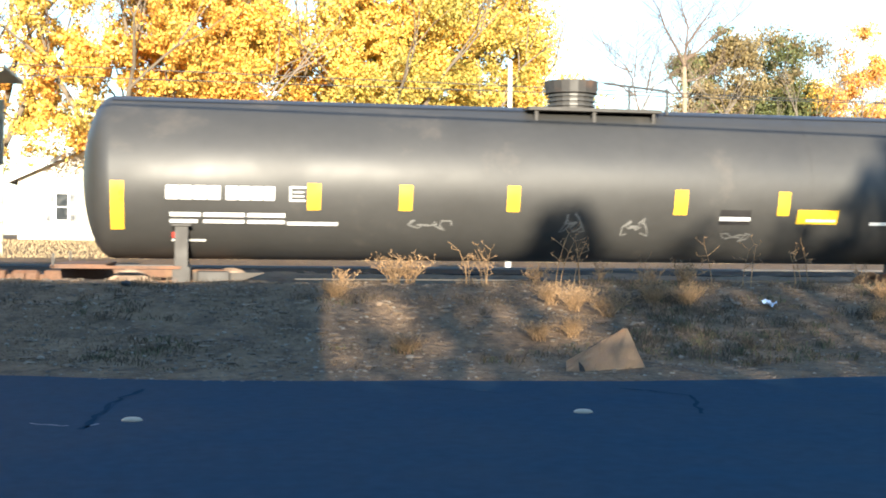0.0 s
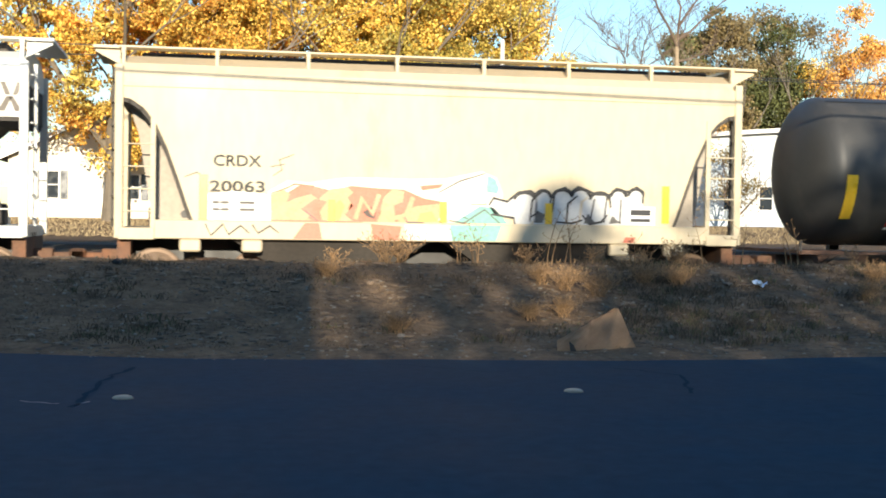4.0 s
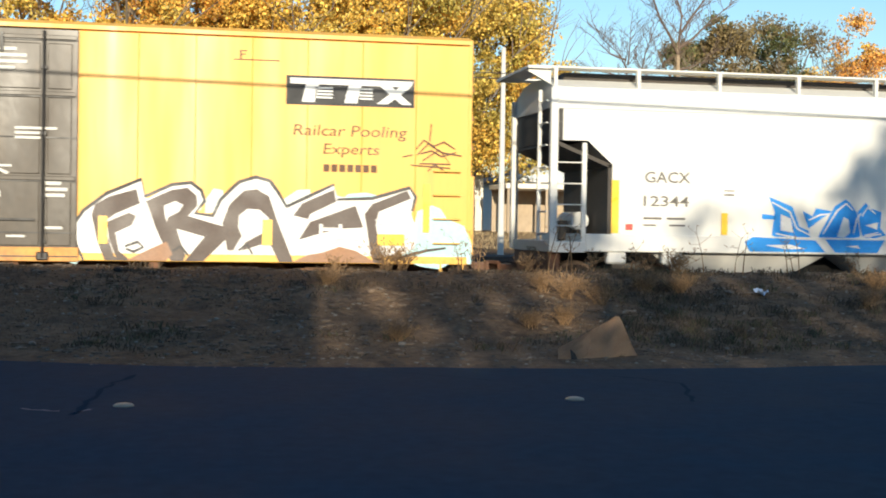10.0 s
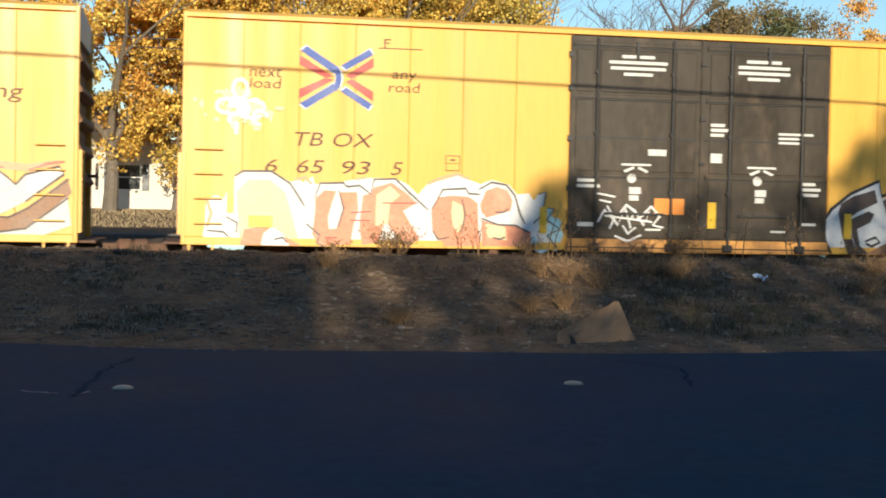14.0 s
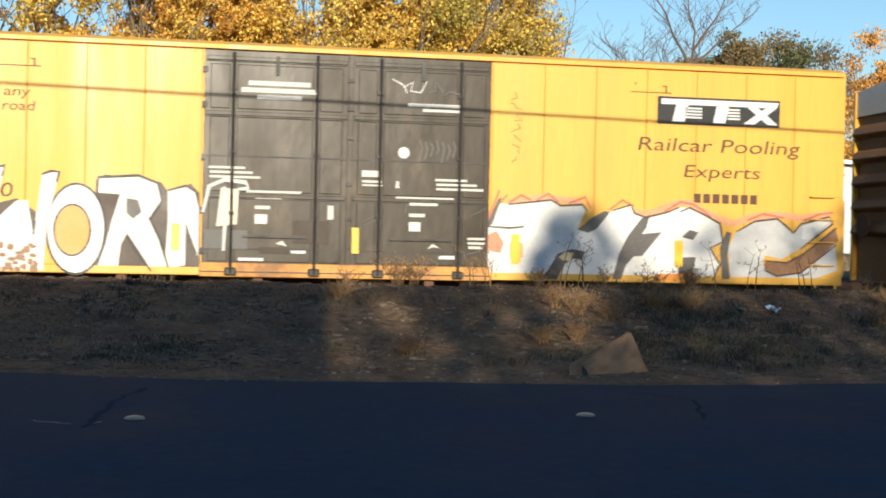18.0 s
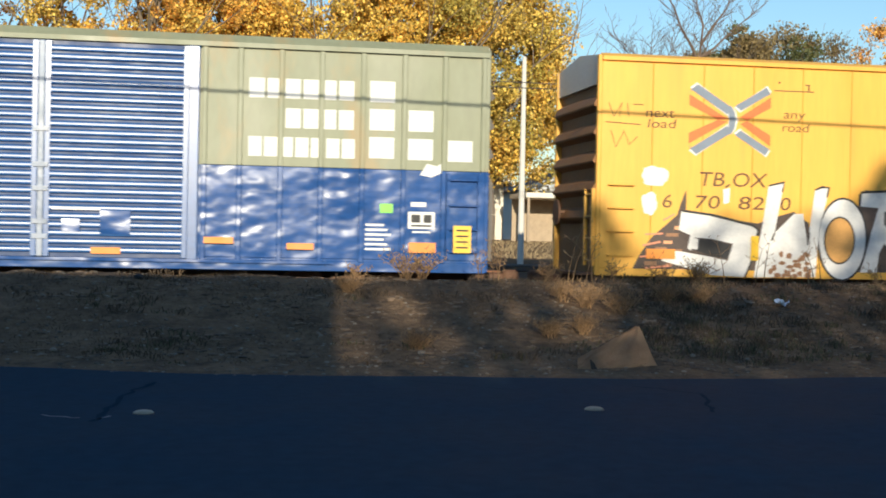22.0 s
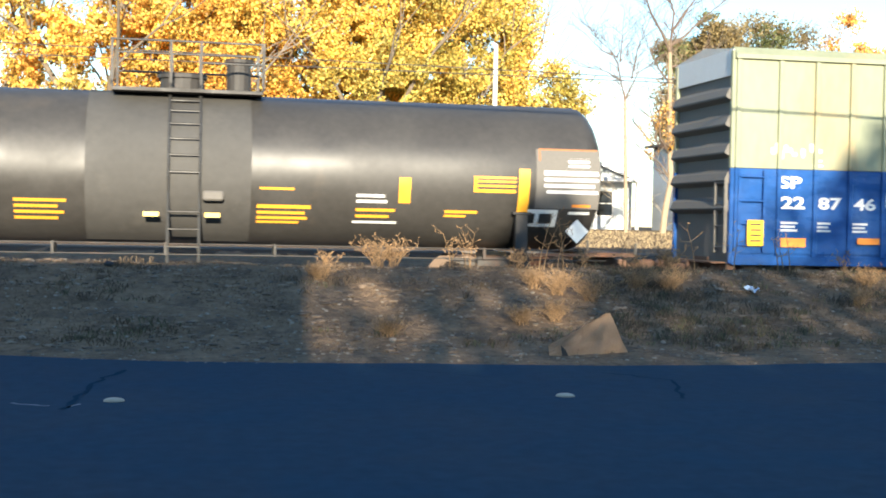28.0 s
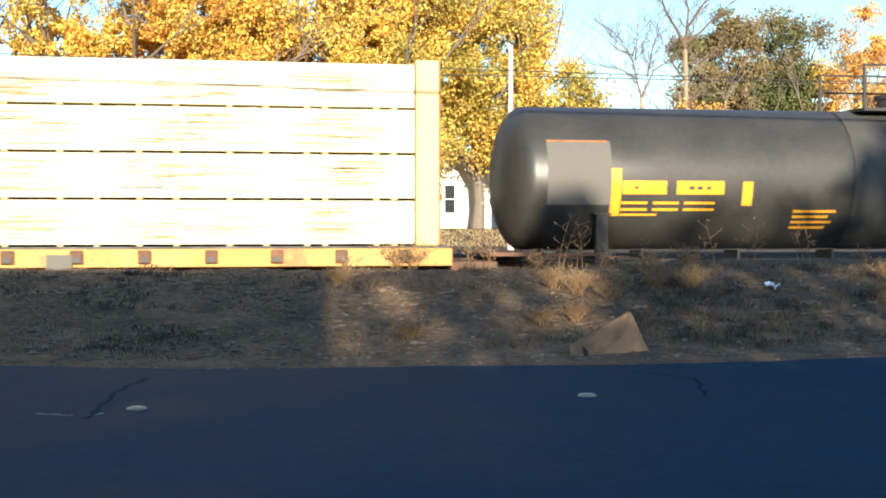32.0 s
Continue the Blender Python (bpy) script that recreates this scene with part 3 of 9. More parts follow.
def boxcar_yellow(x, label, fill):
    car = thing("boxcar", pose(x, TRACK_Y, 0), label, "boxcar", "cars of the freight train")
    L = 9.23
    bx("body", M_YELLOW, car, -L + 0.08, L - 0.08, -BOX_HALF, BOX_HALF, 1.02, 4.86)
    # side sheets left and right of the doors, each with a rolled seam
    for a, b in ((-L, -2.5), (2.56, L)):
        n = 7
        for i in range(n):
            u0, u1 = a + (b - a) * i / n, a + (b - a) * (i + 1) / n
            bm = B()
            box(bm, u0 + 0.003, u1 - 0.003, SIDE, SIDE + 0.03, 1.12, 4.84, 0.008)
            part("side_panel", bm, M_YELLOW, car)
    for a, b in ((-L, -2.5), (2.56, L)):
        bx("side_sill", M_YELLOW, car, a, b, SIDE - 0.012, SIDE + 0.06, 0.98, 1.12, 0.01)
    bx("door_sill", M_FLAT, car, -2.5, 2.56, SIDE - 0.056, SIDE + 0.06, 0.96, 1.20, 0.01)
    bx("sill_rail", M_BLACKROD, car, -2.5, 2.56, SIDE - 0.066, SIDE - 0.056, 1.035, 1.055)
    part("eave", loft(B(), [[(u, SIDE - 0.05, 4.86), (u, SIDE - 0.05, 4.93), (u, SIDE + 0.1, 5.0), (u, SIDE + 0.1, 4.86)] for u in (-L, L)]), M_YELLOW, car)
    bm = B()
    loft(bm, [[(u, -1.46, 4.86), (u, -1.46, 4.97), (u, 0, 5.12), (u, 1.5, 4.97), (u, 1.5, 4.86)] for u in (-L, L)])
    part("roof", bm, M_GREYROOF, car)
    for s in (-1, 1):
        corrugated_end(car, s * (L - 0.05), s, 1.44, 1.9, 4.45, M_BROWNEND)
        bx("end_sheet", M_BROWNEND, car, s * (L - 0.12), s * (L - 0.04), -1.44, 1.44, 0.98, 1.9)
        part("end_gable", slab(B(), [(s * (L - 0.06), 4.45), (s * (L + 0.03), 4.45), (s * (L + 0.03), 4.96), (s * (L - 0.06), 4.96)], -1.46, 1.46), M_GREYROOF, car)
        for y in (-1.46, 1.46):
            bx("corner_post", M_YELLOW, car, s * (L - 0.1), s * (L + 0.06), y - 0.05, y + 0.05, 0.98, 4.96, 0.01)
        end_ladder(car, s * L, s, -1.42, -0.95, (1.25, 1.65, 2.05, 2.45), M_YELLOW)
        part("crossover_step", box(B(), s * (L + 0.02), s * (L + 0.35), -1.35, 1.35, 0.98, 1.02), M_RUSTY, car)
        part("brake_wheel", rod(rod(B(), (s * (L + 0.2), 0.7, 2.15), (s * (L + 0.23), 0.7, 2.15), 0.25, seg=18), (s * L, 0.7, 2.15), (s * (L + 0.2), 0.7, 2.15), 0.03), M_RUSTY, car)
        coupler(car, s * L, s)
        bx("end_sill", M_RUSTY, car, s * (L - 0.15), s * (L + 0.02), -1.4, 1.4, 0.70, 0.98)
        bx("sill_step", M_YELLOW, car, s * (L - 0.5), s * (L - 0.06), SIDE - 0.02, SIDE + 0.02, 0.42, 0.46)
        for u in (L - 0.48, L - 0.08):
            bx("sill_step_hanger", M_YELLOW, car, s * u - 0.02, s * u + 0.02, SIDE - 0.02, SIDE + 0.02, 0.44, 1.0)
    ladder(car, -L + 0.16, -L + 0.62, SIDE, (1.35, 1.78, 2.20, 2.62), M_YELLOW, posts=False)
    ladder(car, L - 0.62, L - 0.16, SIDE, (1.35, 1.78, 2.20, 2.62), M_YELLOW, posts=False)
    bx("centre_sill", M_RUSTY, car, -L, L, -0.35, 0.35, 0.62, 1.02)
    for u in (-3.8, -1.5, 1.5, 3.8):
        bx("crossbearer", M_RUSTY, car, u - 0.08, u + 0.08, -1.45, 1.45, 0.75, 1.02)
    # two plug doors
    for k, (a, b) in enumerate(((-2.47, 0.0), (0.07, 2.53))):
        door = bx("door", M_DOOR, car, a, b, SIDE - 0.03, SIDE + 0.02, 1.14, 4.84, 0.01)
        zs = (1.16, 1.52, 2.30, 2.40, 3.0, 3.70, 3.82, 4.62, 4.76)
        us = (a + 0.04, a + 0.49, b - 0.55, b - 0.04)
        for i in range(3):
            for z0, z1 in ((1.22, 2.30), (2.42, 3.70), (3.84, 4.60)):
                bx("door_panel", M_DOOR, door, us[i] + 0.06, us[i + 1] - 0.06, SIDE - 0.044, SIDE - 0.03, z0, z1, 0.012)
        for z in (2.35, 3.76, 4.70):
            bx("door_rib", M_DOOR, door, a + 0.03, b - 0.03, SIDE - 0.062, SIDE - 0.03, z - 0.035, z + 0.035, 0.008)
            # Black bar paints the shadow below the rib.
            bx("door_rib_shadow_bar", M_BLACKROD, door, a + 0.03, b - 0.03, SIDE - 0.05, SIDE - 0.03, z - 0.058, z - 0.037)
        for z in (1.44, 3.03):
            bx("door_guide_bar", M_BLACKROD, door, a + 0.03, b - 0.03, SIDE - 0.055, SIDE - 0.03, z - 0.012, z + 0.012)
        for u in (us[1], us[2]):
            rd = part("lock_rod", rod(B(), (u, SIDE - 0.085, 1.02), (u, SIDE - 0.085, 4.80), 0.026, seg=8), M_BLACKROD, door)
            for z in (1.3, 2.05, 3.1, 4.2):
                bx("rod_bracket", M_BLACKROD, rd, u - 0.045, u + 0.045, SIDE - 0.1, SIDE - 0.03, z - 0.03, z + 0.03)
        uc = (a + b) / 2
        bx("latch_handle", M_BLACKROD, door, uc - 0.55, uc + 0.55, SIDE - 0.11, SIDE - 0.085, 1.64, 1.68)
        bx("door_stop", M_BLACKROD, door, uc - 0.03, uc + 0.03, SIDE - 0.09, SIDE - 0.03, 4.44, 4.76)
        for u in (us[1], us[2]):
            bx("roller_hanger", M_BLACKROD, door, u - 0.1, u + 0.1, SIDE - 0.1, SIDE - 0.03, 0.98, 1.12, 0.02)
    bx("meeting_post", M_DOOR, car, -0.004, 0.074, SIDE - 0.05, SIDE + 0.03, 1.14, 4.84)
    for z in (1.5, 2.0, 2.6, 3.4, 3.9, 4.4):
        bx("door_hinge", M_BLACKROD, car, -0.02, 0.09, SIDE - 0.09, SIDE - 0.02, z - 0.03, z + 0.03)
    for z in (1.4, 2.1, 3.0, 3.9, 4.5):
        bx("door_stop_block", M_BLACKROD, car, -2.51, -2.42, SIDE - 0.06, SIDE - 0.02, z - 0.05, z + 0.05)
    for u in (-6.6, 6.6):
        truck(car, u)
    TRAIN.append((car, x))
    return car


D1 = SIDE - 0.004            # plane of painted marks on flush sides
DD = SIDE - 0.050            # plane of painted marks on the doors


def graffiti(car, words, x0, x1, z0, z1, y, fill, edge, lean=0.0, halo=None, fat=0.05, step=0.0, inner=None, label=""):
    """Spray-paint letters: a halo, a dark edge and a fill, each a thin coat over the last."""
    h = z1 - z0
    if halo:
        lettering("paint_halo", words, halo, car, x0 - 0.10, x1 + 0.10, z0 - 0.03, z1 + 0.10, y - 0.001, lean, fat + 0.045, step=step)
    if edge:
        lettering("paint_outline", words, edge, car, x0 - 0.03, x1 + 0.03, z0 - 0.02, z1 + 0.03, y - 0.003, lean, fat + 0.02, step=step)
    g = lettering("paint_letters", words, fill, car, x0 + 0.03, x1 - 0.03, z0 + 0.02, z1 - 0.03, y - 0.005, lean, fat - 0.025, label=label, step=step)
    return g


def paint(name, color, vary=0.15, scale=2.0, rough=0.5, dirt=None, dirt_amount=0.0):
    return mat(name, color, rough, vary=vary, scale=scale, dirt=dirt, dirt_amount=dirt_amount)


P_WHITE = paint("spray_white", (0.76, 0.74, 0.70), 0.14, dirt=(0.50, 0.44, 0.36), dirt_amount=0.14)
P_SILVER = paint("spray_silver", (0.58, 0.57, 0.55), 0.12)
P_BLACK = paint("spray_black", (0.022, 0.020, 0.020), 0.3)
P_DARKBROWN = paint("spray_dark_brown", (0.075, 0.050, 0.038), 0.3)
P_PINK = paint("spray_salmon", (0.72, 0.27, 0.145), 0.25, 1.5, dirt=(0.80, 0.46, 0.32), dirt_amount=0.18)
P_AQUA = paint("spray_pale_aqua", (0.42, 0.66, 0.70), 0.2)
P_BLUE = paint("spray_blue", (0.02, 0.26, 0.72), 0.2, dirt=(0.10, 0.45, 0.80), dirt_amount=0.2)
P_ORANGE = paint("spray_orange", (0.74, 0.33, 0.165), 0.25, dirt=(0.74, 0.42, 0.24), dirt_amount=0.3)
P_REDOR = paint("spray_red", (0.55, 0.16, 0.09), 0.25)
P_TEAL = paint("spray_teal", (0.20, 0.46, 0.37), 0.25, dirt=(0.20, 0.50, 0.40), dirt_amount=0.2)
P_HAZE = paint("spray_pale_haze", (0.70, 0.72, 0.66), 0.15)
P_RUSTFILL = paint("spray_rust_brown", (0.30, 0.15, 0.07), 0.35)
P_CREAMW = paint("spray_off_white", (0.74, 0.66, 0.52), 0.12, dirt=(0.68, 0.46, 0.32), dirt_amount=0.25)
P_CREAM = paint("spray_cream", (0.80, 0.62, 0.34), 0.12, dirt=(0.80, 0.50, 0.30), dirt_amount=0.2)
P_MIST = paint("spray_pink_mist", (0.76, 0.36, 0.17), 0.2)
P_GREYLINE = paint("spray_dark_grey", (0.11, 0.10, 0.09), 0.3)
P_GOLDFILL = paint("spray_orange_gold", (0.74, 0.38, 0.10), 0.15)
P_YEL = paint("spray_yellow", (0.75, 0.42, 0.12), 0.2)


def blobs(name, m, car, y, seed, *items):
    """Sprayed fields: rounded uneven patches; items of x, z, half width, half height."""
    rng = random.Random(seed)
    for i, (x, z, a, b) in enumerate(items):
        pts = []
        for k in range(18):
            t = 2 * math.pi * k / 18
            r = 1 + rng.uniform(-0.14, 0.14)
            pts.append((x + a * r * math.copysign(abs(math.cos(t)) ** 0.75, math.cos(t)), z + b * r * math.copysign(abs(math.sin(t)) ** 0.75, math.sin(t))))
        part(name, slab(B(), pts, y - i * 0.0005, y + 0.002 - i * 0.0005), m, car)


def strokes(name, m, car, y, width, *lines):
    """Brush or spray strokes along polylines of (x, z)."""
    for k, pts in enumerate(lines):
        bm = B()
        rings = []
        y0 = y - 0.0008 * (k % 5)
        for i, p in enumerate(pts):
            a, c = Vector(pts[max(i - 1, 0)]), Vector(pts[min(i + 1, len(pts) - 1)])
            d = (c - a).normalized() if (c - a).length > 1e-5 else Vector((1, 0))
            n = Vector((-d.y, d.x)) * width * (0.5 if 0 < i < len(pts) - 1 else 0.34)
            rings.append([(p[0] - n.x, y0, p[1] - n.y), (p[0] + n.x, y0, p[1] + n.y), (p[0] + n.x, y0 + 0.002, p[1] + n.y), (p[0] - n.x, y0 + 0.002, p[1] - n.y)])
        loft(bm, rings)
        part(name, bm, m, car)


def tape(car, x0, x1, z0, z1, y=None):
    bx("reflective_tape", M_REFL, car, x0, x1, (D1 - 0.024 if y is None else y) - 0.010, (D1 - 0.024 if y is None else y) - 0.006, z0, z1)


def door_stencils(car, seed):
    rng = random.Random(seed)
    rows = []
    for uc in (-1.22, 1.2):
        for i in range(4):
            w = (0.35, 0.52, 0.50, 0.30)[i] * rng.uniform(0.85, 1.1)
            rows.append((uc - w, uc + w, 4.46 - i * 0.105, 4.52 - i * 0.105))
        rows.append((uc - 0.28, uc + 0.28, 2.53, 2.57))
        rows.append((uc - 0.12, uc + 0.10, 2.02, 2.15))
        rows.append((uc - 0.12, uc + 0.06, 1.90, 2.0))
        rows.append((uc + 0.2, uc + 0.5, 1.36, 1.40))
    for i in range(3):
        rows.append((0.19, 0.19 + rng.uniform(0.25, 0.36), 3.10 + i * 0.09, 3.16 + i * 0.09))
        rows.append((1.52, 1.52 + rng.uniform(0.4, 0.7), 3.0 + i * 0.08, 3.045 + i * 0.08))
        rows.append((-2.32, -2.32 + rng.uniform(0.3, 0.45), 2.12 + i * 0.10, 2.18 + i * 0.10))
        rows.append((2.02, 2.02 + rng.uniform(0.25, 0.4), 2.04 + i * 0.10, 2.10 + i * 0.10))
    rows += [(-1.0, -0.65, 2.72, 2.84), (0.2, 0.42, 2.62, 2.80), (-2.3, -2.0, 1.42, 1.5), (2.02, 2.3, 1.5, 1.55)]
    bars("door_stencil", M_STENCIL, car, DD - 0.010, *[(a, b, c, c + (d - c) * 0.95) for a, b, c, d in rows])
    for uc in (-1.22, 1.2):
        poly("arrow_stencil", M_STENCIL, car, DD - 0.010, [(uc - 0.2, 2.40), (uc - 0.03, 2.48), (uc - 0.05, 2.52), (uc - 0.24, 2.44)], [(uc + 0.2, 2.40), (uc + 0.03, 2.48), (uc + 0.05, 2.52), (uc + 0.24, 2.44)])
    for uc in (-1.30, 1.12):
        part("round_stencil", rod(B(), (uc, DD - 0.012, 2.30), (uc, DD - 0.008, 2.30), 0.085, seg=16), M_STENCIL, car)


def worn_door_stencils(car):
    """Sparser stencils, patches and overspray of the second pair of plug doors."""
    y = DD - 0.010
    bars("door_stencil", M_STENCIL, car, y, (-1.73, -0.67, 4.25, 4.33), (-1.85, -0.52, 4.13, 4.21), (-1.58, -0.82, 4.02, 4.09),
         (1.04, 1.98, 3.99, 4.05), (1.30, 1.98, 3.91, 3.96), (0.25, 0.56, 2.74, 2.85), (0.26, 0.60, 2.64, 2.68), (0.26, 0.61, 2.58, 2.61),
         (1.55, 2.12, 2.70, 2.74), (1.57, 2.30, 2.62, 2.66), (1.57, 2.42, 2.54, 2.58), (-2.38, -1.76, 2.81, 2.85), (-2.36, -1.63, 2.73, 2.77), (-2.36, -1.50, 2.65, 2.69),
         (-1.73, -0.79, 2.41, 2.45), (0.86, 1.89, 2.37, 2.41), (-1.58, -1.12, 2.31, 2.36), (1.10, 1.60, 2.26, 2.31),
         (-1.58, -1.32, 2.13, 2.19), (1.10, 1.38, 2.06, 2.12), (-0.33, -0.23, 1.98, 2.22), (2.15, 2.46, 1.68, 1.72), (2.15, 2.46, 1.60, 1.64), (2.17, 2.42, 1.52, 1.57))
    bars("block_stencil", M_WHITE, car, y, (-1.58, -1.37, 1.88, 2.04), (1.10, 1.30, 1.81, 1.97), (-1.02, -0.70, 1.38, 1.43), (1.64, 1.92, 1.33, 1.39), (-1.85, -1.42, 1.24, 1.29))
    poly("arrow_stencil", M_STENCIL, car, y, [(0.84, 2.56), (0.92, 2.56), (0.90, 2.68), (0.86, 2.68)], [(-1.22, 1.54), (-1.10, 1.60), (-1.02, 1.50), (-1.12, 1.52)], [(1.44, 1.50), (1.52, 1.60), (1.66, 1.52), (1.54, 1.54)])
    bx("primer_patch", M_PATCH, car, -0.93, -0.29, y - 0.004, y, 1.56, 1.95)
    bx("primer_patch", M_PATCH, car, -1.50, -0.95, y - 0.004, y, 1.37, 1.48)
    bx("scraped_patch", M_SCRAWL, car, -2.43, -2.12, y - 0.004, y, 1.44, 1.76)
    bx("scraped_patch", M_SCRAWL, car, -2.02, -1.70, y - 0.004, y, 1.44, 1.76)
    strokes("scraped_patch", M_SCRAWL, car, y - 0.002, 0.03, *[[(1.26 + 0.10 * k, 3.42 - 0.03 * (k % 3)), (1.30 + 0.10 * k, 3.28 - 0.04 * (k % 2)), (1.25 + 0.10 * k, 3.02 + 0.05 * (k % 4))] for k in range(7)])
    poly("spray_block", P_CREAMW, car, y - 0.004, [(-2.23, 1.82), (-2.16, 2.48), (-1.86, 2.46), (-1.88, 1.86)])
    strokes("spray_outline", P_SILVER, car, y - 0.008, 0.07, [(-2.46, 2.05), (-2.36, 2.5), (-2.1, 2.62), (-1.74, 2.58), (-1.70, 2.48), (-1.88, 2.46)], [(-2.1, 2.5), (-2.08, 1.9), (-2.1, 1.4)])
    strokes("thin_scratch", M_SCRAWL, car, y - 0.002, 0.014, [(0.28, 1.95), (0.52, 2.08)], [(0.30, 1.90), (0.54, 2.0)], [(2.2, 2.1), (2.46, 2.24)], [(1.02, 2.1), (1.06, 2.3)], [(-0.5, 3.12), (-0.36, 3.26)], [(2.08, 1.4), (2.4, 1.5)])


def rail_pool_marks(car, x0, x1, dz, lines):
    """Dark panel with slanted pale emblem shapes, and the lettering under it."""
    z0 = 3.72 + dz
    w = x1 - x0
    bx("emblem_panel", M_BLACK, car, x0, x1, D1 - 0.004, D1, z0, z0 + 0.50)
    poly("emblem_shape", M_WHITE, car, D1 - 0.008, [(x0 + .03 * w, z0 + .36), (x0 + .97 * w, z0 + .36), (x0 + .99 * w, z0 + .46), (x0 + .03 * w, z0 + .46)])
    for u in (.12, .45):
        poly("emblem_shape", M_WHITE, car, D1 - 0.008, [(x0 + u * w, z0 + .05), (x0 + (u + .10) * w, z0 + .05), (x0 + (u + .13) * w, z0 + .355), (x0 + (u + .03) * w, z0 + .355)])
    poly("emblem_shape", M_WHITE, car, D1 - 0.008, [(x0 + .70 * w, z0 + .05), (x0 + .79 * w, z0 + .05), (x0 + .97 * w, z0 + .355), (x0 + .88 * w, z0 + .355)])
    poly("emblem_shape", M_WHITE, car, D1 - 0.012, [(x0 + .90 * w, z0 + .05), (x0 + .98 * w, z0 + .05), (x0 + .82 * w, z0 + .355), (x0 + .73 * w, z0 + .355)])
    bars("emblem_stripe", M_WHITE, car, D1 - 0.008, *[(x0 + .22 * w, x0 + .36 * w, z0 + .12 + i * .055, z0 + .15 + i * .055) for i in range(4)],
         *[(x0 + .57 * w, x0 + .67 * w, z0 + .12 + i * .055, z0 + .15 + i * .055) for i in range(4)])
    for words, a, b, zl, zh in lines:
        if words:
            lettering("lettering", words, M_BROWNTXT, car, a, b, zl, zh, D1, 0.12)
        else:
            n = 7
            bars("lettering_bar", M_BROWNTXT, car, D1, *[(a + (b - a) * i / n, a + (b - a) * (i + 0.75) / n, zl, zh) for i in range(n)])


# yellow boxcar with salmon letters
car = boxcar_yellow(5.68, "yellow double-door boxcar with black plug doors and salmon graffiti", None)
cross_mark(car, -7.32, -6.03, 3.37, 4.44, D1, M_BLUEMARK, M_RED)
lettering("lettering", "next", M_BROWNTXT, car, -8.17, -7.62, 3.88, 4.04, D1, 0.1)
lettering("lettering", "load", M_BROWNTXT, car, -8.17, -7.62, 3.69, 3.86, D1, 0.1)
lettering("lettering", "any", M_BROWNTXT, car, -5.70, -5.26, 3.88, 4.05, D1, 0.1)
lettering("lettering", "road", M_BROWNTXT, car, -5.76, -5.20, 3.70, 3.87, D1, 0.1)
lettering("reporting_mark", "TB OX", M_BROWNTXT, car, -7.38, -6.00, 2.72, 2.96, D1, 0.2)
for word, a, b in (("6", -7.88, -7.67), ("65", -7.34, -6.86), ("93", -6.55, -6.05), ("5", -5.70, -5.48)):
    lettering("car_number", word, M_BROWNTXT, car, a, b, 2.25, 2.48, D1, 0.2)
blobs("paint_field", P_AQUA, car, D1 - 0.001, 3, (-8.70, 1.35, 0.2, 0.42), (-8.4, 1.2, 0.25, 0.3), (-7.1, 1.75, 0.14, 0.4), (-2.85, 1.25, 0.3, 0.3), (2.45, 1.2, 0.25, 0.28), (8.6, 1.25, 0.45, 0.32))
poly("white_field", P_WHITE, car, D1 - 0.003, [(-8.84, 1.77), (-8.71, 1.84), (-8.57, 1.78), (-8.43, 2.16), (-8.24, 2.27), (-7.77, 2.28), (-7.44, 2.09), (-7.29, 2.13), (-7.09, 2.02), (-6.97, 2.07), (-6.6, 2.1), (-6.2, 2.19), (-5.61, 2.2), (-5.4, 2.1), (-5.2, 1.92), (-5.04, 2.11), (-4.8, 2.18), (-4.5, 2.27), (-4.29, 2.2), (-4.08, 2.13), (-3.88, 2.21), (-3.57, 2.14), (-3.41, 1.96), (-3.19, 1.99), (-3.04, 1.76), (-3, 1), (-8.88, 0.99)])
strokes("pink_mist", P_MIST, car, D1 - 0.007, 0.06, [(-7.38, 2.13), (-7.19, 2.18), (-7.07, 2.06)], [(-5.04, 2.11), (-4.8, 2.22), (-4.5, 2.3), (-4.27, 2.21)], [(-8.86, 1.77), (-8.78, 1.52), (-8.85, 1.3)], [(-6.32, 2.16), (-6.11, 2.2)])
poly("cream_fill", P_CREAM, car, D1 - 0.007, [(-8.36, 1.9), (-8.16, 2.11), (-7.79, 2.12), (-7.52, 1.9), (-7.41, 1.55), (-7.26, 0.99), (-8.29, 0.99)])
poly("salmon_letter", P_PINK, car, D1 - 0.011, [(-8.29, 0.99), (-8.22, 1.26), (-7.86, 1.32), (-7.56, 1.17), (-7.23, 0.99)])
poly("letter_gap", P_WHITE, car, D1 - 0.015, [(-7.93, 0.99), (-7.89, 1.19), (-7.74, 1.31), (-7.56, 1.19), (-7.44, 0.99)])
poly("salmon_letter", P_PINK, car, D1 - 0.011, [(-7.01, 1.81), (-6.85, 1.96), (-6.64, 1.95), (-6.71, 1.76), (-6.78, 1.49), (-6.76, 1.29), (-6.63, 1.3), (-6.53, 1.64), (-6.6, 1.93), (-6.28, 1.94), (-6.25, 1.65), (-6.33, 1.35), (-6.38, 1.03), (-6.91, 0.99), (-7.05, 1.19), (-7.01, 1.55)])
poly("salmon_letter", P_PINK, car, D1 - 0.011, [(-6.23, 1.33), (-6.18, 1.88), (-6.04, 1.93), (-5.98, 2.03), (-5.67, 2.12), (-5.4, 1.94), (-5.22, 1.77), (-5.46, 1.63), (-5.16, 1.13), (-5.38, 1.01), (-5.69, 1.34), (-5.78, 1.45), (-5.9, 1.06), (-6.18, 1.02)])
poly("cream_fill", P_CREAM, car, D1 - 0.015, [(-5.95, 1.36), (-5.94, 1.9), (-5.7, 2.06), (-5.52, 1.9), (-5.7, 1.74), (-5.73, 1.4)])
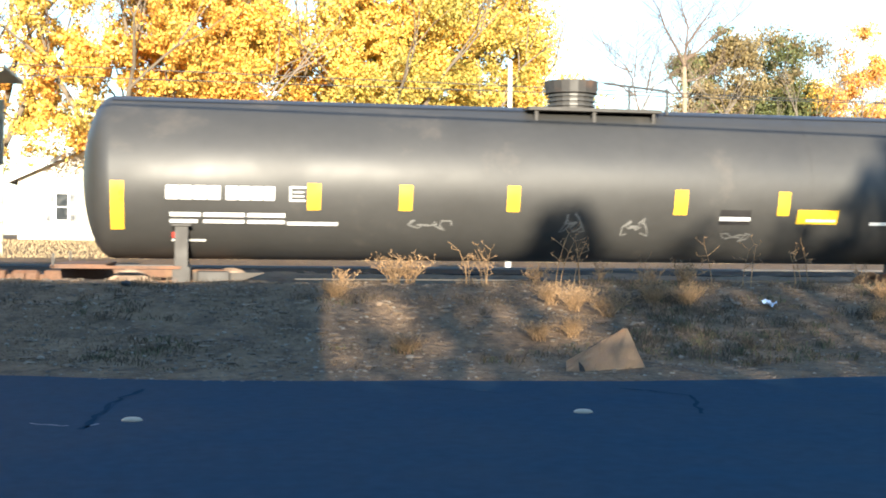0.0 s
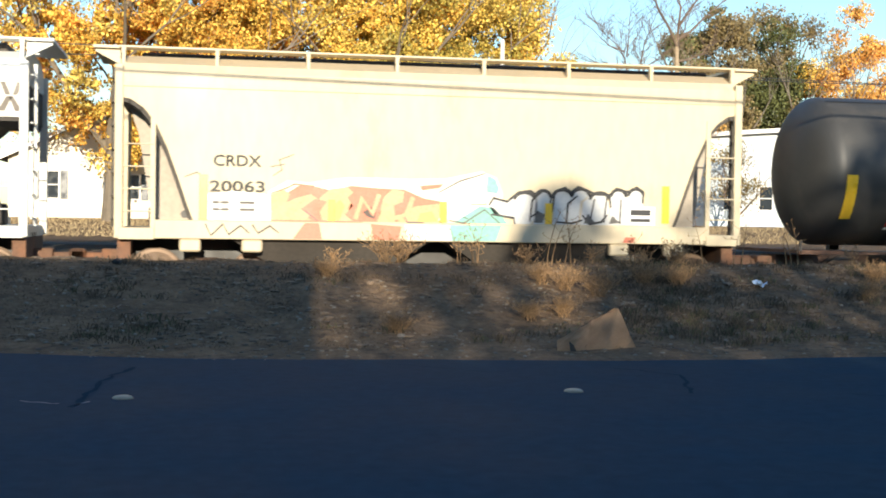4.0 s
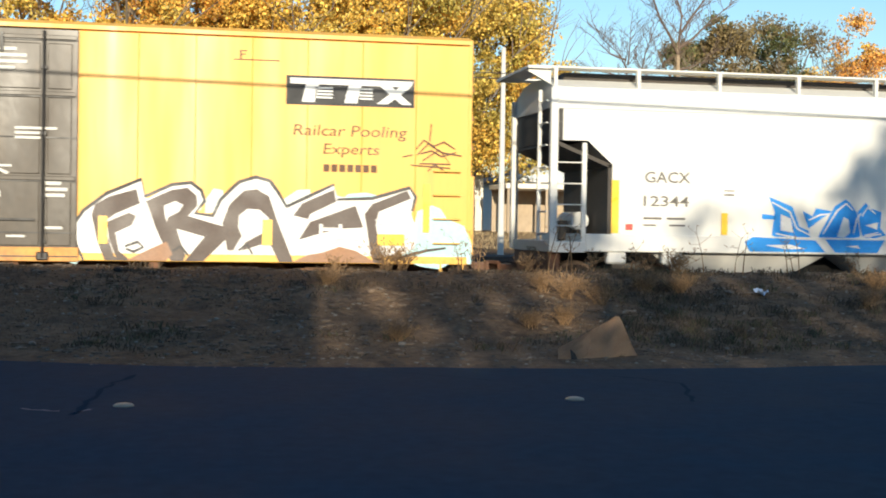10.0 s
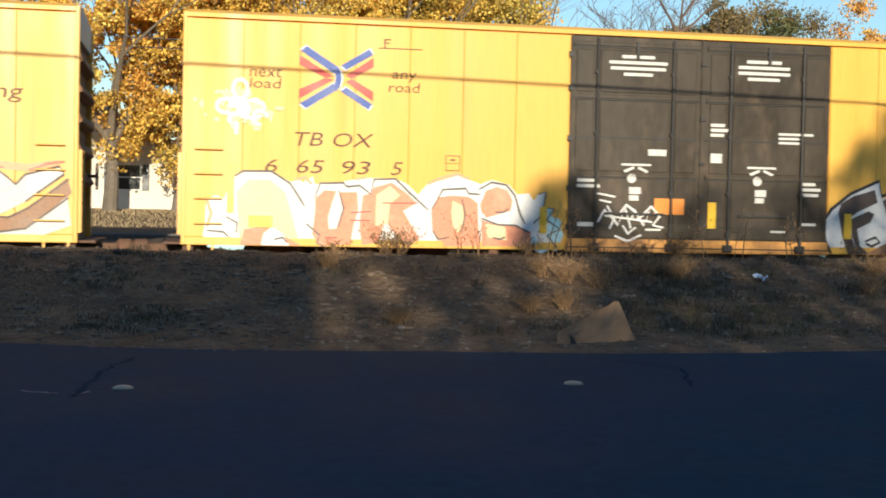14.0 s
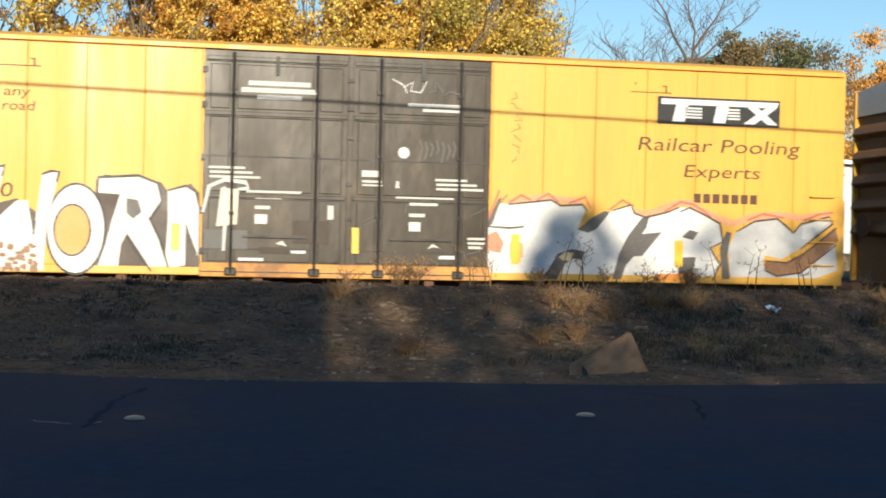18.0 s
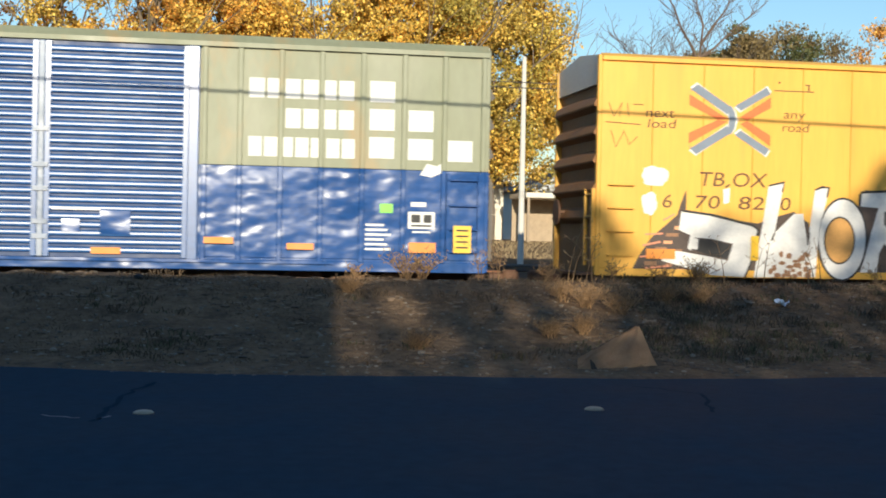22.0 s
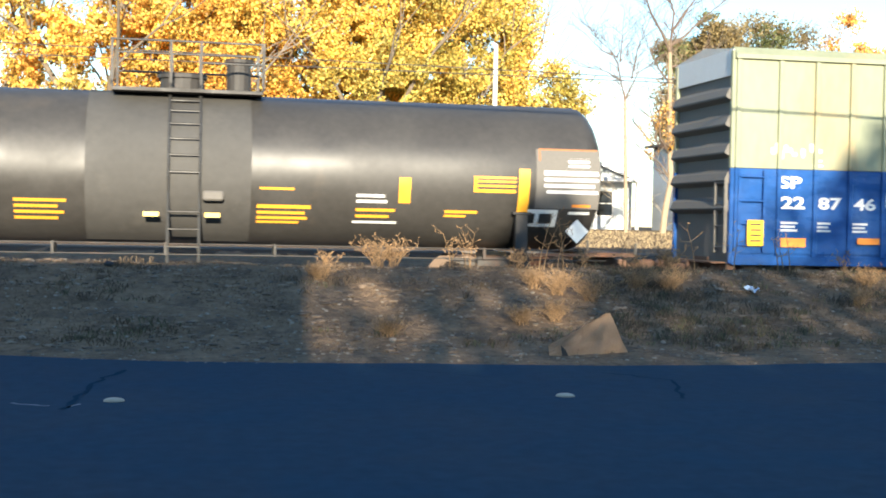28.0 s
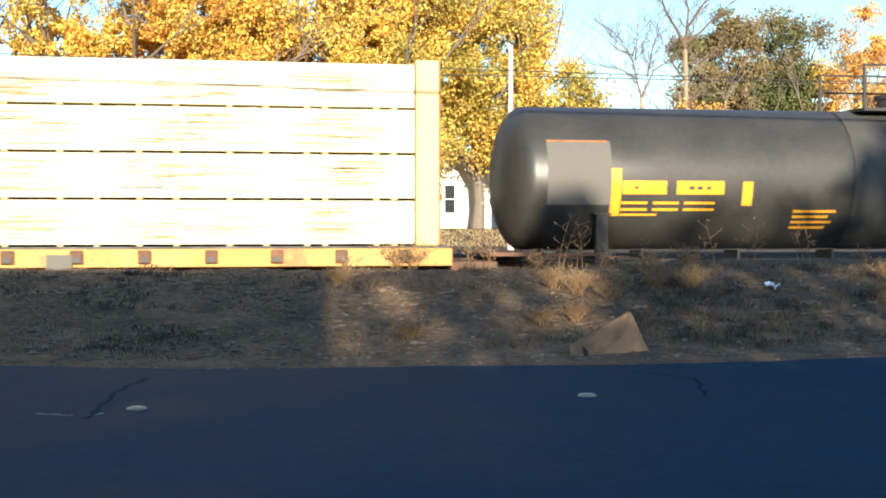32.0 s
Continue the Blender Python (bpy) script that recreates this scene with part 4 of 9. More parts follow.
poly("salmon_letter", P_PINK, car, D1 - 0.011, [(-4.96, 1.65), (-4.83, 1.88), (-4.59, 1.92), (-4.28, 1.9), (-4.12, 1.79), (-4.11, 1.44), (-4.06, 1.03), (-4.69, 1.02), (-4.93, 1.26)])
poly("letter_gap", P_CREAM, car, D1 - 0.019, [(-4.58, 1.83), (-4.4, 1.74), (-4.37, 1.49), (-4.46, 1.26), (-4.57, 1.36), (-4.6, 1.62)])
poly("salmon_letter", P_PINK, car, D1 - 0.011, [(-4.08, 1.77), (-3.98, 2.02), (-3.78, 2.09), (-3.58, 2.03), (-3.49, 1.86), (-3.52, 1.67), (-3.95, 1.54), (-4.05, 1.63)])
poly("salmon_letter", P_PINK, car, D1 - 0.011, [(-4.05, 1.49), (-3.76, 1.41), (-3.41, 1.39), (-3.14, 1.3), (-3.17, 1.04), (-4.04, 1.03)])
poly("letter_gap", P_CREAM, car, D1 - 0.019, [(-3.97, 1.43), (-3.62, 1.38), (-3.58, 1.14), (-3.94, 1.19)])
strokes("dark_edge", P_GREYLINE, car, D1 - 0.023, 0.035, [(-8.44, 2.14), (-8.25, 2.26), (-7.77, 2.27), (-7.44, 2.06), (-7.28, 1.82), (-7.19, 1.67)], [(-7.01, 1.83), (-6.93, 2.08), (-6.52, 2.1), (-6.46, 2.03), (-6.24, 2.06), (-6.04, 1.91), (-5.99, 2.17), (-5.61, 2.19), (-5.34, 1.94), (-5.01, 1.65)], [(-4.95, 1.67), (-4.76, 2.02), (-4.35, 2.05), (-4.29, 1.96), (-4.08, 1.95)], [(-4.12, 2.03), (-3.88, 2.17), (-3.61, 2.13), (-3.45, 1.94), (-3.35, 1.61), (-3.26, 1.44)], [(-7.16, 1.38), (-6.92, 1.18), (-6.97, 1.04), (-6.85, 0.99)], [(-4.06, 1.53), (-3.76, 1.42), (-3.43, 1.41), (-3.18, 1.29)], [(-6.6, 1.96), (-6.51, 1.66), (-6.6, 1.33)], [(-4.41, 1.86), (-4.35, 1.59), (-4.41, 1.26)], [(-4.93, 1.3), (-4.83, 1.14), (-4.63, 1.18)], [(-3.84, 1.19), (-3.71, 1.16), (-3.61, 1.2)], [(-3.81, 1.64), (-3.66, 1.64), (-3.56, 1.71)], [(-8.53, 1.47), (-8.34, 1.37), (-8.35, 1.2)], [(-8.85, 1.23), (-8.57, 1.21), (-8.48, 1.12)], [(-7.71, 1.09), (-7.56, 1.13), (-7.48, 1.04)])
poly("white_field", P_WHITE, car, D1 - 0.004, [(-3.25, 1.62), (-3.02, 1.98), (-2.88, 2.02), (-2.92, 1.74), (-2.72, 1.72), (-2.86, 1.5), (-2.62, 1.36), (-2.84, 1.24), (-2.66, 1.0), (-3.3, 1.0)])
blobs("paint_field", P_AQUA, car, D1 - 0.009, 33, (-2.88, 1.62, 0.12, 0.12), (-2.76, 1.30, 0.1, 0.14), (-3.1, 1.12, 0.08, 0.1))
strokes("dark_edge", P_GREYLINE, car, D1 - 0.023, 0.035, [(-3.02, 1.98), (-2.88, 2.02), (-2.92, 1.76)], [(-2.92, 1.74), (-2.72, 1.72), (-2.86, 1.52), (-2.62, 1.36), (-2.84, 1.24), (-2.66, 1.02)], [(-3.1, 1.45), (-2.96, 1.6), (-2.9, 1.42), (-3.0, 1.3)])
strokes("red_line", M_RED, car, D1 - 0.023, 0.03, [(-5.83, 1.76), (-5.2, 1.77)], [(-6.82, 1.14), (-6.62, 1.14)], [(-5.99, 1.14), (-5.83, 1.15)], [(-6.39, 1.58), (-6.02, 1.61)], [(-6.39, 1.45), (-6.04, 1.45)])


for a, b, c, d in ((-8.52, -8.40, 1.54, 2.39), (-2.99, -2.86, 1.28, 1.75), (2.88, 3.03, 1.27, 1.74), (5.62, 5.79, 1.28, 1.72), (8.42, 8.54, 1.54, 2.39)):
    tape(car, a, b, c, d)
tape(car, 0.17, 0.33, 1.42, 1.90, DD)
for a, b in ((-8.15, -7.74), (7.62, 8.1)):
    bx("yellow_plate", M_REFL, car, a, b, D1 - 0.034, D1 - 0.030, 1.30, 1.50)
bars("consolidated_stencil", M_BROWNTXT, car, D1 - 0.002, (-4.72, -4.46, 2.61, 2.625), (-4.72, -4.46, 2.48, 2.49), (-4.72, -4.46, 2.35, 2.365), (-4.72, -4.708, 2.365, 2.61), (-4.472, -4.46, 2.365, 2.61), (-4.64, -4.54, 2.53, 2.56))
for a in (-5.95, 5.10):
    bars("hatch_outline", M_BROWNTXT, car, D1 - 0.002, (a, a + 0.78, 4.45, 4.468), (a + 0.10, a + 0.13, 4.47, 4.62), (a + 0.13, a + 0.22, 4.60, 4.62), (a + 0.13, a + 0.20, 4.54, 4.56))
door_stencils(car, 1)
bx("orange_plate", M_ORANGE, car, -0.86, -0.29, DD - 0.014, DD - 0.010, 1.66, 1.95)
strokes("spray_tag", P_WHITE, car, DD - 0.016, 0.05, [(-1.75, 1.8), (-1.55, 1.45), (-1.4, 1.75), (-1.3, 1.4)], [(-1.25, 1.75), (-1.05, 1.45), (-0.95, 1.7), (-1.2, 1.55)], [(-1.8, 1.62), (-0.9, 1.52)], [(-1.45, 1.45), (-1.35, 1.3), (-1.2, 1.42)], [(-1.92, 1.5), (-1.8, 1.72), (-1.62, 1.55), (-1.7, 1.38)], [(-1.5, 1.68), (-1.38, 1.82), (-1.22, 1.7), (-1.3, 1.56)], [(-1.1, 1.62), (-0.92, 1.8), (-0.75, 1.62), (-0.88, 1.46), (-0.68, 1.42)], [(-1.6, 1.26), (-1.35, 1.16), (-1.1, 1.28)], [(-1.95, 2.02), (-1.6, 1.96)], [(-1.9, 1.9), (-1.68, 1.86)])
rail_pool_marks(car, 6.0, 8.24, 0.0, (("Railcar Pooling", 6.13, 8.12, 3.13, 3.38), ("Experts", 6.65, 7.63, 2.82, 3.06), ("", 6.66, 7.63, 2.57, 2.70)))
poly("sprayed_halo", P_AQUA, car, D1 - 0.003, [(8.33, 1.91), (8.58, 2.02), (8.74, 1.96), (8.85, 1.79), (9.17, 1.66), (9.31, 1.34), (9.3, 0.99), (7.86, 0.99), (8.17, 1.22)])
poly("sprayed_halo", P_AQUA, car, D1 - 0.003, [(6.94, 2.05), (7.1, 2.19), (7.41, 2.22), (7.67, 2.16), (7.68, 1.92), (7, 1.89)])
poly("sprayed_halo", P_HAZE, car, D1 - 0.003, [(4.65, 2.04), (4.79, 2.24), (4.94, 2.21), (5, 1.85), (4.65, 1.81)])
poly("sprayed_halo", P_HAZE, car, D1 - 0.003, [(5.97, 2.07), (6.22, 2.24), (6.42, 2.26), (6.48, 2.08), (6.07, 1.93)])
poly("white_field", P_WHITE, car, D1 - 0.007, [(2.46, 1.55), (2.61, 1.81), (3.01, 2.11), (3.58, 2.36), (3.64, 2.09), (3.68, 2.04), (4.09, 2.28), (4.39, 2.32), (4.57, 2.21), (4.64, 2.04), (4.58, 1.88), (4.48, 1.82), (4.76, 1.77), (4.88, 2.03), (5.05, 2.2), (5.22, 2.35), (5.5, 2.44), (5.73, 2.38), (5.86, 2.21), (6.02, 1.95), (6.43, 2.13), (6.84, 2.33), (6.9, 2.15), (7.26, 2.1), (7.52, 2.1), (7.78, 2.16), (8.18, 2.32), (8.28, 2.18), (8.29, 2.04), (8.21, 1.87), (8.3, 1.63), (8.28, 1.26), (7.7, 0.99), (2.64, 0.99), (2.5, 1.24)])
strokes("black_edge", P_BLACK, car, D1 - 0.011, 0.06, [(2.47, 1.57), (2.63, 1.82), (3.01, 2.12), (3.58, 2.37), (3.64, 2.08), (4.09, 2.29), (4.41, 2.33), (4.58, 2.2), (4.64, 2.02), (4.48, 1.81), (4.78, 1.77), (4.9, 2.04), (5.06, 2.21), (5.22, 2.36), (5.5, 2.45), (5.74, 2.39), (5.89, 2.19), (6.03, 1.95), (6.42, 2.14), (6.85, 2.35)], [(6.9, 2.09), (7.52, 2.12), (8.18, 2.32), (8.29, 2.16), (8.23, 1.91)], [(2.47, 1.55), (2.52, 1.24), (2.64, 0.99)])
poly("dark_letter", P_DARKBROWN, car, D1 - 0.011, [(2.77, 1.75), (2.82, 1.93), (3.06, 2.07), (3.5, 2.2), (3.56, 1.96), (3.16, 1.78), (3, 1.66), (3.02, 1.44), (3.14, 1.07), (3.22, 0.99), (2.99, 0.99), (2.87, 1.29)])
poly("dark_letter", P_DARKBROWN, car, D1 - 0.011, [(3.02, 1.64), (3.38, 1.8), (3.5, 1.75), (3.43, 1.59), (3.16, 1.46), (3.22, 1.15), (3.42, 0.99), (3.19, 0.99), (3.06, 1.35)])
poly("dark_letter", P_DARKBROWN, car, D1 - 0.011, [(3.66, 2), (4.09, 2.2), (4.35, 2.24), (4.5, 2.11), (4.52, 1.94), (4.36, 1.76), (5.07, 1.56), (5.07, 1.44), (4.63, 0.99), (4.31, 0.99), (4.65, 1.41), (4.17, 1.54), (4.33, 1.07), (4.29, 0.99), (4.08, 0.99), (3.83, 1.54)])
poly("letter_gap", P_WHITE, car, D1 - 0.019, [(3.96, 1.93), (4.15, 2.01), (4.28, 1.95), (4.21, 1.83), (4.03, 1.73), (4.01, 1.65), (3.97, 1.78)])
poly("dark_letter", P_DARKBROWN, car, D1 - 0.011, [(5.03, 1.18), (4.94, 1.65), (5.06, 1.97), (5.3, 2.21), (5.52, 2.24), (5.73, 2.12), (5.88, 1.69), (6.16, 0.99), (5.91, 0.99), (5.74, 1.34), (5.52, 1.26), (5.28, 1.18), (5.33, 1.32), (5.78, 1.57), (5.72, 1.76), (5.57, 1.89), (5.36, 1.9), (5.22, 1.78), (5.21, 1.58), (5.27, 1.43), (5.13, 1.18)])
poly("dark_letter", P_DARKBROWN, car, D1 - 0.011, [(6.15, 1.8), (6.3, 2.01), (6.85, 2.26), (6.89, 2.05), (6.44, 1.83), (6.41, 1.74)])
poly("dark_letter", P_DARKBROWN, car, D1 - 0.011, [(6.25, 1.38), (6.44, 1.69), (7.23, 1.99), (7.37, 1.61), (6.95, 1.58), (6.54, 1.47)])
poly("dark_letter", P_DARKBROWN, car, D1 - 0.011, [(7.39, 1.84), (7.52, 2.02), (8.14, 2.27), (8.21, 2.13), (7.9, 2), (7.64, 1.89), (7.59, 1.66), (7.69, 1.21), (7.76, 0.99), (7.55, 0.99), (7.48, 1.31)])
poly("brown_fill", P_RUSTFILL, car, D1 - 0.019, [(6.14, 0.99), (6.4, 1.12), (6.65, 1.16), (6.96, 1.27), (7.25, 1.2), (7.53, 1.04), (7.59, 0.99)])
poly("brown_fill", P_RUSTFILL, car, D1 - 0.019, [(3.34, 0.99), (3.71, 1.18), (4.01, 1.32), (4.11, 1.1), (4, 0.99)])
strokes("black_edge", P_BLACK, car, D1 - 0.023, 0.05, [(7.85, 1.04), (8.22, 1.15), (8.49, 1.22), (8.84, 1.27)], [(3.32, 1.23), (3.53, 1.31), (3.62, 1.22), (3.46, 1.14), (3.34, 1.19)], [(4.11, 1.16), (4.25, 1.25), (4.37, 1.09)], [(5.22, 1.18), (5.36, 1.3), (5.46, 1.12)])
strokes("grey_smear", P_SILVER, car, D1 - 0.023, 0.04, [(7.58, 1.74), (7.89, 1.84), (8.21, 1.93)], [(7.62, 1.66), (8, 1.74)], [(6.65, 1.32), (7.06, 1.42), (7.33, 1.37)], [(6.44, 1.19), (6.96, 1.36)])
strokes("spray_tag", M_BROWNTXT, car, D1 - 0.02, 0.03, [(8.3, 2.9), (8.5, 3.1), (8.75, 2.95), (9.1, 2.9)], [(8.4, 2.8), (8.7, 3.0), (8.9, 2.75), (8.35, 2.75)], [(8.55, 3.45), (8.52, 3.15)], [(8.2, 2.72), (8.9, 2.68)], [(8.28, 3.0), (8.42, 3.16), (8.6, 3.06), (8.78, 3.14), (8.98, 3.02)], [(8.36, 2.92), (8.56, 2.98), (8.74, 2.88), (9.0, 2.96)], [(8.5, 2.62), (8.62, 2.74), (8.84, 2.6)], [(8.05, 2.86), (8.22, 2.9)])
bars("dust_stencil", P_WHITE, car, D1 - 0.028, (6.6, 7.0, 1.42, 1.48), (6.6, 7.0, 1.54, 1.60), (6.6, 6.66, 1.42, 1.66), (6.94, 7.0, 1.42, 1.66))
rng = random.Random(91)
blobs("paint_splash", P_CREAM, car, D1 - 0.001, 11, *[(-8.3 + rng.gauss(0, 0.26), 3.36 + rng.gauss(0, 0.16), rng.uniform(0.02, 0.09), rng.uniform(0.02, 0.09)) for _ in range(44)])
strokes("paint_splash", P_HAZE, car, D1 - 0.026, 0.07, *[[(u + a * math.cos(q * 0.7), z + b * math.sin(q * 0.7)) for q in range(n)] for u, z, a, b, n in ((-8.32, 3.66, 0.13, 0.17, 10), (-8.52, 3.36, 0.20, 0.13, 8), (-8.12, 3.32, 0.24, 0.16, 9), (-8.36, 3.14, 0.15, 0.10, 7), (-7.98, 3.18, 0.12, 0.12, 8))])
blobs("paint_splash", P_WHITE, car, D1 - 0.03, 19, (-8.40, 3.42, 0.13, 0.10), (-8.24, 3.30, 0.10, 0.12), (-8.38, 3.00, 0.04, 0.12))

# yellow boxcar with white letters
car = boxcar_yellow(-14.605, "yellow double-door boxcar with black plug doors and white graffiti", None)
cross_mark(car, -7.58, -6.01, 3.22, 4.49, D1, M_GREYMARK, M_REDORANGE)
lettering("lettering", "next", M_BROWNTXT, car, -8.40, -7.86, 3.86, 4.0, D1, 0.1)
lettering("lettering", "load", M_BROWNTXT, car, -8.36, -7.82, 3.67, 3.83, D1, 0.1)
lettering("lettering", "any", M_BROWNTXT, car, -5.76, -5.33, 3.87, 4.03, D1, 0.1)
lettering("lettering", "road", M_BROWNTXT, car, -5.78, -5.25, 3.68, 3.84, D1, 0.1)
lettering("reporting_mark", "TB OX", M_BROWNTXT, car, -7.35, -6.04, 2.64, 2.90, D1, 0.15)
for word, a, b in (("6", -8.05, -7.87), ("70", -7.42, -6.95), ("82", -6.6, -6.1), ("0", -5.78, -5.58)):
    lettering("car_number", word, M_BROWNTXT, car, a, b, 2.23, 2.47, D1, 0.1)
blobs("paint_patch", P_WHITE, car, D1 - 0.001, 6, (-8.2, 2.8, 0.24, 0.18), (-8.3, 2.3, 0.14, 0.2))
strokes("spray_tag", M_BROWNTXT, car, D1 - 0.004, 0.022, [(-9.1, 4.1), (-9.0, 3.85), (-8.85, 4.1), (-8.9, 3.85)], [(-8.75, 4.1), (-8.72, 3.85)], [(-8.65, 4.08), (-8.45, 4.08)], [(-9.05, 3.6), (-8.95, 3.3), (-8.8, 3.6), (-8.7, 3.35), (-8.55, 3.5)], [(-9.15, 3.75), (-8.5, 3.72)])
poly("dark_backing", P_DARKBROWN, car, D1 - 0.003, [(-8.66, 0.99), (-8.46, 1.37), (-8.25, 1.68), (-7.77, 2.1), (-7.64, 2.48), (-7.6, 2.56), (-7.6, 2.2), (-7.11, 2.14), (-6.71, 2.04), (-6.21, 1.98), (-6.2, 1.01)])
poly("dark_backing", P_DARKBROWN, car, D1 - 0.003, [(-6.21, 1.98), (-5.9, 2.1), (-5.52, 2.21), (-5.21, 2), (-5.09, 1.02), (-6.2, 1.01)])
poly("dark_backing", P_DARKBROWN, car, D1 - 0.003, [(-4.24, 2.56), (-4.1, 2.65), (-3.17, 2.55), (-3.03, 2.37), (-2.67, 2.54), (-2.52, 2.38), (-2.49, 1.06), (-4.23, 1.02)])
rng = random.Random(77)
for k in range(7):
    z = 1.04 + 0.13 * k
    xl = -8.62 + 0.75 * (z - 1.0)
    bars("brick_fleck", P_RUSTFILL if k % 2 else P_MIST, car, D1 - 0.0065, *[(u, u + rng.uniform(0.10, 0.26), z + rng.uniform(0, 0.02), z + rng.uniform(0.05, 0.09)) for u in [xl + 0.12 + 0.33 * q + rng.uniform(0, 0.08) for q in range(3)] if u < -7.75])
strokes("red_glint", P_PINK, car, D1 - 0.007, 0.05, [(-8.37, 1.74), (-8.03, 1.76)], [(-8.41, 1.54), (-8.07, 1.61)], [(-8.46, 1.33), (-8.07, 1.39)], [(-8.03, 2), (-7.81, 2.12)], [(-8.36, 1.13), (-7.87, 1.18)])
poly("white_letter", P_WHITE, car, D1 - 0.011, [(-7.69, 2.18), (-7.3, 2.13), (-6.71, 2.01), (-6.31, 1.93), (-6.21, 1.86), (-6.28, 1.42), (-6.43, 0.99), (-7.09, 1.02), (-8.05, 1.27), (-8.02, 1.47), (-7.68, 1.44), (-7.09, 1.35), (-6.78, 1.29), (-6.69, 1.6), (-7.1, 1.68), (-7.43, 1.7), (-7.49, 1.46), (-7.56, 1.5), (-7.51, 1.74), (-7.73, 1.83)])
poly("black_fill", P_BLACK, car, D1 - 0.015, [(-7.43, 1.68), (-7.1, 1.67), (-6.7, 1.57), (-6.8, 1.32), (-7.19, 1.4), (-7.47, 1.49)])
poly("white_letter", P_WHITE, car, D1 - 0.019, [(-7.53, 1.7), (-7.36, 1.68), (-7.37, 1.48), (-7.53, 1.5)])
poly("white_letter", P_WHITE, car, D1 - 0.011, [(-6.02, 2.68), (-5.72, 2.75), (-5.89, 1.81), (-5.52, 2.17), (-5.34, 2.18), (-5.24, 1.62), (-5.11, 2.63), (-4.84, 2.68), (-4.88, 2.45), (-4.93, 2.22), (-5.04, 1.54), (-5.07, 1.01), (-6.27, 0.99), (-6.2, 1.52), (-6.1, 2.12)])
poly("white_letter", P_WHITE, car, D1 - 0.007, [(-4.2, 2.6), (-3.54, 2.65), (-3.23, 2.53), (-3.16, 2.19), (-3.36, 1.92), (-3.19, 1.66), (-3.02, 1.08), (-3.28, 1.03), (-3.71, 1.67), (-3.81, 1.47), (-3.86, 1.02), (-4.21, 1.02), (-4.07, 1.46), (-3.97, 1.87), (-3.84, 2.32), (-4.2, 2.34)])
poly("grey_gap", P_GREYLINE, car, D1 - 0.015, [(-3.73, 2.26), (-3.54, 2.23), (-3.48, 2.03), (-3.62, 1.91), (-3.73, 2.01)])
poly("white_letter", P_WHITE, car, D1 - 0.007, [(-3.05, 2.42), (-2.75, 2.5), (-2.6, 2.4), (-2.53, 2.12), (-2.52, 1.29), (-2.74, 1.87), (-2.74, 1.14), (-3.08, 1.08), (-3.04, 1.88)])
strokes("black_edge", P_BLACK, car, D1 - 0.023, 0.045, [(-6.02, 2.68), (-5.72, 2.75), (-5.76, 2.57)], [(-5.12, 2.62), (-4.98, 2.68), (-4.84, 2.67), (-4.88, 2.49)], [(-4.22, 2.34), (-4.2, 2.6), (-3.54, 2.65), (-3.22, 2.53), (-3.14, 2.23), (-3.34, 1.92), (-3.17, 1.58), (-3.02, 1.1)], [(-3.05, 2.41), (-2.75, 2.5), (-2.59, 2.4)], [(-7.69, 2.18), (-7.11, 2.12), (-6.31, 1.94), (-6.21, 1.86), (-6.28, 1.42), (-6.45, 0.99)], [(-6.86, 2.63), (-6.78, 2.68)], [(-5.89, 1.81), (-5.95, 1.67)], [(-5.24, 1.6), (-5.21, 1.84)], [(-3.71, 1.63), (-3.56, 1.37), (-3.3, 1.03)])
poly("white_letter", P_WHITE, car, D1 - 0.011, [(-6.9, 2.59), (-6.77, 2.62), (-6.78, 2.35), (-6.89, 2.32)])
rng = random.Random(61)
blobs("brown_mottle", P_RUSTFILL, car, D1 - 0.019, 62, *[(rng.uniform(-6.0, -5.15), 1.02 + 0.42 * rng.random() ** 1.5, rng.uniform(0.02, 0.075), rng.uniform(0.02, 0.06)) for _ in range(34)])
ring = [(-4.55 + 0.50 * math.cos(a), 1.72 + 0.78 * math.sin(a)) for a in [math.pi * k / 14 for k in range(28)]]
poly("black_edge", P_BLACK, car, D1 - 0.011, ring)
poly("white_letter", P_WHITE, car, D1 - 0.015, [(-4.55 + (u + 4.55) * 0.92, 1.72 + (z - 1.72) * 0.95) for u, z in ring])
poly("black_edge", P_BLACK, car, D1 - 0.019, [(-4.61 + (u + 4.55) * 0.62, 1.70 + (z - 1.72) * 0.57) for u, z in ring])
poly("orange_fill", P_GOLDFILL, car, D1 - 0.023, [(-4.61 + (u + 4.55) * 0.56, 1.70 + (z - 1.72) * 0.53) for u, z in ring])
for a, b, c, d in ((-6.35, -6.2, 1.3, 1.75), (-2.98, -2.84, 1.4, 1.85), (2.95, 3.1, 1.27, 1.8), (6.0, 6.15, 1.28, 1.75)):
    tape(car, a, b, c, d)
tape(car, 0.10, 0.22, 1.40, 1.85, DD)
bx("yellow_plate", M_ORANGE, car, -8.35, -7.8, D1 - 0.034, D1 - 0.030, 1.30, 1.48)
for a in (-5.95, 5.10):
    bars("hatch_outline", M_BROWNTXT, car, D1 - 0.002, (a, a + 0.78, 4.42, 4.438), (a + 0.66, a + 0.69, 4.44, 4.56), (a + 0.60, a + 0.66, 4.54, 4.56), (a + 0.08, a + 0.11, 4.56, 4.60))
worn_door_stencils(car)
part("round_sticker", rod(B(), (0.98, DD - 0.014, 3.18), (0.98, DD - 0.010, 3.18), 0.10, seg=18), M_WHITE, car)
strokes("spray_tag", P_SILVER, car, DD - 0.016, 0.03, [(0.75, 4.46), (0.95, 4.36), (1.02, 4.22)], [(0.98, 4.34), (1.12, 4.42), (1.08, 4.26), (1.26, 4.24), (1.36, 4.44)])
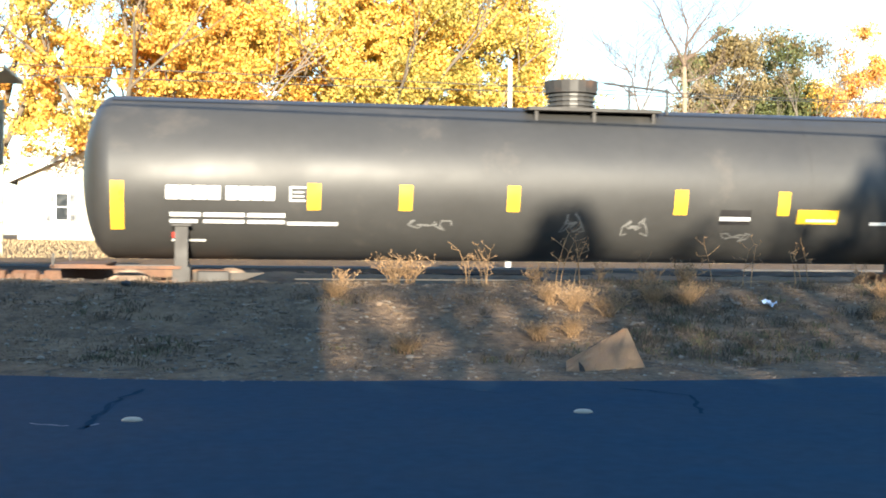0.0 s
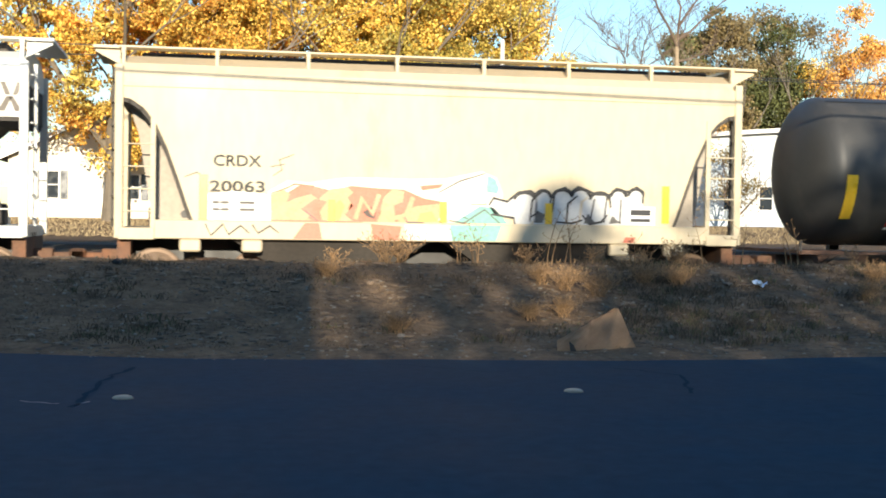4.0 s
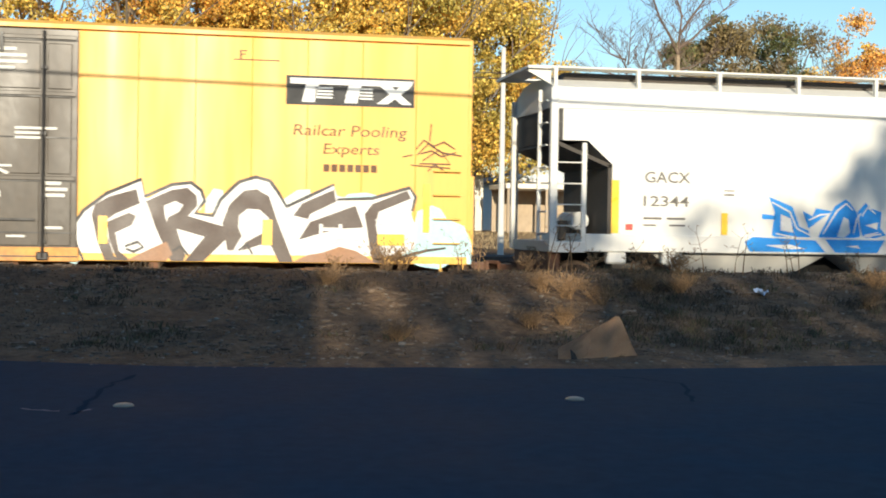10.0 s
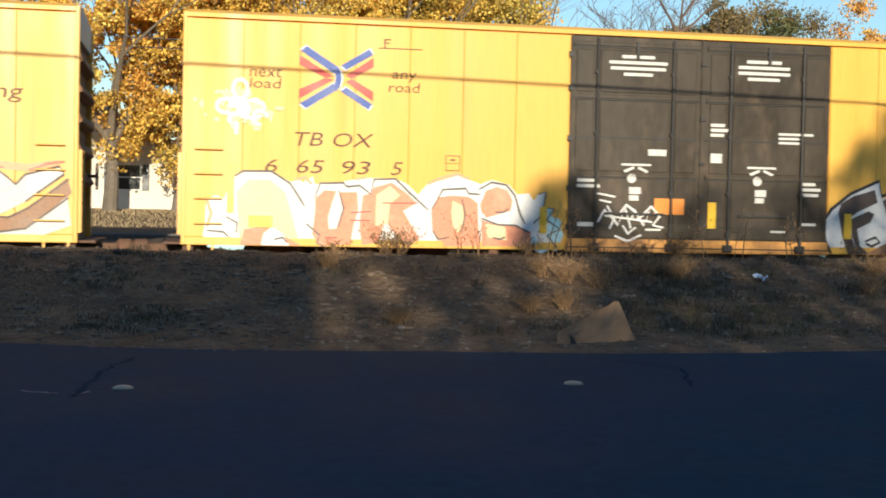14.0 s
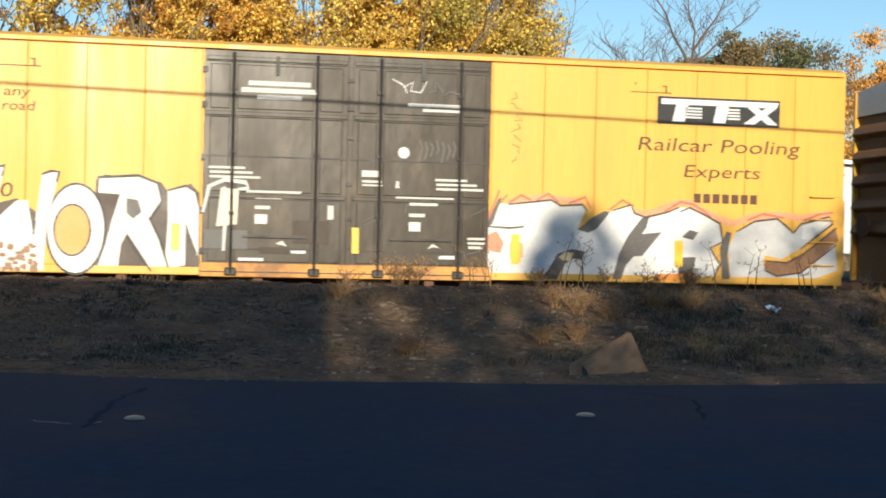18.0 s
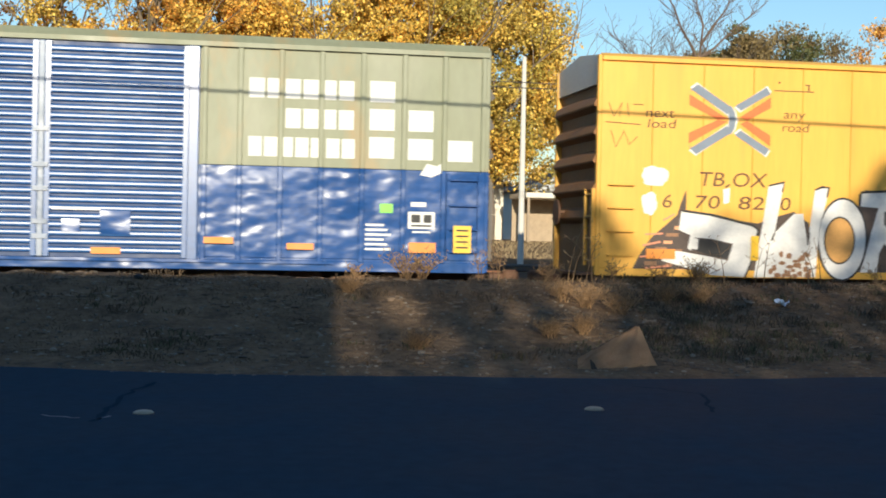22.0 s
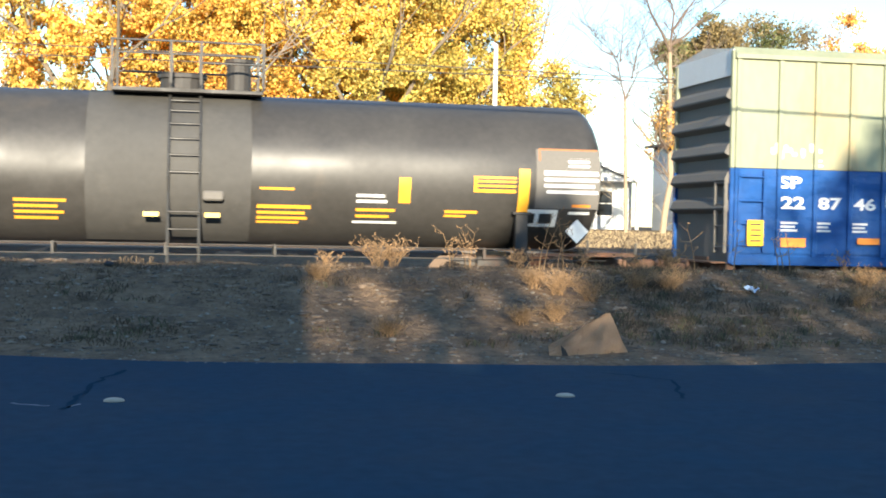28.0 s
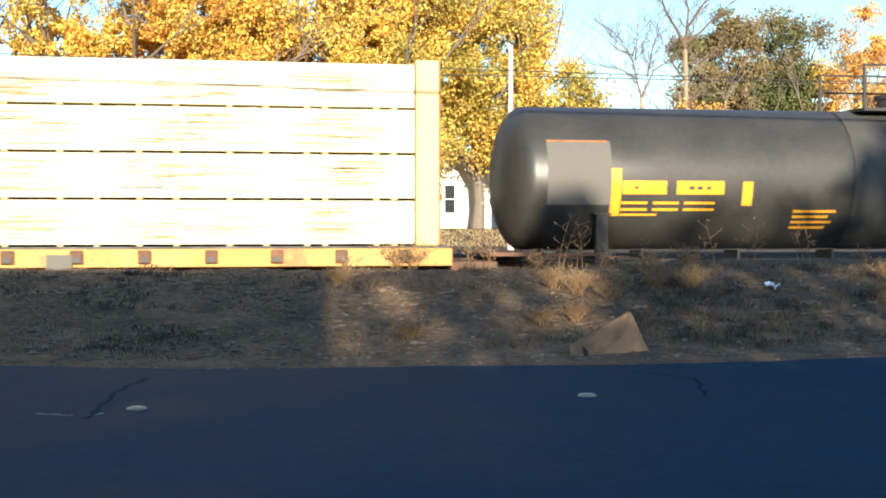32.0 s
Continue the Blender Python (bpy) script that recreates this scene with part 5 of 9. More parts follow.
strokes("thin_scratch", M_SCRAWL, car, DD - 0.016, 0.025, [(1.4, 4.24), (1.52, 4.28), (1.5, 4.44), (1.66, 4.26)], [(1.7, 4.22), (1.78, 4.28), (1.92, 4.24), (1.98, 4.26)])
rail_pool_marks(car, 5.62, 7.98, 0.15, (("Railcar Pooling", 5.27, 8.40, 3.30, 3.62), ("Experts", 6.15, 7.62, 2.84, 3.14), ("", 6.35, 7.62, 2.45, 2.62)))
strokes("pink_mist", P_MIST, car, D1 - 0.003, 0.13, [(2.86, 2.37), (3.45, 2.46), (3.85, 2.44), (4.24, 2.41)], [(5.2, 2.27), (5.46, 2.22), (6.07, 2.44), (6.27, 2.44), (6.69, 2.23), (7.11, 2.09), (7.52, 2.23), (8, 2.27), (8.48, 2.22), (9.01, 2.33)])
poly("white_field", P_WHITE, car, D1 - 0.007, [(2.5, 1.95), (2.72, 2.35), (2.91, 2.33), (3.45, 2.4), (3.65, 2.43), (3.85, 2.33), (4.25, 2.36), (4.31, 2.26), (4.17, 1.92), (4.46, 1.88), (4.61, 2.12), (4.81, 2.27), (5.15, 2.38), (5.21, 2.23), (5.46, 2.14), (5.86, 2.27), (6.07, 2.36), (6.27, 2.36), (6.59, 2.22), (6.85, 2.07), (6.92, 1.73), (6.72, 1.63), (6.88, 1.33), (6.73, 1.04), (5.49, 0.99), (5.08, 0.99), (4.93, 1.01), (3.58, 0.99), (2.52, 0.99)])
poly("silver_letter", P_SILVER, car, D1 - 0.007, [(7.09, 1.13), (7.03, 1.63), (7.18, 1.94), (7.53, 2.14), (7.95, 2.2), (8.16, 2.06), (8.29, 1.94), (8.44, 2.11), (8.8, 2.22), (9, 2.26), (9.06, 2.13), (8.45, 1.66), (8.07, 1.45), (7.75, 1.52), (7.71, 1.34), (7.87, 1.18), (8.39, 1.24), (9.13, 1.76), (9.19, 1.27), (8.61, 1.05), (7.13, 1.03)])
poly("white_glint", P_WHITE, car, D1 - 0.011, [(8.48, 2.07), (8.8, 2.2), (8.99, 2.23), (8.99, 2.15), (8.59, 1.83), (8.47, 1.83)])
poly("rust_tongue", P_RUSTFILL, car, D1 - 0.011, [(7.76, 1.42), (8.18, 1.39), (8.49, 1.55), (9.12, 2.07), (9.2, 1.82), (8.46, 1.19), (7.97, 1.14), (7.75, 1.24)])
poly("grey_shadow", P_GREYLINE, car, D1 - 0.011, [(2.48, 1.91), (2.7, 2.42), (2.77, 2.46), (2.6, 1.97)])
poly("grey_shadow", P_GREYLINE, car, D1 - 0.011, [(4.17, 1.91), (4.43, 2.13), (4.67, 2.26), (4.77, 2.24), (4.52, 1.93), (4.36, 1.86)])
poly("grey_shadow", P_GREYLINE, car, D1 - 0.011, [(3.54, 1.01), (3.81, 1.47), (4.06, 1.56), (4.31, 1.52), (4.27, 1.37), (4.11, 1.39), (3.97, 1.31), (3.8, 1.01)])
poly("cream_fill", P_CREAM, car, D1 - 0.015, [(3.83, 1.41), (3.94, 1.51), (4.1, 1.49), (4.05, 1.35), (3.91, 1.35)])
poly("grey_shadow", P_GREYLINE, car, D1 - 0.011, [(4.84, 1.03), (4.95, 1.49), (5.12, 1.83), (5.36, 2.14), (5.52, 2.22), (5.46, 1.98), (5.38, 1.86), (5.75, 1.9), (5.39, 1.46), (5.23, 1.45), (5.09, 1.29), (5, 1.03)])
poly("grey_shadow", P_GREYLINE, car, D1 - 0.011, [(6.14, 1.82), (6.28, 1.96), (6.45, 1.91), (6.35, 1.77)])
poly("grey_shadow", P_GREYLINE, car, D1 - 0.011, [(6.06, 1.11), (6.15, 1.45), (6.41, 1.46), (6.36, 1.12)])
poly("grey_shadow", P_GREYLINE, car, D1 - 0.011, [(6.87, 1.63), (6.99, 1.94), (7.09, 1.92), (7.02, 1.53), (7.08, 1.07), (6.93, 1.06)])
strokes("dark_edge", P_DARKBROWN, car, D1 - 0.019, 0.035, [(2.88, 2.33), (3.45, 2.4), (3.67, 2.43), (3.85, 2.33), (4.25, 2.36), (4.33, 2.25)], [(4.81, 2.27), (5.15, 2.38), (5.23, 2.23), (5.44, 2.16), (5.86, 2.27), (6.07, 2.36)], [(6.09, 2.28), (6.27, 2.36), (6.59, 2.22), (6.86, 2.08), (6.92, 1.75), (6.68, 1.63)], [(6.68, 1.63), (6.88, 1.33), (6.74, 1.04)], [(7.18, 1.94), (7.53, 2.14), (7.97, 2.2), (8.16, 2.06), (8.29, 1.94), (8.44, 2.11), (9, 2.26), (9.07, 2.13), (8.45, 1.66)], [(7.76, 1.42), (8.18, 1.39), (8.49, 1.55), (9.15, 2.05)], [(7.75, 1.24), (7.99, 1.14), (8.46, 1.21), (9.15, 1.74)], [(2.5, 1.93), (2.92, 1.91), (3.18, 1.94)])
poly("orange_fill", P_PINK, car, D1 - 0.015, [(2.41, 1.73), (2.68, 1.85), (2.82, 1.64), (2.76, 1.46), (2.55, 1.5)])
poly("cream_fill", M_ORANGE, car, D1 - 0.015, [(5.69, 1.14), (6.4, 1.16), (6.43, 1.04), (5.71, 1.02)])

blobs("paint_blot", P_YEL, car, D1 - 0.012, 12, (3.05, 1.5, 0.12, 0.2))
strokes("red_flame", P_REDOR, car, D1 - 0.005, 0.05, [(2.42, 1.75), (2.58, 2.2), (2.72, 2.58)], [(2.62, 2.2), (2.86, 2.5)], [(2.9, 2.36), (3.12, 2.5), (3.3, 2.42)], [(3.4, 2.42), (3.62, 2.54), (3.8, 2.40)], [(4.0, 2.38), (4.3, 2.5), (4.4, 2.3)], [(4.75, 2.28), (5.0, 2.46), (5.22, 2.36)], [(5.8, 2.28), (6.1, 2.46), (6.35, 2.42), (6.7, 2.2)], [(7.4, 2.16), (7.7, 2.28), (8.1, 2.22)], [(8.5, 2.18), (8.8, 2.30), (9.08, 2.34)])
rng = random.Random(47)
for k in range(7):
    z = 4.34 - 0.19 * k
    strokes("vertical_tag", M_RUSTLINE, car, D1 - 0.003, 0.018, [(3.0 + rng.uniform(-0.12, 0.12), z - 0.05 * q + rng.uniform(-0.03, 0.03)) for q in range(4)])


def boxcar_blue(x):
    """Grey-green over blue boxcar with two corrugated blue doors and outside posts."""
    car = thing("boxcar", pose(x, TRACK_Y, 0), "grey-green and blue boxcar with corrugated blue sliding doors", "boxcar", "cars of the freight train")
    L = 7.70
    SKIN = -1.46
    split = 2.78
    bx("lower_body", M_BLUE, car, -L + 0.05, L - 0.05, -1.43, 1.43, 1.10, split)
    bx("upper_body", M_GREEN, car, -L + 0.05, L - 0.05, -1.43, 1.43, split, 4.85)
    posts = [-7.62, -6.78, -6.05, -5.34, -4.66, -3.94, -3.24, 2.75, 3.35, 4.05, 4.75, 5.47, 6.2, 6.92, 7.62]
    for a, b in zip(posts, posts[1:]):
        if a < 0 < b:
            continue
        bx("upper_panel", M_GREEN, car, a + 0.03, b - 0.03, SKIN, SKIN + 0.03, split + 0.004, 4.80, 0.006)
        bx("lower_panel", M_BLUE, car, a + 0.03, b - 0.03, SKIN, SKIN + 0.03, 1.20, split - 0.004, 0.006)
    for p in posts:
        bx("post", M_GREEN, car, p - 0.045, p + 0.045, SKIN - 0.06, SKIN, split, 4.80, 0.012)
        bx("post", M_BLUE, car, p - 0.045, p + 0.045, SKIN - 0.06, SKIN, 1.14, split, 0.012)
    bx("door_post_strip", M_SILVER, car, -2.80, -2.70, SKIN - 0.075, SKIN + 0.02, 2.0, 4.80, 0.01)
    for a, b, pm in ((-2.70, -2.40, M_SILVERBLUE), (2.47, 2.66, M_BLUEDOOR)):
        bx("door_post", pm, car, a, b, SKIN - 0.07, SKIN + 0.02, 1.14, 4.80, 0.015)
    bx("side_sill", M_BLUE, car, -L, L, SKIN - 0.04, SKIN + 0.05, 0.98, 1.16, 0.01)
    bx("door_track", M_BLUE, car, -2.9, 5.0, SKIN - 0.11, SKIN - 0.02, 1.10, 1.15)
    for a, b in ((-2.37, -0.02), (0.15, 2.46)):
        # Backing plate in darker blue paints the shade of the grooves.
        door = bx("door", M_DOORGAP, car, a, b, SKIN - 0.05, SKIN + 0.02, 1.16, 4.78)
        n = 25
        h = (4.74 - 1.22) / n
        for k in range(n):
            z = 1.22 + k * h
            bm = B()
            loft(bm, [[(u, SKIN - d, z + h * k) for d, k in [(0.05 + 0.066 * math.sin(math.pi * q / 8) ** 0.15 + 0.009 * (0.5 - q / 8), 0.04 + 0.80 * q / 8) for q in range(9)]] for u in (a + 0.05, b - 0.05)])
            part("corrugation", bm, M_BLUEDOOR, door)
        for u in (a + 0.02, b - 0.02):
            bx("door_edge", M_BLUEDOOR, door, u - 0.05, u + 0.05, SKIN - 0.12, SKIN - 0.05, 1.16, 4.78, 0.01)
    bx("meeting_post", M_SILVERBLUE, car, 0.01, 0.12, SKIN - 0.13, SKIN - 0.03, 1.16, 4.78, 0.015)
    for z in (1.5, 1.75, 2.3, 2.7, 3.3):
        bx("lock_bracket", M_SILVERBLUE, car, -0.06, 0.19, SKIN - 0.16, SKIN - 0.12, z - 0.04, z + 0.04)
    bx("door_placard", M_BLUE, car, 1.05, 1.55, SKIN - 0.135, SKIN - 0.125, 1.55, 1.95)
    bx("door_placard", M_BLUE, car, 0.42, 0.72, SKIN - 0.135, SKIN - 0.125, 1.58, 1.80)
    part("eave", loft(B(), [[(u, SKIN - 0.09, 4.80), (u, SKIN - 0.09, 4.88), (u, SKIN + 0.05, 5.02), (u, SKIN + 0.2, 5.02), (u, SKIN + 0.2, 4.80)] for u in (-L, L)]), M_GREEN, car)
    bm = B()
    loft(bm, [[(u, -1.3, 4.85), (u, -1.3, 5.0), (u, 0, 5.16), (u, 1.43, 5.0), (u, 1.43, 4.85)] for u in (-L, L)])
    part("roof", bm, M_GREYROOF, car)
    for s in (-1, 1):
        corrugated_end(car, s * (L - 0.03), s, 1.40, 1.9, 4.50, M_PANEL, 5)
        bx("end_sheet", M_PANEL, car, s * (L - 0.1), s * (L - 0.03), -1.40, 1.40, 1.0, 1.9)
        bx("end_gable", M_TRIM, car, s * (L - 0.05), s * (L + 0.02), -1.42, 1.42, 4.50, 4.98)
        for y in (-1.42, 1.42):
            bx("corner_post", M_GREEN, car, s * (L - 0.08), s * (L + 0.04), y - 0.05, y + 0.05, split, 4.95, 0.01)
            bx("corner_post", M_BLUE, car, s * (L - 0.08), s * (L + 0.04), y - 0.05, y + 0.05, 1.0, split, 0.01)
        end_ladder(car, s * L, s, -1.38, -0.92, (1.3, 1.7, 2.1, 2.5), M_PANEL)
        coupler(car, s * L, s)
        bx("end_sill", M_RUSTY, car, s * (L - 0.15), s * (L + 0.02), -1.35, 1.35, 0.70, 1.0)
        bx("crossover_step", M_RUSTY, car, s * (L + 0.02), s * (L + 0.32), -1.3, 1.3, 1.0, 1.03)
    ladder(car, -L + 0.12, -L + 0.62, SKIN, (1.35, 1.75, 2.17, 2.62), M_BLUE)
    ladder(car, L - 0.70, L - 0.14, SKIN, (1.35, 1.75, 2.17, 2.62), M_BLUE)
    bx("centre_sill", M_RUSTY, car, -L, L, -0.35, 0.35, 0.62, 1.1)
    y = SKIN - 0.004
    # block lettering of the car's owner as plain letter-sized shapes
    for z0, z1, a, b, n in ((3.96, 4.30, 3.50, 5.36, 6), (3.45, 3.79, 4.13, 5.36, 4), (2.95, 3.29, 3.50, 5.38, 7)):
        w = (b - a) / n
        for k in range(n):
            u = a + k * w
            z = z0
            bm = B()
            box(bm, u, u + w * .84, y - 0.003, y, z, z1, 0.0)
            part("letter_shape", bm, M_WHITE, car)
    for a, b in ((5.59, 3.95), (5.59, 3.46), (5.59, 2.97), (6.28, 3.46), (6.28, 2.96), (6.99, 2.95)):
        bx("white_square", M_WHITE, car, a, a + 0.44, y - 0.003, y, b, b + 0.37)
    poly("worn_white_shape", M_WHITE, car, y - 0.003, [(6.5, 2.70), (6.62, 2.90), (6.8, 2.86), (6.95, 2.95), (6.88, 2.74), (6.7, 2.66)])
    lettering("reporting_mark", "SP", M_WHITE, car, -6.76, -6.31, 2.42, 2.65, y - 0.002, fat=0.03)
    for word, a, b in (("22", -6.72, -6.24), ("87", -5.97, -5.50), ("46", -5.25, -4.80)):
        lettering("car_number", word, M_WHITE, car, a, b, 2.04, 2.27, y - 0.002, fat=0.03)
    bars("capacity_stencil", M_WHITE, car, y - 0.003, *[(u, u + 0.34 - 0.05 * (i % 2), 1.62 + i * 0.07, 1.66 + i * 0.07) for u in (-6.72, -6.05, -5.3) for i in range(3)],
         *[(5.55, 6.0 - 0.06 * (i % 3), 1.36 + i * 0.085, 1.40 + i * 0.085) for i in range(6)], (6.35, 6.62, 2.14, 2.22), (6.38, 6.7, 1.68, 1.71))
    frame_ = bx("white_stencil_box", M_WHITE, car, 6.30, 6.78, y - 0.004, y - 0.001, 1.75, 2.05)
    bars("stencil_mark", M_BLACK, frame_, y - 0.008, (6.36, 6.52, 1.86, 2.0), (6.58, 6.72, 1.86, 2.0), (6.36, 6.72, 1.79, 1.82))
    frame_ = bx("white_stencil_box", M_WHITE, car, -4.62, -4.30, y - 0.004, y - 0.001, 2.10, 2.36)
    bars("stencil_mark", M_BLUE, frame_, y - 0.008, (-4.56, -4.36, 2.15, 2.31))
    bx("green_tag", M_GREENTAG, car, 5.80, 6.03, y - 0.004, y, 2.02, 2.18)
    for a, b, c, d in ((6.31, 6.79, 1.33, 1.51), (4.18, 4.65, 1.35, 1.46), (2.77, 3.27, 1.43, 1.54), (-3.75, -3.32, 1.38, 1.51), (-5.2, -4.75, 1.40, 1.52), (-6.75, -6.25, 1.33, 1.50)):
        bx("orange_plate", M_ORANGE, car, a, b, y - 0.09, y - 0.075, c, d)
    for a, b, c, d in ((0.90, 1.39, 1.22, 1.33), (-1.47, -0.99, 1.24, 1.34)):
        bx("orange_plate", M_ORANGE, car, a, b, y - 0.115, y - 0.1, c, d)
    for a in (7.10, -7.42):
        pl = bx("yellow_placard", M_REFL, car, a, a + 0.32, y - 0.10, y - 0.09, 1.34, 1.82)
        bars("placard_text", M_BLACK, pl, y - 0.104, *[(a + 0.05, a + 0.27, 1.42 + i * 0.1, 1.45 + i * 0.1) for i in range(4)])
    bars("rust_streak", M_RUSTY, car, y - 0.003, (-3.05, -2.88, 3.05, 3.4))
    blobs("pale_tag", P_CREAMW, car, y - 0.002, 22, *[(-6.9 + 0.085 * q, 3.12 + 0.07 * math.sin(q * 2.3), 0.05, 0.07 + 0.03 * math.sin(q)) for q in range(12) if q not in (6, 8)], (-6.0, 2.86, 0.1, 0.03), (-6.0, 2.95, 0.08, 0.025))
    bars("door_scrape", P_WHITE, car, SKIN - 0.125, (-2.3, -1.4, 1.98, 2.03), (-1.9, -1.4, 1.86, 1.90), (0.25, 1.05, 1.95, 2.0))
    for u in (-5.4, 5.4):
        truck(car, u)
    TRAIN.append((car, x))
    return car


boxcar_blue(-33.60)


top = 4.08


def hopper(x, m, outline, opening, roof_z, bar_z, label, gusset):
    car = thing("hopper_car", pose(x, TRACK_Y, 0), label, "hopper car", "cars of the freight train")
    H, L = 1.50, 5.55
    body = part("body", slab(B(), outline, -H, H), m, car)
    for s in (-1, 1):
        rings = [[(u, s * H, roof_z - 0.42), (u, s * (H - 0.03), roof_z - 0.25), (u, s * (H - 0.16), roof_z - 0.06), (u, s * (H - 0.6), roof_z + 0.11), (u, 0, roof_z + 0.17), (u, 0, roof_z - 0.45)] for u in (-L, L)]
        part("roof", loft(B(), rings), m, car)
    bx("side_seam", m, car, -L, L, -H - 0.02, -H, roof_z - 0.47, roof_z - 0.42, 0.006)
    bx("side_sill", m, car, -4.95, 4.95, -H - 0.05, H + 0.05, 1.24, 1.56, 0.015)
    bx("underframe", M_BLACKROD, car, -L, L, -0.4, 0.4, 0.80, 1.30)
    for s in (-1, 1):
        bx("end_platform", m, car, s * 4.95, s * L, -H - 0.05, H + 0.05, 1.22, 1.42, 0.01)
        for y in (-H + 0.02, H - 0.02):
            bx("corner_post", m, car, s * L - 0.07, s * L + 0.07, y - 0.06, y + 0.06, 1.24, roof_z - 0.1, 0.012)
        bx("ladder_post", m, car, s * 4.98 - 0.04, s * 4.98 + 0.04, -H - 0.02, -H + 0.05, 1.42, opening - 0.04)
        for z in (1.70, 2.08, 2.46, 2.84):
            part("rung", rod(B(), (s * 4.98, -H - 0.02, z), (s * L, -H - 0.02, z), 0.013, seg=6), m, car)
        for z in (1.55, 1.95, 2.35, 2.75, 3.15, 3.55, 3.95):
            part("rung", rod(B(), (s * (L + 0.12), -H + 0.05, z), (s * (L + 0.12), -H + 0.55, z), 0.017, seg=6), M_SLOPEDARK if gusset else m, car)
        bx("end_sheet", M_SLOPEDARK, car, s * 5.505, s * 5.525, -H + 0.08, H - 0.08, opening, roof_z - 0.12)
        bx("ladder_rail", M_SLOPEDARK if gusset else m, car, s * (L + 0.09), s * (L + 0.15), -H + 0.55, -H + 0.61, 1.42, roof_z - 0.1)
        part("end_bracket", slab(B(), [(s * L, bar_z - 0.02), (s * (L + 0.42), bar_z - 0.02), (s * (L + 0.42), bar_z - 0.08), (s * L, bar_z - 0.30)], -1.2, -1.1), m, car)
        bx("roof_end_grating", m, car, s * L, s * (L + 0.45), -1.3, 1.3, bar_z - 0.03, bar_z + 0.02)
        part("brake_reservoir", rod(B(), (s * 4.75, -0.5, 1.80), (s * 4.75, 0.5, 1.80), 0.17, seg=20), M_SLOPEDARK if gusset else m, car)
        bx("brake_valve", M_SLOPEDARK, car, s * 4.95 - 0.14, s * 4.95 + 0.14, -0.25, 0.2, 1.42, 1.8, 0.04)
        bx("reservoir_bracket", M_BLACKROD, car, s * 4.72, s * 4.78, -0.4, 0.4, 1.42, 1.66)
        coupler(car, s * L, s)
        bx("end_sill", M_RUSTY, car, s * (L - 0.2), s * (L + 0.02), -1.3, 1.3, 0.75, 1.22)
        if gusset:
            part("gusset", slab(B(), [(s * 5.42, opening), (s * 5.25, opening - 0.5), (s * 4.98, 1.45), (s * 4.2, 1.45), (s * 4.6, opening)], -0.75, -0.68), M_SLOPE, car)
            part("drain_hole", rod(B(), (s * 4.45, -0.757, 1.66), (s * 4.45, -0.75, 1.66), 0.07, seg=14), M_BLACKROD, car)
    # Sheets over the opening edges, with the recess's shade in their dark colour.
    for s in (-1, 1):
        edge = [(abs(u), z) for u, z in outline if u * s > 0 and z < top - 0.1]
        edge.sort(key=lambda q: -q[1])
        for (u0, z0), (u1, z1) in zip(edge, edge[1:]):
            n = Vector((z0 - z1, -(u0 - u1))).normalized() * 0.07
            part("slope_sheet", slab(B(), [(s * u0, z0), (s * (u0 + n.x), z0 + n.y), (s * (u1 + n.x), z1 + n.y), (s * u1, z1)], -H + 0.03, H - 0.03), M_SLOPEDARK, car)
    # running boards on the roof edge with their stanchions
    for y in (-1.12, 1.12):
        bx("running_board", m, car, -L - 0.02, L + 0.02, y - 0.22, y + 0.22, bar_z - 0.015, bar_z + 0.02, 0.006)
    n = 7
    for i in range(n + 1):
        u = -L + 0.06 + i * (2 * L - 0.12) / n
        part("stanchion", slab(B(), [(u - 0.022, roof_z - 0.12), (u + 0.022, roof_z - 0.12), (u + 0.035, bar_z - 0.015), (u - 0.035, bar_z - 0.015)], -1.34, -1.24), m, car)
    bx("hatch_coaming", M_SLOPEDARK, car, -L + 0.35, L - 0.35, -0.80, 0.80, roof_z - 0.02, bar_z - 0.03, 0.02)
    # discharge hoppers
    for u in (-1.9, 1.9):
        bm = B()
        loft(bm, [[(u - 1.75, -1.35, 1.24), (u + 1.75, -1.35, 1.24), (u + 1.75, 1.35, 1.24), (u - 1.75, 1.35, 1.24)], [(u - 0.5, -0.7, 0.42), (u + 0.5, -0.7, 0.42), (u + 0.5, 0.7, 0.42), (u - 0.5, 0.7, 0.42)]])
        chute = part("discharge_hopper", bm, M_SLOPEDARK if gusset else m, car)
        bx("outlet_gate", M_RUSTY, chute, u - 0.55, u + 0.55, -0.85, 0.85, 0.30, 0.42, 0.02)
    for s in (-1, 1):
        for u in (4.35, 3.3):
            bx("jacking_pad", m, car, s * u - 0.18, s * u + 0.18, -H - 0.03, -H + 0.15, 1.02, 1.24, 0.03)
    for u in (-4.05, 4.05):
        truck(car, u, M_RUSTY)
    TRAIN.append((car, x))
    return car


def arc_edge(s):
    """The curved edge of the cream hopper's end openings, from the top down."""
    return [(s * 5.50, 3.62), (s * 5.36, 3.60), (s * 5.15, 3.46), (s * 4.95, 3.22), (s * 4.75, 2.80), (s * 4.55, 2.25), (s * 4.38, 1.75), (s * 4.28, 1.50)]


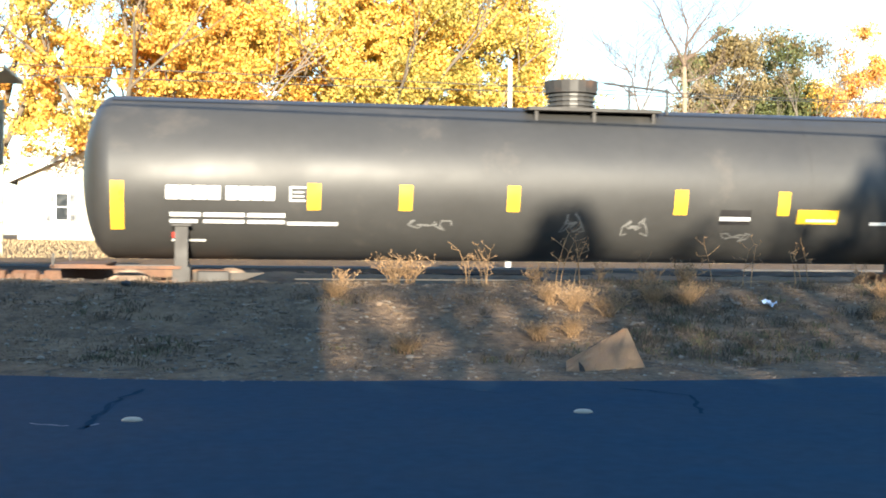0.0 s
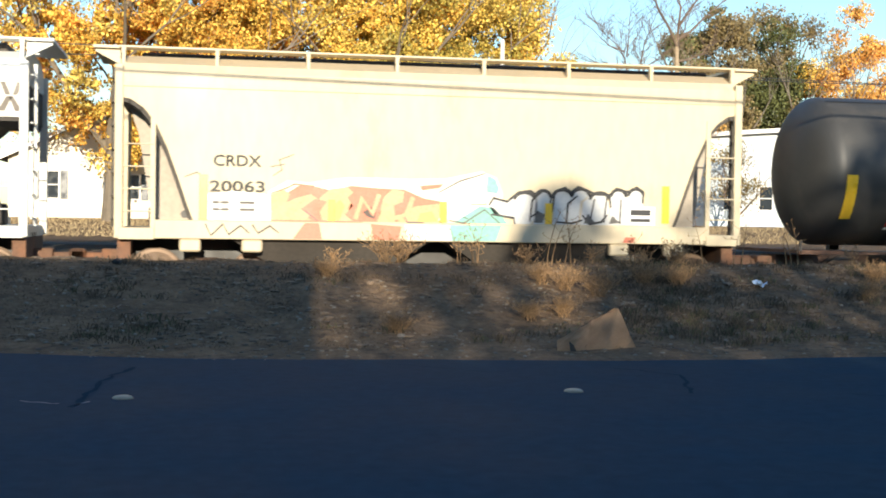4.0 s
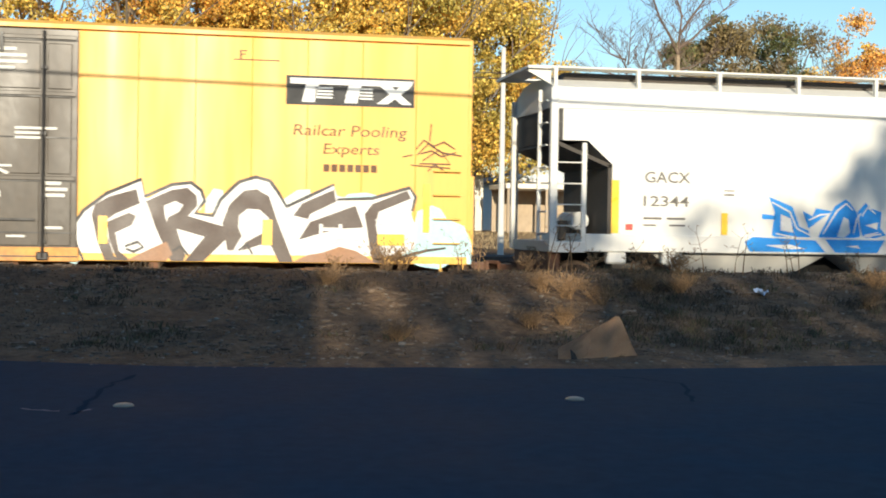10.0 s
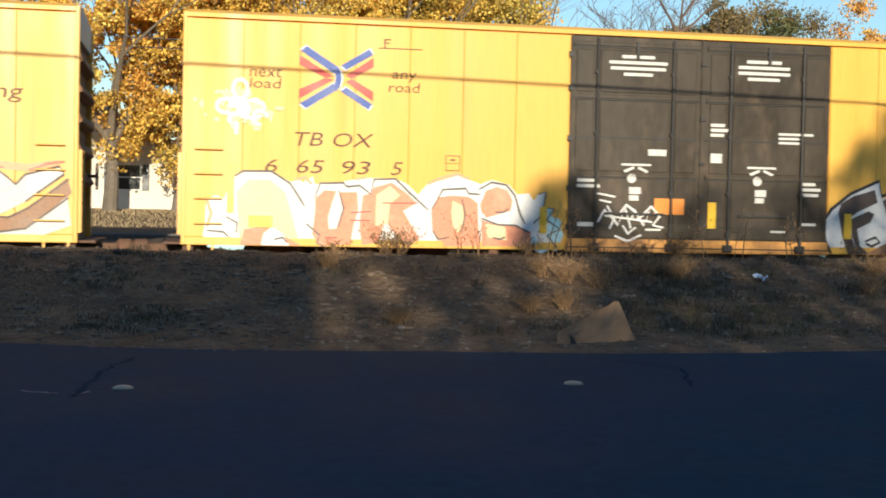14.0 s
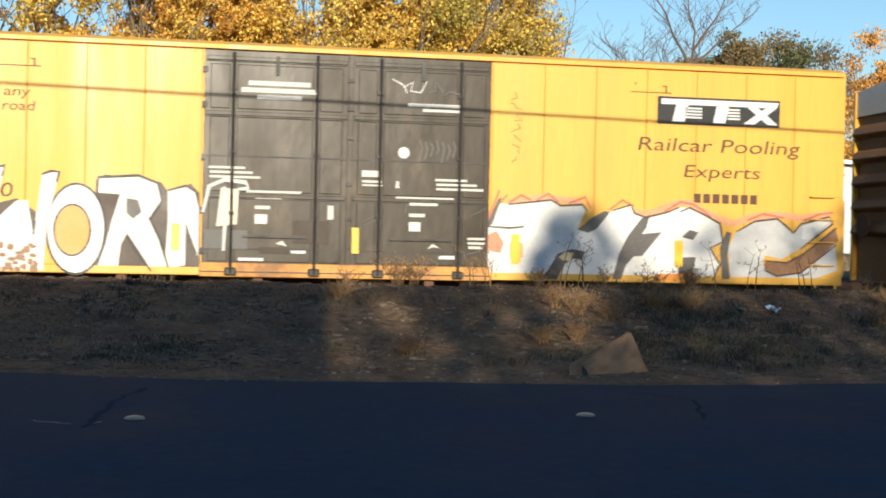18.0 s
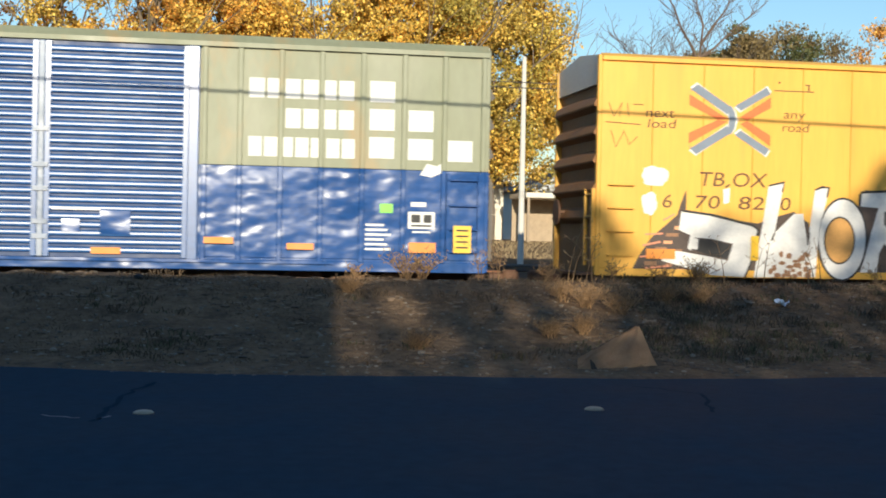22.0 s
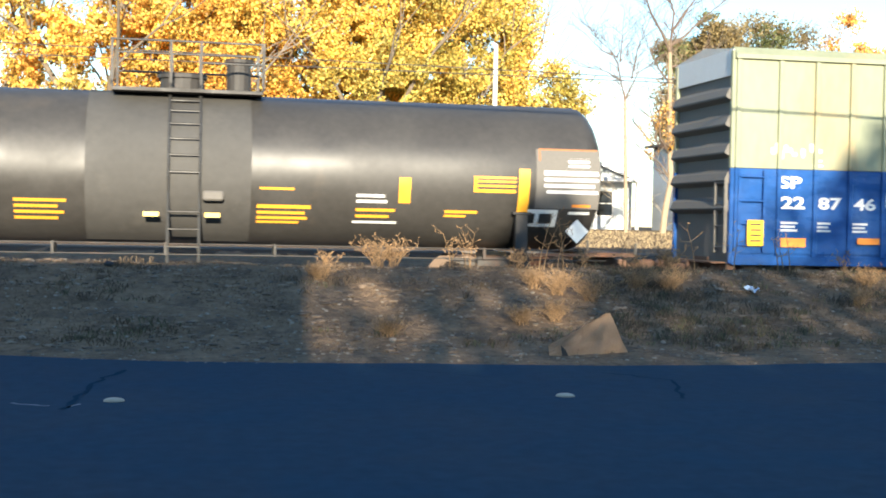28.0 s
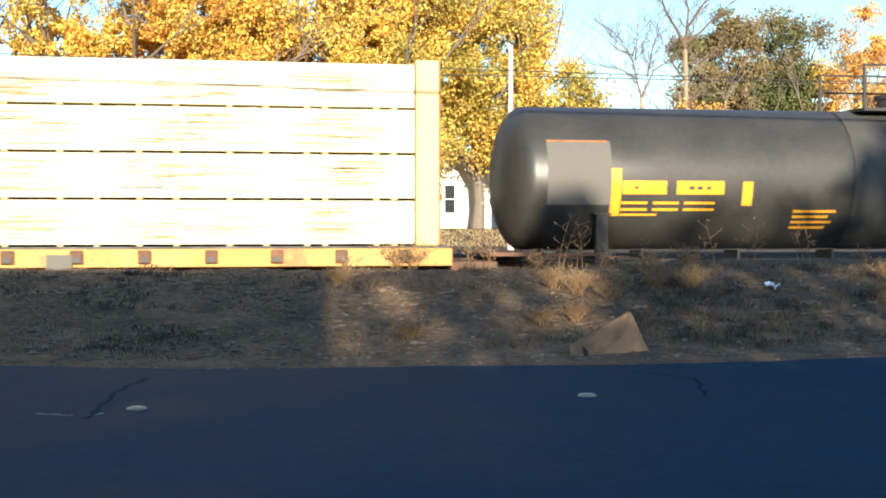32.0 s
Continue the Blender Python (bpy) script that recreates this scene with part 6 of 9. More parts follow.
HH = -1.50 - 0.005
car = hopper(34.67, M_HOPTAN, [(-5.5, top), (5.5, top)] + arc_edge(1) + arc_edge(-1)[::-1], 3.55, 4.28, 4.50, "cream covered hopper car with rounded end openings and orange graffiti", True)
lettering("reporting_mark", "CRDX", M_BLACK, car, -3.97, -3.15, 2.49, 2.69, HH, 0, 0.022)
lettering("car_number", "20063", M_BLACK, car, -4.03, -3.09, 2.05, 2.25, HH, 0, 0.022)
bx("white_patch", P_WHITE, car, -4.05, -2.98, HH, HH + 0.003, 1.57, 2.02)
bars("capacity_stencil", M_PANEL, car, HH - 0.008, *[(u, u + w, z, z + 0.045) for z in (1.85, 1.73) for u, w in ((-3.98, 0.12), (-3.84, 0.14), (-3.52, 0.26))])
bx("reflective_tape", M_REFL, car, -4.21, -4.06, HH - 0.02, HH - 0.015, 1.57, 2.35)
bx("reflective_tape", M_REFL, car, 4.10, 4.24, HH - 0.02, HH - 0.015, 1.62, 2.30)
for a in (-2.0, -0.02, 1.9):
    bx("reflective_tape", M_REFL, car, a, a + 0.13, HH - 0.03, HH - 0.025, 1.58, 1.95)
poly("white_patch", P_WHITE, car, HH - 0.003, [(-4.06, 2.01), (-3.64, 2.07), (-3.05, 2.02), (-3.02, 1.575), (-4.07, 1.575)])
poly("pale_halo", P_CREAMW, car, HH - 0.003, [(-3.02, 1.575), (-3.03, 2.08), (-2.7, 2.27), (-2.33, 2.24), (-1.71, 2.34), (-1.14, 2.35), (-0.56, 2.34), (0.08, 2.36), (0.73, 2.5), (1, 2.4), (1.12, 2.13), (1.13, 1.575)])
poly("red_ground", P_REDOR, car, HH - 0.005, [(-2.95, 1.9), (-2.5, 2.19), (-2.2, 2.17), (-1.9, 2.1), (-1.6, 2.2), (-1.1, 2.16), (-0.66, 2.15), (-0.3, 2.0), (0.0, 1.95), (0.05, 1.575), (-2.9, 1.575)])
strokes("salmon_bar", P_ORANGE, car, HH - 0.013, 0.11, [(-2.85, 1.66), (-2.6, 1.86), (-2.36, 1.98)], [(-2.62, 1.84), (-2.34, 1.64)], [(-1.52, 1.62), (-1.4, 1.98), (-1.22, 1.72), (-1.1, 2.06)], [(-0.9, 1.64), (-0.62, 1.68), (-0.5, 2.02)])
poly("salmon_letter", P_ORANGE, car, HH - 0.007, [(-2.98, 1.575), (-2.99, 2.02), (-2.76, 2.11), (-2.66, 2.03), (-2.72, 1.89), (-2.54, 1.97), (-2.29, 2.04), (-2.18, 1.96), (-2.41, 1.76), (-2.17, 1.575)])
poly("red_shade", P_REDOR, car, HH - 0.007, [(-2.58, 2.03), (-2.52, 2.17), (-2.27, 2.16), (-2.25, 2.06), (-2.47, 2)])
poly("red_shade", P_REDOR, car, HH - 0.011, [(-2.53, 1.73), (-2.23, 1.96), (-2.02, 1.92), (-2.14, 1.74), (-2.09, 1.575), (-2.26, 1.575)])
poly("salmon_letter", P_ORANGE, car, HH - 0.007, [(-2.22, 1.575), (-2.14, 1.98), (-1.96, 2.13), (-1.65, 2.17), (-1.56, 2.08), (-1.66, 1.99), (-1.56, 1.85), (-1.7, 1.69), (-1.55, 1.575)])
poly("gold_fill", P_GOLDFILL, car, HH - 0.011, [(-1.97, 1.62), (-1.93, 1.84), (-1.79, 1.95), (-1.7, 1.85), (-1.8, 1.58)])
poly("red_shade", P_REDOR, car, HH - 0.007, [(-1.55, 1.575), (-1.64, 1.79), (-1.52, 2.1), (-1.33, 2.12), (-1.1, 2.02), (-1.07, 1.76), (-1.13, 1.575)])
poly("dark_shade", P_DARKBROWN, car, HH - 0.011, [(-1.39, 1.74), (-1.14, 1.9), (-1.17, 1.62), (-1.3, 1.66)])
poly("salmon_letter", P_ORANGE, car, HH - 0.007, [(-1.13, 1.575), (-1.02, 2.01), (-0.87, 2.15), (-0.66, 2.12), (-0.68, 1.93), (-0.84, 1.87), (-0.81, 1.575)])
poly("salmon_letter", P_ORANGE, car, HH - 0.007, [(-0.77, 1.575), (-0.71, 1.71), (-0.46, 1.86), (-0.01, 1.91), (0.06, 1.575)])
poly("gold_fill", P_GOLDFILL, car, HH - 0.011, [(-0.43, 1.575), (-0.37, 1.74), (-0.16, 1.78), (-0.05, 1.6)])
poly("red_shade", P_REDOR, car, HH - 0.007, [(-0.38, 2.22), (0.04, 2.26), (-0.02, 2.19), (-0.34, 2.14)])
poly("teal_fill", P_TEAL, car, HH - 0.007, [(0.82, 2.13), (0.84, 2.44), (0.99, 2.36), (1.06, 2.2), (1.02, 2.11)])
poly("teal_fill", P_TEAL, car, HH - 0.007, [(0.22, 1.575), (0.42, 1.70), (0.70, 1.88), (0.95, 1.86), (1.12, 1.70), (1.22, 1.575)])
poly("pale_face", P_HAZE, car, HH - 0.009, [(-0.05, 1.62), (0.1, 1.86), (0.5, 2.0), (0.9, 2.0), (0.62, 1.86), (0.36, 1.66)])
poly("pale_teal", P_HAZE, car, HH - 0.007, [(-0.1, 2.07), (0.3, 2.3), (0.77, 2.44), (0.78, 2.13), (0.41, 2.04), (0.1, 1.83), (0.01, 1.93)])
strokes("dark_edge", P_GREYLINE, car, HH - 0.015, 0.03, [(-0.04, 2.11), (0.34, 2.32), (0.79, 2.46)], [(0.14, 1.62), (0.42, 1.575), (0.79, 1.82), (1.07, 1.58)], [(-0.65, 1.67), (-0.6, 1.575), (-0.3, 1.575)], [(-2.41, 1.76), (-2.17, 1.575)], [(0.4, 1.69), (0.49, 1.65)])
strokes("red_line", P_REDOR, car, HH - 0.015, 0.025, [(-2.99, 2.04), (-2.74, 2.13), (-2.58, 2.21), (-2.23, 2.18)], [(0.52, 1.9), (0.83, 1.92)], [(-2.98, 1.575), (-2.22, 1.575), (-1.38, 1.575)])
poly("grey_bubble", P_SILVER, car, HH - 0.007, [(1.17, 1.97), (0.95, 2.05), (0.87, 1.88), (0.98, 1.72), (1.33, 1.68), (1.34, 1.575), (1.62, 1.575), (1.77, 1.74), (1.74, 2.09), (1.61, 2.17), (1.39, 2.12)])
poly("grey_bubble", P_SILVER, car, HH - 0.007, [(1.69, 1.575), (1.74, 2.13), (1.89, 2.19), (2.03, 2.05), (2.02, 1.575)])
poly("grey_bubble", P_SILVER, car, HH - 0.007, [(2.04, 1.575), (2.09, 2.16), (2.27, 2.22), (2.38, 2.16), (2.51, 2.25), (2.69, 2.19), (2.7, 2.09), (2.56, 2), (2.53, 1.575)])
poly("grey_bubble", P_SILVER, car, HH - 0.007, [(2.55, 1.575), (2.61, 1.98), (2.74, 2.11), (2.98, 2.16), (3.08, 2.01), (3.11, 1.575)])
poly("grey_bubble", P_SILVER, car, HH - 0.007, [(3.11, 1.575), (3.12, 2.12), (3.23, 2.23), (3.36, 2.21), (3.44, 2.1), (3.43, 1.58)])
poly("grey_bubble", P_SILVER, car, HH - 0.007, [(3.43, 1.58), (3.46, 2.17), (3.59, 2.26), (3.73, 2.22), (3.74, 1.58)])
strokes("black_edge", P_BLACK, car, HH - 0.015, 0.045, [(0.87, 1.9), (0.95, 2.03), (1.2, 1.97), (1.41, 2.14), (1.63, 2.17), (1.75, 2.09), (1.89, 2.19), (2.05, 2.05), (2.11, 2.17), (2.27, 2.24), (2.38, 2.16), (2.51, 2.26), (2.71, 2.18), (2.85, 2.13), (3.1, 2.12), (3.23, 2.24), (3.39, 2.19), (3.48, 2.19), (3.61, 2.27), (3.74, 2.19), (3.73, 1.98)], [(0.92, 1.74), (1.33, 1.68), (1.34, 1.575)], [(2.59, 1.75), (2.73, 1.59), (2.95, 1.63), (3.06, 1.76)], [(1.62, 1.69), (1.79, 1.8)], [(3.1, 2.12), (3.13, 1.89)], [(2.07, 2.07), (2.03, 1.8)])


for u, w, z in ((1.52, 0.17, 2.06), (1.86, 0.13, 2.10), (2.22, 0.16, 2.12), (2.56, 0.15, 2.14), (2.92, 0.17, 2.08), (3.27, 0.13, 2.14), (3.60, 0.13, 2.16)):
    strokes("black_hump", P_BLACK, car, HH - 0.021, 0.062, [(u + w * 1.1 * math.cos(math.pi * q / 8), z - 0.05 + 0.13 * math.sin(math.pi * q / 8)) for q in range(9)])
strokes("black_edge", P_BLACK, car, HH - 0.019, 0.04, [(1.62, 1.62), (1.66, 2.0), (1.8, 2.15)], [(1.95, 1.75), (2.02, 2.1)], [(2.3, 1.6), (2.32, 1.95), (2.5, 2.1)], [(2.75, 1.7), (2.82, 2.05)], [(3.0, 1.62), (3.05, 2.1)], [(3.3, 1.6), (3.32, 2.05)], [(2.1, 1.62), (2.4, 1.6), (2.6, 1.66)])
poly("grey_shade", P_GREYLINE, car, HH - 0.017, [(1.7, 1.6), (1.74, 1.82), (1.9, 1.75), (1.86, 1.6)], [(2.62, 1.6), (2.7, 1.78), (2.85, 1.6)], [(3.1, 1.6), (3.16, 1.75), (3.3, 1.62)])
pl = bx("hazard_placard", M_WHITE, car, 3.42, 3.96, HH - 0.026, HH - 0.023, 1.58, 1.92)
bars("placard_text", M_BLACK, pl, HH - 0.030, (3.5, 3.88, 1.76, 1.86), (3.5, 3.88, 1.64, 1.70))
SILL_D = -1.50 - 0.055
poly("sill_paint", P_REDOR, car, SILL_D, [(-2.6, 1.26), (-2.4, 1.54), (-2.15, 1.54), (-2.1, 1.26)], [(-1.2, 1.26), (-1.25, 1.54), (-0.7, 1.5), (-0.75, 1.26)], [(3.35, 1.26), (3.4, 1.36), (3.6, 1.36), (3.55, 1.26)])
poly("sill_paint", P_SILVER, car, SILL_D, [(-0.6, 1.26), (-0.65, 1.54), (0.4, 1.54), (0.3, 1.26)])
poly("sill_paint", P_TEAL, car, SILL_D - 0.003, [(0.2, 1.26), (0.15, 1.54), (1.1, 1.54), (1.0, 1.26)])
strokes("sill_tag", P_BLACK, car, SILL_D - 0.003, 0.035, [(-4.1, 1.5), (-4.0, 1.3), (-3.8, 1.5), (-3.7, 1.32), (-3.5, 1.48), (-3.35, 1.35)], [(-3.3, 1.5), (-3.2, 1.35), (-3.0, 1.48), (-2.85, 1.36)])
strokes("light_tag", M_PANEL, car, HH - 0.003, 0.022, [(-2.95, 2.35), (-2.8, 2.45), (-2.85, 2.62), (-2.6, 2.72)], [(-3.0, 2.5), (-2.75, 2.55)], [(-4.45, 2.3), (-4.25, 2.38), (-4.1, 2.3)])


def oct_edge(s):
    """The cut-off edge of the white hopper's end openings, from the top down."""
    return [(s * 5.50, 3.24), (s * 4.92, 3.24), (s * 4.45, 2.82), (s * 4.45, 1.50)]


car = hopper(22.03, M_HOPWHITE, [(-5.5, top), (5.5, top)] + oct_edge(1) + oct_edge(-1)[::-1], 3.24, 4.28, 4.57, "white covered hopper car with blue and black graffiti", False)
lettering("reporting_mark", "GACX", M_PANEL, car, -3.83, -2.96, 2.51, 2.71, HH, 0, 0.01)
lettering("car_number", "12344", M_PANEL, car, -3.85, -2.98, 2.08, 2.27, HH, 0, 0.01)
bars("capacity_stencil", M_PANEL, car, HH, (-3.85, -3.5, 1.84, 1.88), (-3.4, -3.05, 1.84, 1.88), (-3.85, -3.6, 1.72, 1.75), (-3.35, -3.05, 1.72, 1.75), (-2.3, -2.1, 2.3, 2.33), (-2.3, -2.1, 2.38, 2.40), (3.2, 3.8, 2.12, 2.14), (3.2, 3.8, 2.02, 2.04), (3.2, 3.8, 1.92, 1.94))
bx("red_mark", M_RED, car, -4.19, -4.05, HH - 0.003, HH, 1.64, 1.75)
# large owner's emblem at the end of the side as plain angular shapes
M_EMB = mat("grey_brown_emblem", (0.16, 0.135, 0.11), 0.6, vary=0.1)
ez0, ez1, t = 3.33, 3.83, 0.09
for pts in ([(4.05, ez0 + .1), (4.15, ez0), (4.17, ez0), (4.17, ez1), (4.15, ez1), (4.05, ez1 - .1)], [(4.18, ez1 - .12), (4.45, ez1 - .12), (4.43, ez1), (4.18, ez1)], [(4.18, ez0), (4.43, ez0), (4.45, ez0 + .12), (4.18, ez0 + .12)], [(4.34, ez0 + .13), (4.45, ez0 + .13), (4.45, ez0 + .27), (4.30, ez0 + .27)], [(4.66, ez0 + .11), (4.76, ez0 + .11), (4.75, ez0 + .19), (4.68, ez0 + .19)],
            [(4.48, ez0), (4.66, ez0), (4.76, ez1), (4.68, ez1)], [(4.72, ez0), (4.90, ez0), (4.86, ez1), (4.80, ez1)],
            [(4.92, ez1 - .11), (5.14, ez1 - .11), (5.14, ez1), (4.90, ez1)], [(4.96, ez0), (5.07, ez0), (5.07, ez1 - .13), (4.96, ez1 - .13)],
            [(5.12, ez0), (5.24, ez0), (5.36, ez0 + .25), (5.26, ez0 + .25)], [(5.40, ez0), (5.52, ez0), (5.38, ez0 + .25), (5.30, ez0 + .25)], [(5.24, ez0 + .27), (5.34, ez0 + .27), (5.24, ez1), (5.16, ez1)], [(5.36, ez0 + .27), (5.44, ez0 + .27), (5.54, ez1), (5.44, ez1)]):
    poly("emblem_shape", M_EMB, car, HH, pts)
for a in (-4.46, 4.30):
    bx("reflective_tape", M_REFL, car, a, a + 0.14, HH - 0.012, HH - 0.008, 1.58, 2.54)
for a in (-2.35, 2.2):
    bx("reflective_tape", M_REFL, car, a, a + 0.12, HH - 0.02, HH - 0.016, 1.58, 1.98)
# blue sharp-edged piece
for pts in ([(-1.42, 2.30), (-0.95, 2.12), (-0.80, 1.75), (-0.62, 1.68), (-0.55, 1.40), (-1.35, 1.58), (-1.30, 2.02)],
            [(-0.75, 2.05), (-0.55, 1.95), (-0.48, 2.10), (-0.15, 2.05), (-0.35, 1.92), (-0.62, 1.72)],
            [(-0.42, 1.58), (-0.10, 2.15), (0.12, 2.28), (0.22, 2.20), (0.35, 2.02), (0.42, 1.60), (0.20, 1.45), (-0.2, 1.40)],
            [(0.36, 2.05), (0.52, 2.22), (0.62, 2.12), (0.85, 2.05), (0.82, 1.75), (0.95, 1.62), (0.5, 1.50), (0.42, 1.75)],
            [(-1.55, 1.98), (-1.28, 1.95), (-1.28, 1.88), (-1.55, 1.88)]):
    poly("blue_letter", P_BLUE, car, HH - 0.003, pts)
poly("blue_letter", P_BLUE, car, SILL_D, [(-1.9, 1.45), (-1.75, 1.55), (-0.5, 1.50), (-0.3, 1.28), (-1.8, 1.28)], [(-0.1, 1.28), (-0.3, 1.52), (0.9, 1.52), (0.75, 1.28)])
poly("pale_gap", P_WHITE, car, HH - 0.006, [(-1.18, 1.98), (-0.98, 1.90), (-0.92, 1.64), (-1.18, 1.68)], [(-0.05, 1.58), (0.08, 1.95), (0.18, 1.90), (0.22, 1.66), (0.1, 1.56)], [(0.52, 1.80), (0.78, 1.86), (0.76, 1.72)], [(0.5, 1.62), (0.8, 1.68), (0.6, 1.56)])
poly("pale_gap", P_WHITE, car, SILL_D - 0.003, [(-1.5, 1.40), (-1.0, 1.42), (-0.7, 1.34), (-1.1, 1.33)], [(0.1, 1.40), (0.4, 1.36), (0.35, 1.42)])
strokes("white_line", P_WHITE, car, HH - 0.010, 0.035, [(-1.36, 2.20), (-1.0, 2.02), (-0.86, 1.72), (-0.6, 1.6)], [(-0.62, 1.88), (-0.4, 1.98), (-0.2, 2.0)], [(-0.34, 1.62), (-0.06, 2.06), (0.12, 2.2), (0.26, 2.08)], [(0.28, 1.64), (0.34, 1.9), (0.42, 2.02)], [(0.44, 1.96), (0.56, 2.14), (0.72, 2.02)], [(-1.28, 1.62), (-0.95, 1.56), (-0.66, 1.5)], [(-0.1, 1.48), (0.2, 1.52), (0.5, 1.58), (0.85, 1.64)])
blobs("grey_piece", P_SILVER, car, HH - 0.003, 41, (1.75, 1.88, 0.55, 0.34))
strokes("black_piece_line", P_BLACK, car, HH - 0.006, 0.05, [(1.25, 1.6), (1.12, 1.95), (1.3, 2.15), (1.5, 2.2), (1.7, 2.12), (1.62, 1.9), (1.42, 1.88), (1.52, 1.62)], [(1.75, 1.62), (1.80, 2.1), (2.05, 2.26), (2.12, 2.05), (1.92, 1.92), (2.2, 1.72), (2.1, 1.6)], [(1.4, 2.28), (1.9, 2.32), (2.2, 2.25)], [(2.2, 1.66), (2.45, 1.72), (2.7, 1.85)])
blobs("black_fill", P_BLACK, car, HH - 0.005, 42, (1.12, 1.85, 0.1, 0.25), (1.98, 1.72, 0.08, 0.1))
strokes("black_drips", P_BLACK, car, SILL_D, 0.04, [(1.35, 1.54), (1.38, 1.3)], [(1.55, 1.54), (1.75, 1.42), (1.7, 1.3)], [(1.95, 1.54), (1.92, 1.3), (2.2, 1.32)], [(2.35, 1.54), (2.4, 1.32)])
pl = bx("data_placard", M_BLACK, car, 2.50, 2.90, HH - 0.006, HH - 0.003, 1.92, 2.10)
bars("placard_text", M_WHITE, pl, HH - 0.010, (2.56, 2.66, 1.95, 2.07), (2.74, 2.78, 1.95, 2.07))
bx("slot_recess", M_BLACKROD, car, -5.57, -5.39, HH - 0.004, HH, 3.24, 3.84)


def tank_body(x0, x1, zc, r, dome=0.55, n=48):
    rings = []
    prof = [(x0 + dome * (1 - math.cos(a)), r * math.sin(a)) for a in [math.pi / 2 * k / 8 for k in range(1, 9)]]
    prof += [(x0 + dome + (x1 - x0 - 2 * dome) * k / 6, r) for k in range(1, 6)]
    prof += [(x1 - dome * (1 - math.cos(a)), r * math.sin(a)) for a in [math.pi / 2 * k / 8 for k in range(8, 0, -1)]]
    for u, q in prof:
        rings.append([(u, q * math.cos(2 * math.pi * k / n), zc + q * math.sin(2 * math.pi * k / n)) for k in range(n)])
    return loft(B(), rings)


def on_tank(name, m, car, zc, r, rects, lift=0.006, label=""):
    """Marks wrapped on the near side of a tank: rects of x0, x1, z0, z1 as seen square on."""
    for x0, x1, z0, z1 in rects:
        bm = B()
        n = max(2, int((z1 - z0) / 0.08))
        rows = []
        for k in range(n + 1):
            z = z0 + (z1 - z0) * k / n
            a = math.asin(max(-1, min(1, (z - zc) / r)))
            rows.append([bm.verts.new((x, -(r + lift) * math.cos(a), zc + (r + lift) * math.sin(a))) for x in (x0, x1)])
        for a, b in zip(rows, rows[1:]):
            bm.faces.new((a[0], a[1], b[1], b[0]))
        part(name, bm, m, car, label, smooth=True)


def tank_strokes(name, m, car, zc, r, width, *lines):
    """Scrawled lines of (x, z) wrapped on the near side of a tank."""
    for pts in lines:
        bm = B()
        prev = None
        for i, (x, z) in enumerate(pts):
            a, c = Vector(pts[max(i - 1, 0)]), Vector(pts[min(i + 1, len(pts) - 1)])
            d = (c - a).normalized()
            n = Vector((-d.y, d.x)) * width / 2
            row = [bm.verts.new((u, -(r + 0.008) * math.cos(math.asin((w - zc) / r)), w)) for u, w in ((x - n.x, z - n.y), (x + n.x, z + n.y))]
            if prev:
                bm.faces.new((prev[0], row[0], row[1], prev[1]))
            prev = row
        part(name, bm, m, car)


def tank_car(x, x0, x1, zc, r, m, label, rails):
    car = thing("tank_car", pose(x, TRACK_Y, 0), label, "tank car", "cars of the freight train")
    part("tank", tank_body(x0, x1, zc, r), m, car, smooth=True)
    for u, s in ((x0, -1), (x1, 1)):
        inner = u - s * 1.75
        bx("stub_sill", M_RUSTY, car, min(inner - s * 0.9, u + s * 0.35), max(inner - s * 0.9, u + s * 0.35), -0.33, 0.33, 0.70, 1.05)
        bx("end_platform", M_RUSTY, car, min(u - s * 0.5, u + s * 0.4), max(u - s * 0.5, u + s * 0.4), -1.45, 1.45, 1.10, 1.16)
        bm = B()
        slab(bm, [(inner - 0.11, 0.78), (inner + 0.11, 0.78), (inner + 0.11, 1.82), (inner - 0.11, 1.82)], -r + 0.02, -r + 0.16)
        slab(bm, [(inner - 0.11, 0.78), (inner + 0.11, 0.78), (inner + 0.11, 1.82), (inner - 0.11, 1.82)], r - 0.12, r + 0.04)
        box(bm, inner - 0.15, inner + 0.15, -r, r, 0.78, 1.12)
        part("body_bolster", bm, M_TANKFIT, car)
        for y in (-1.47, 1.47):
            bx("side_handrail_post", M_TANKFIT, car, u + s * 0.36 - 0.02, u + s * 0.36 + 0.02, y - 0.02, y + 0.02, 1.1, 1.35)
        part("sill_wedge", slab(B(), [(inner - s * 0.2, 0.84), (inner - s * 0.2, 1.03), (inner - s * 1.45, 1.03), (inner - s * 1.05, 0.90)], -1.25, -1.15), M_SILL, car)
        bx("bolster_cap", M_TANKFIT, car, inner - 0.17, inner + 0.17, -r - 0.0, -r + 0.2, 1.82, 1.87, 0.01)
        bx("platform_edge", M_RUSTY, car, min(inner, u + s * 0.4), max(inner, u + s * 0.4), -1.49, -1.45, 1.09, 1.14)
        coupler(car, u + s * 0.3, s)
        truck(car, inner, M_TRUCK)
        bx("jacking_pad", M_TANKFIT, car, inner - s * 0.55 - 0.28, inner - s * 0.55 + 0.28, -1.40, -1.15, 0.86, 1.06, 0.02)
    for z in rails:
        part("side_rail", rod(B(), (x0 + 0.2, -1.48, z), (x1 - 0.2, -1.48, z), 0.010, seg=6), M_TANKFIT, car)
    for k in range(9 if rails else 0):
        u = x0 + 0.6 + k * (x1 - x0 - 1.2) / 8
        bx("rail_bracket", M_TANKFIT, car, u - 0.02, u + 0.02, -1.48, -r * 0.6, 1.0, 1.22)
    TRAIN.append((car, x))
    return car


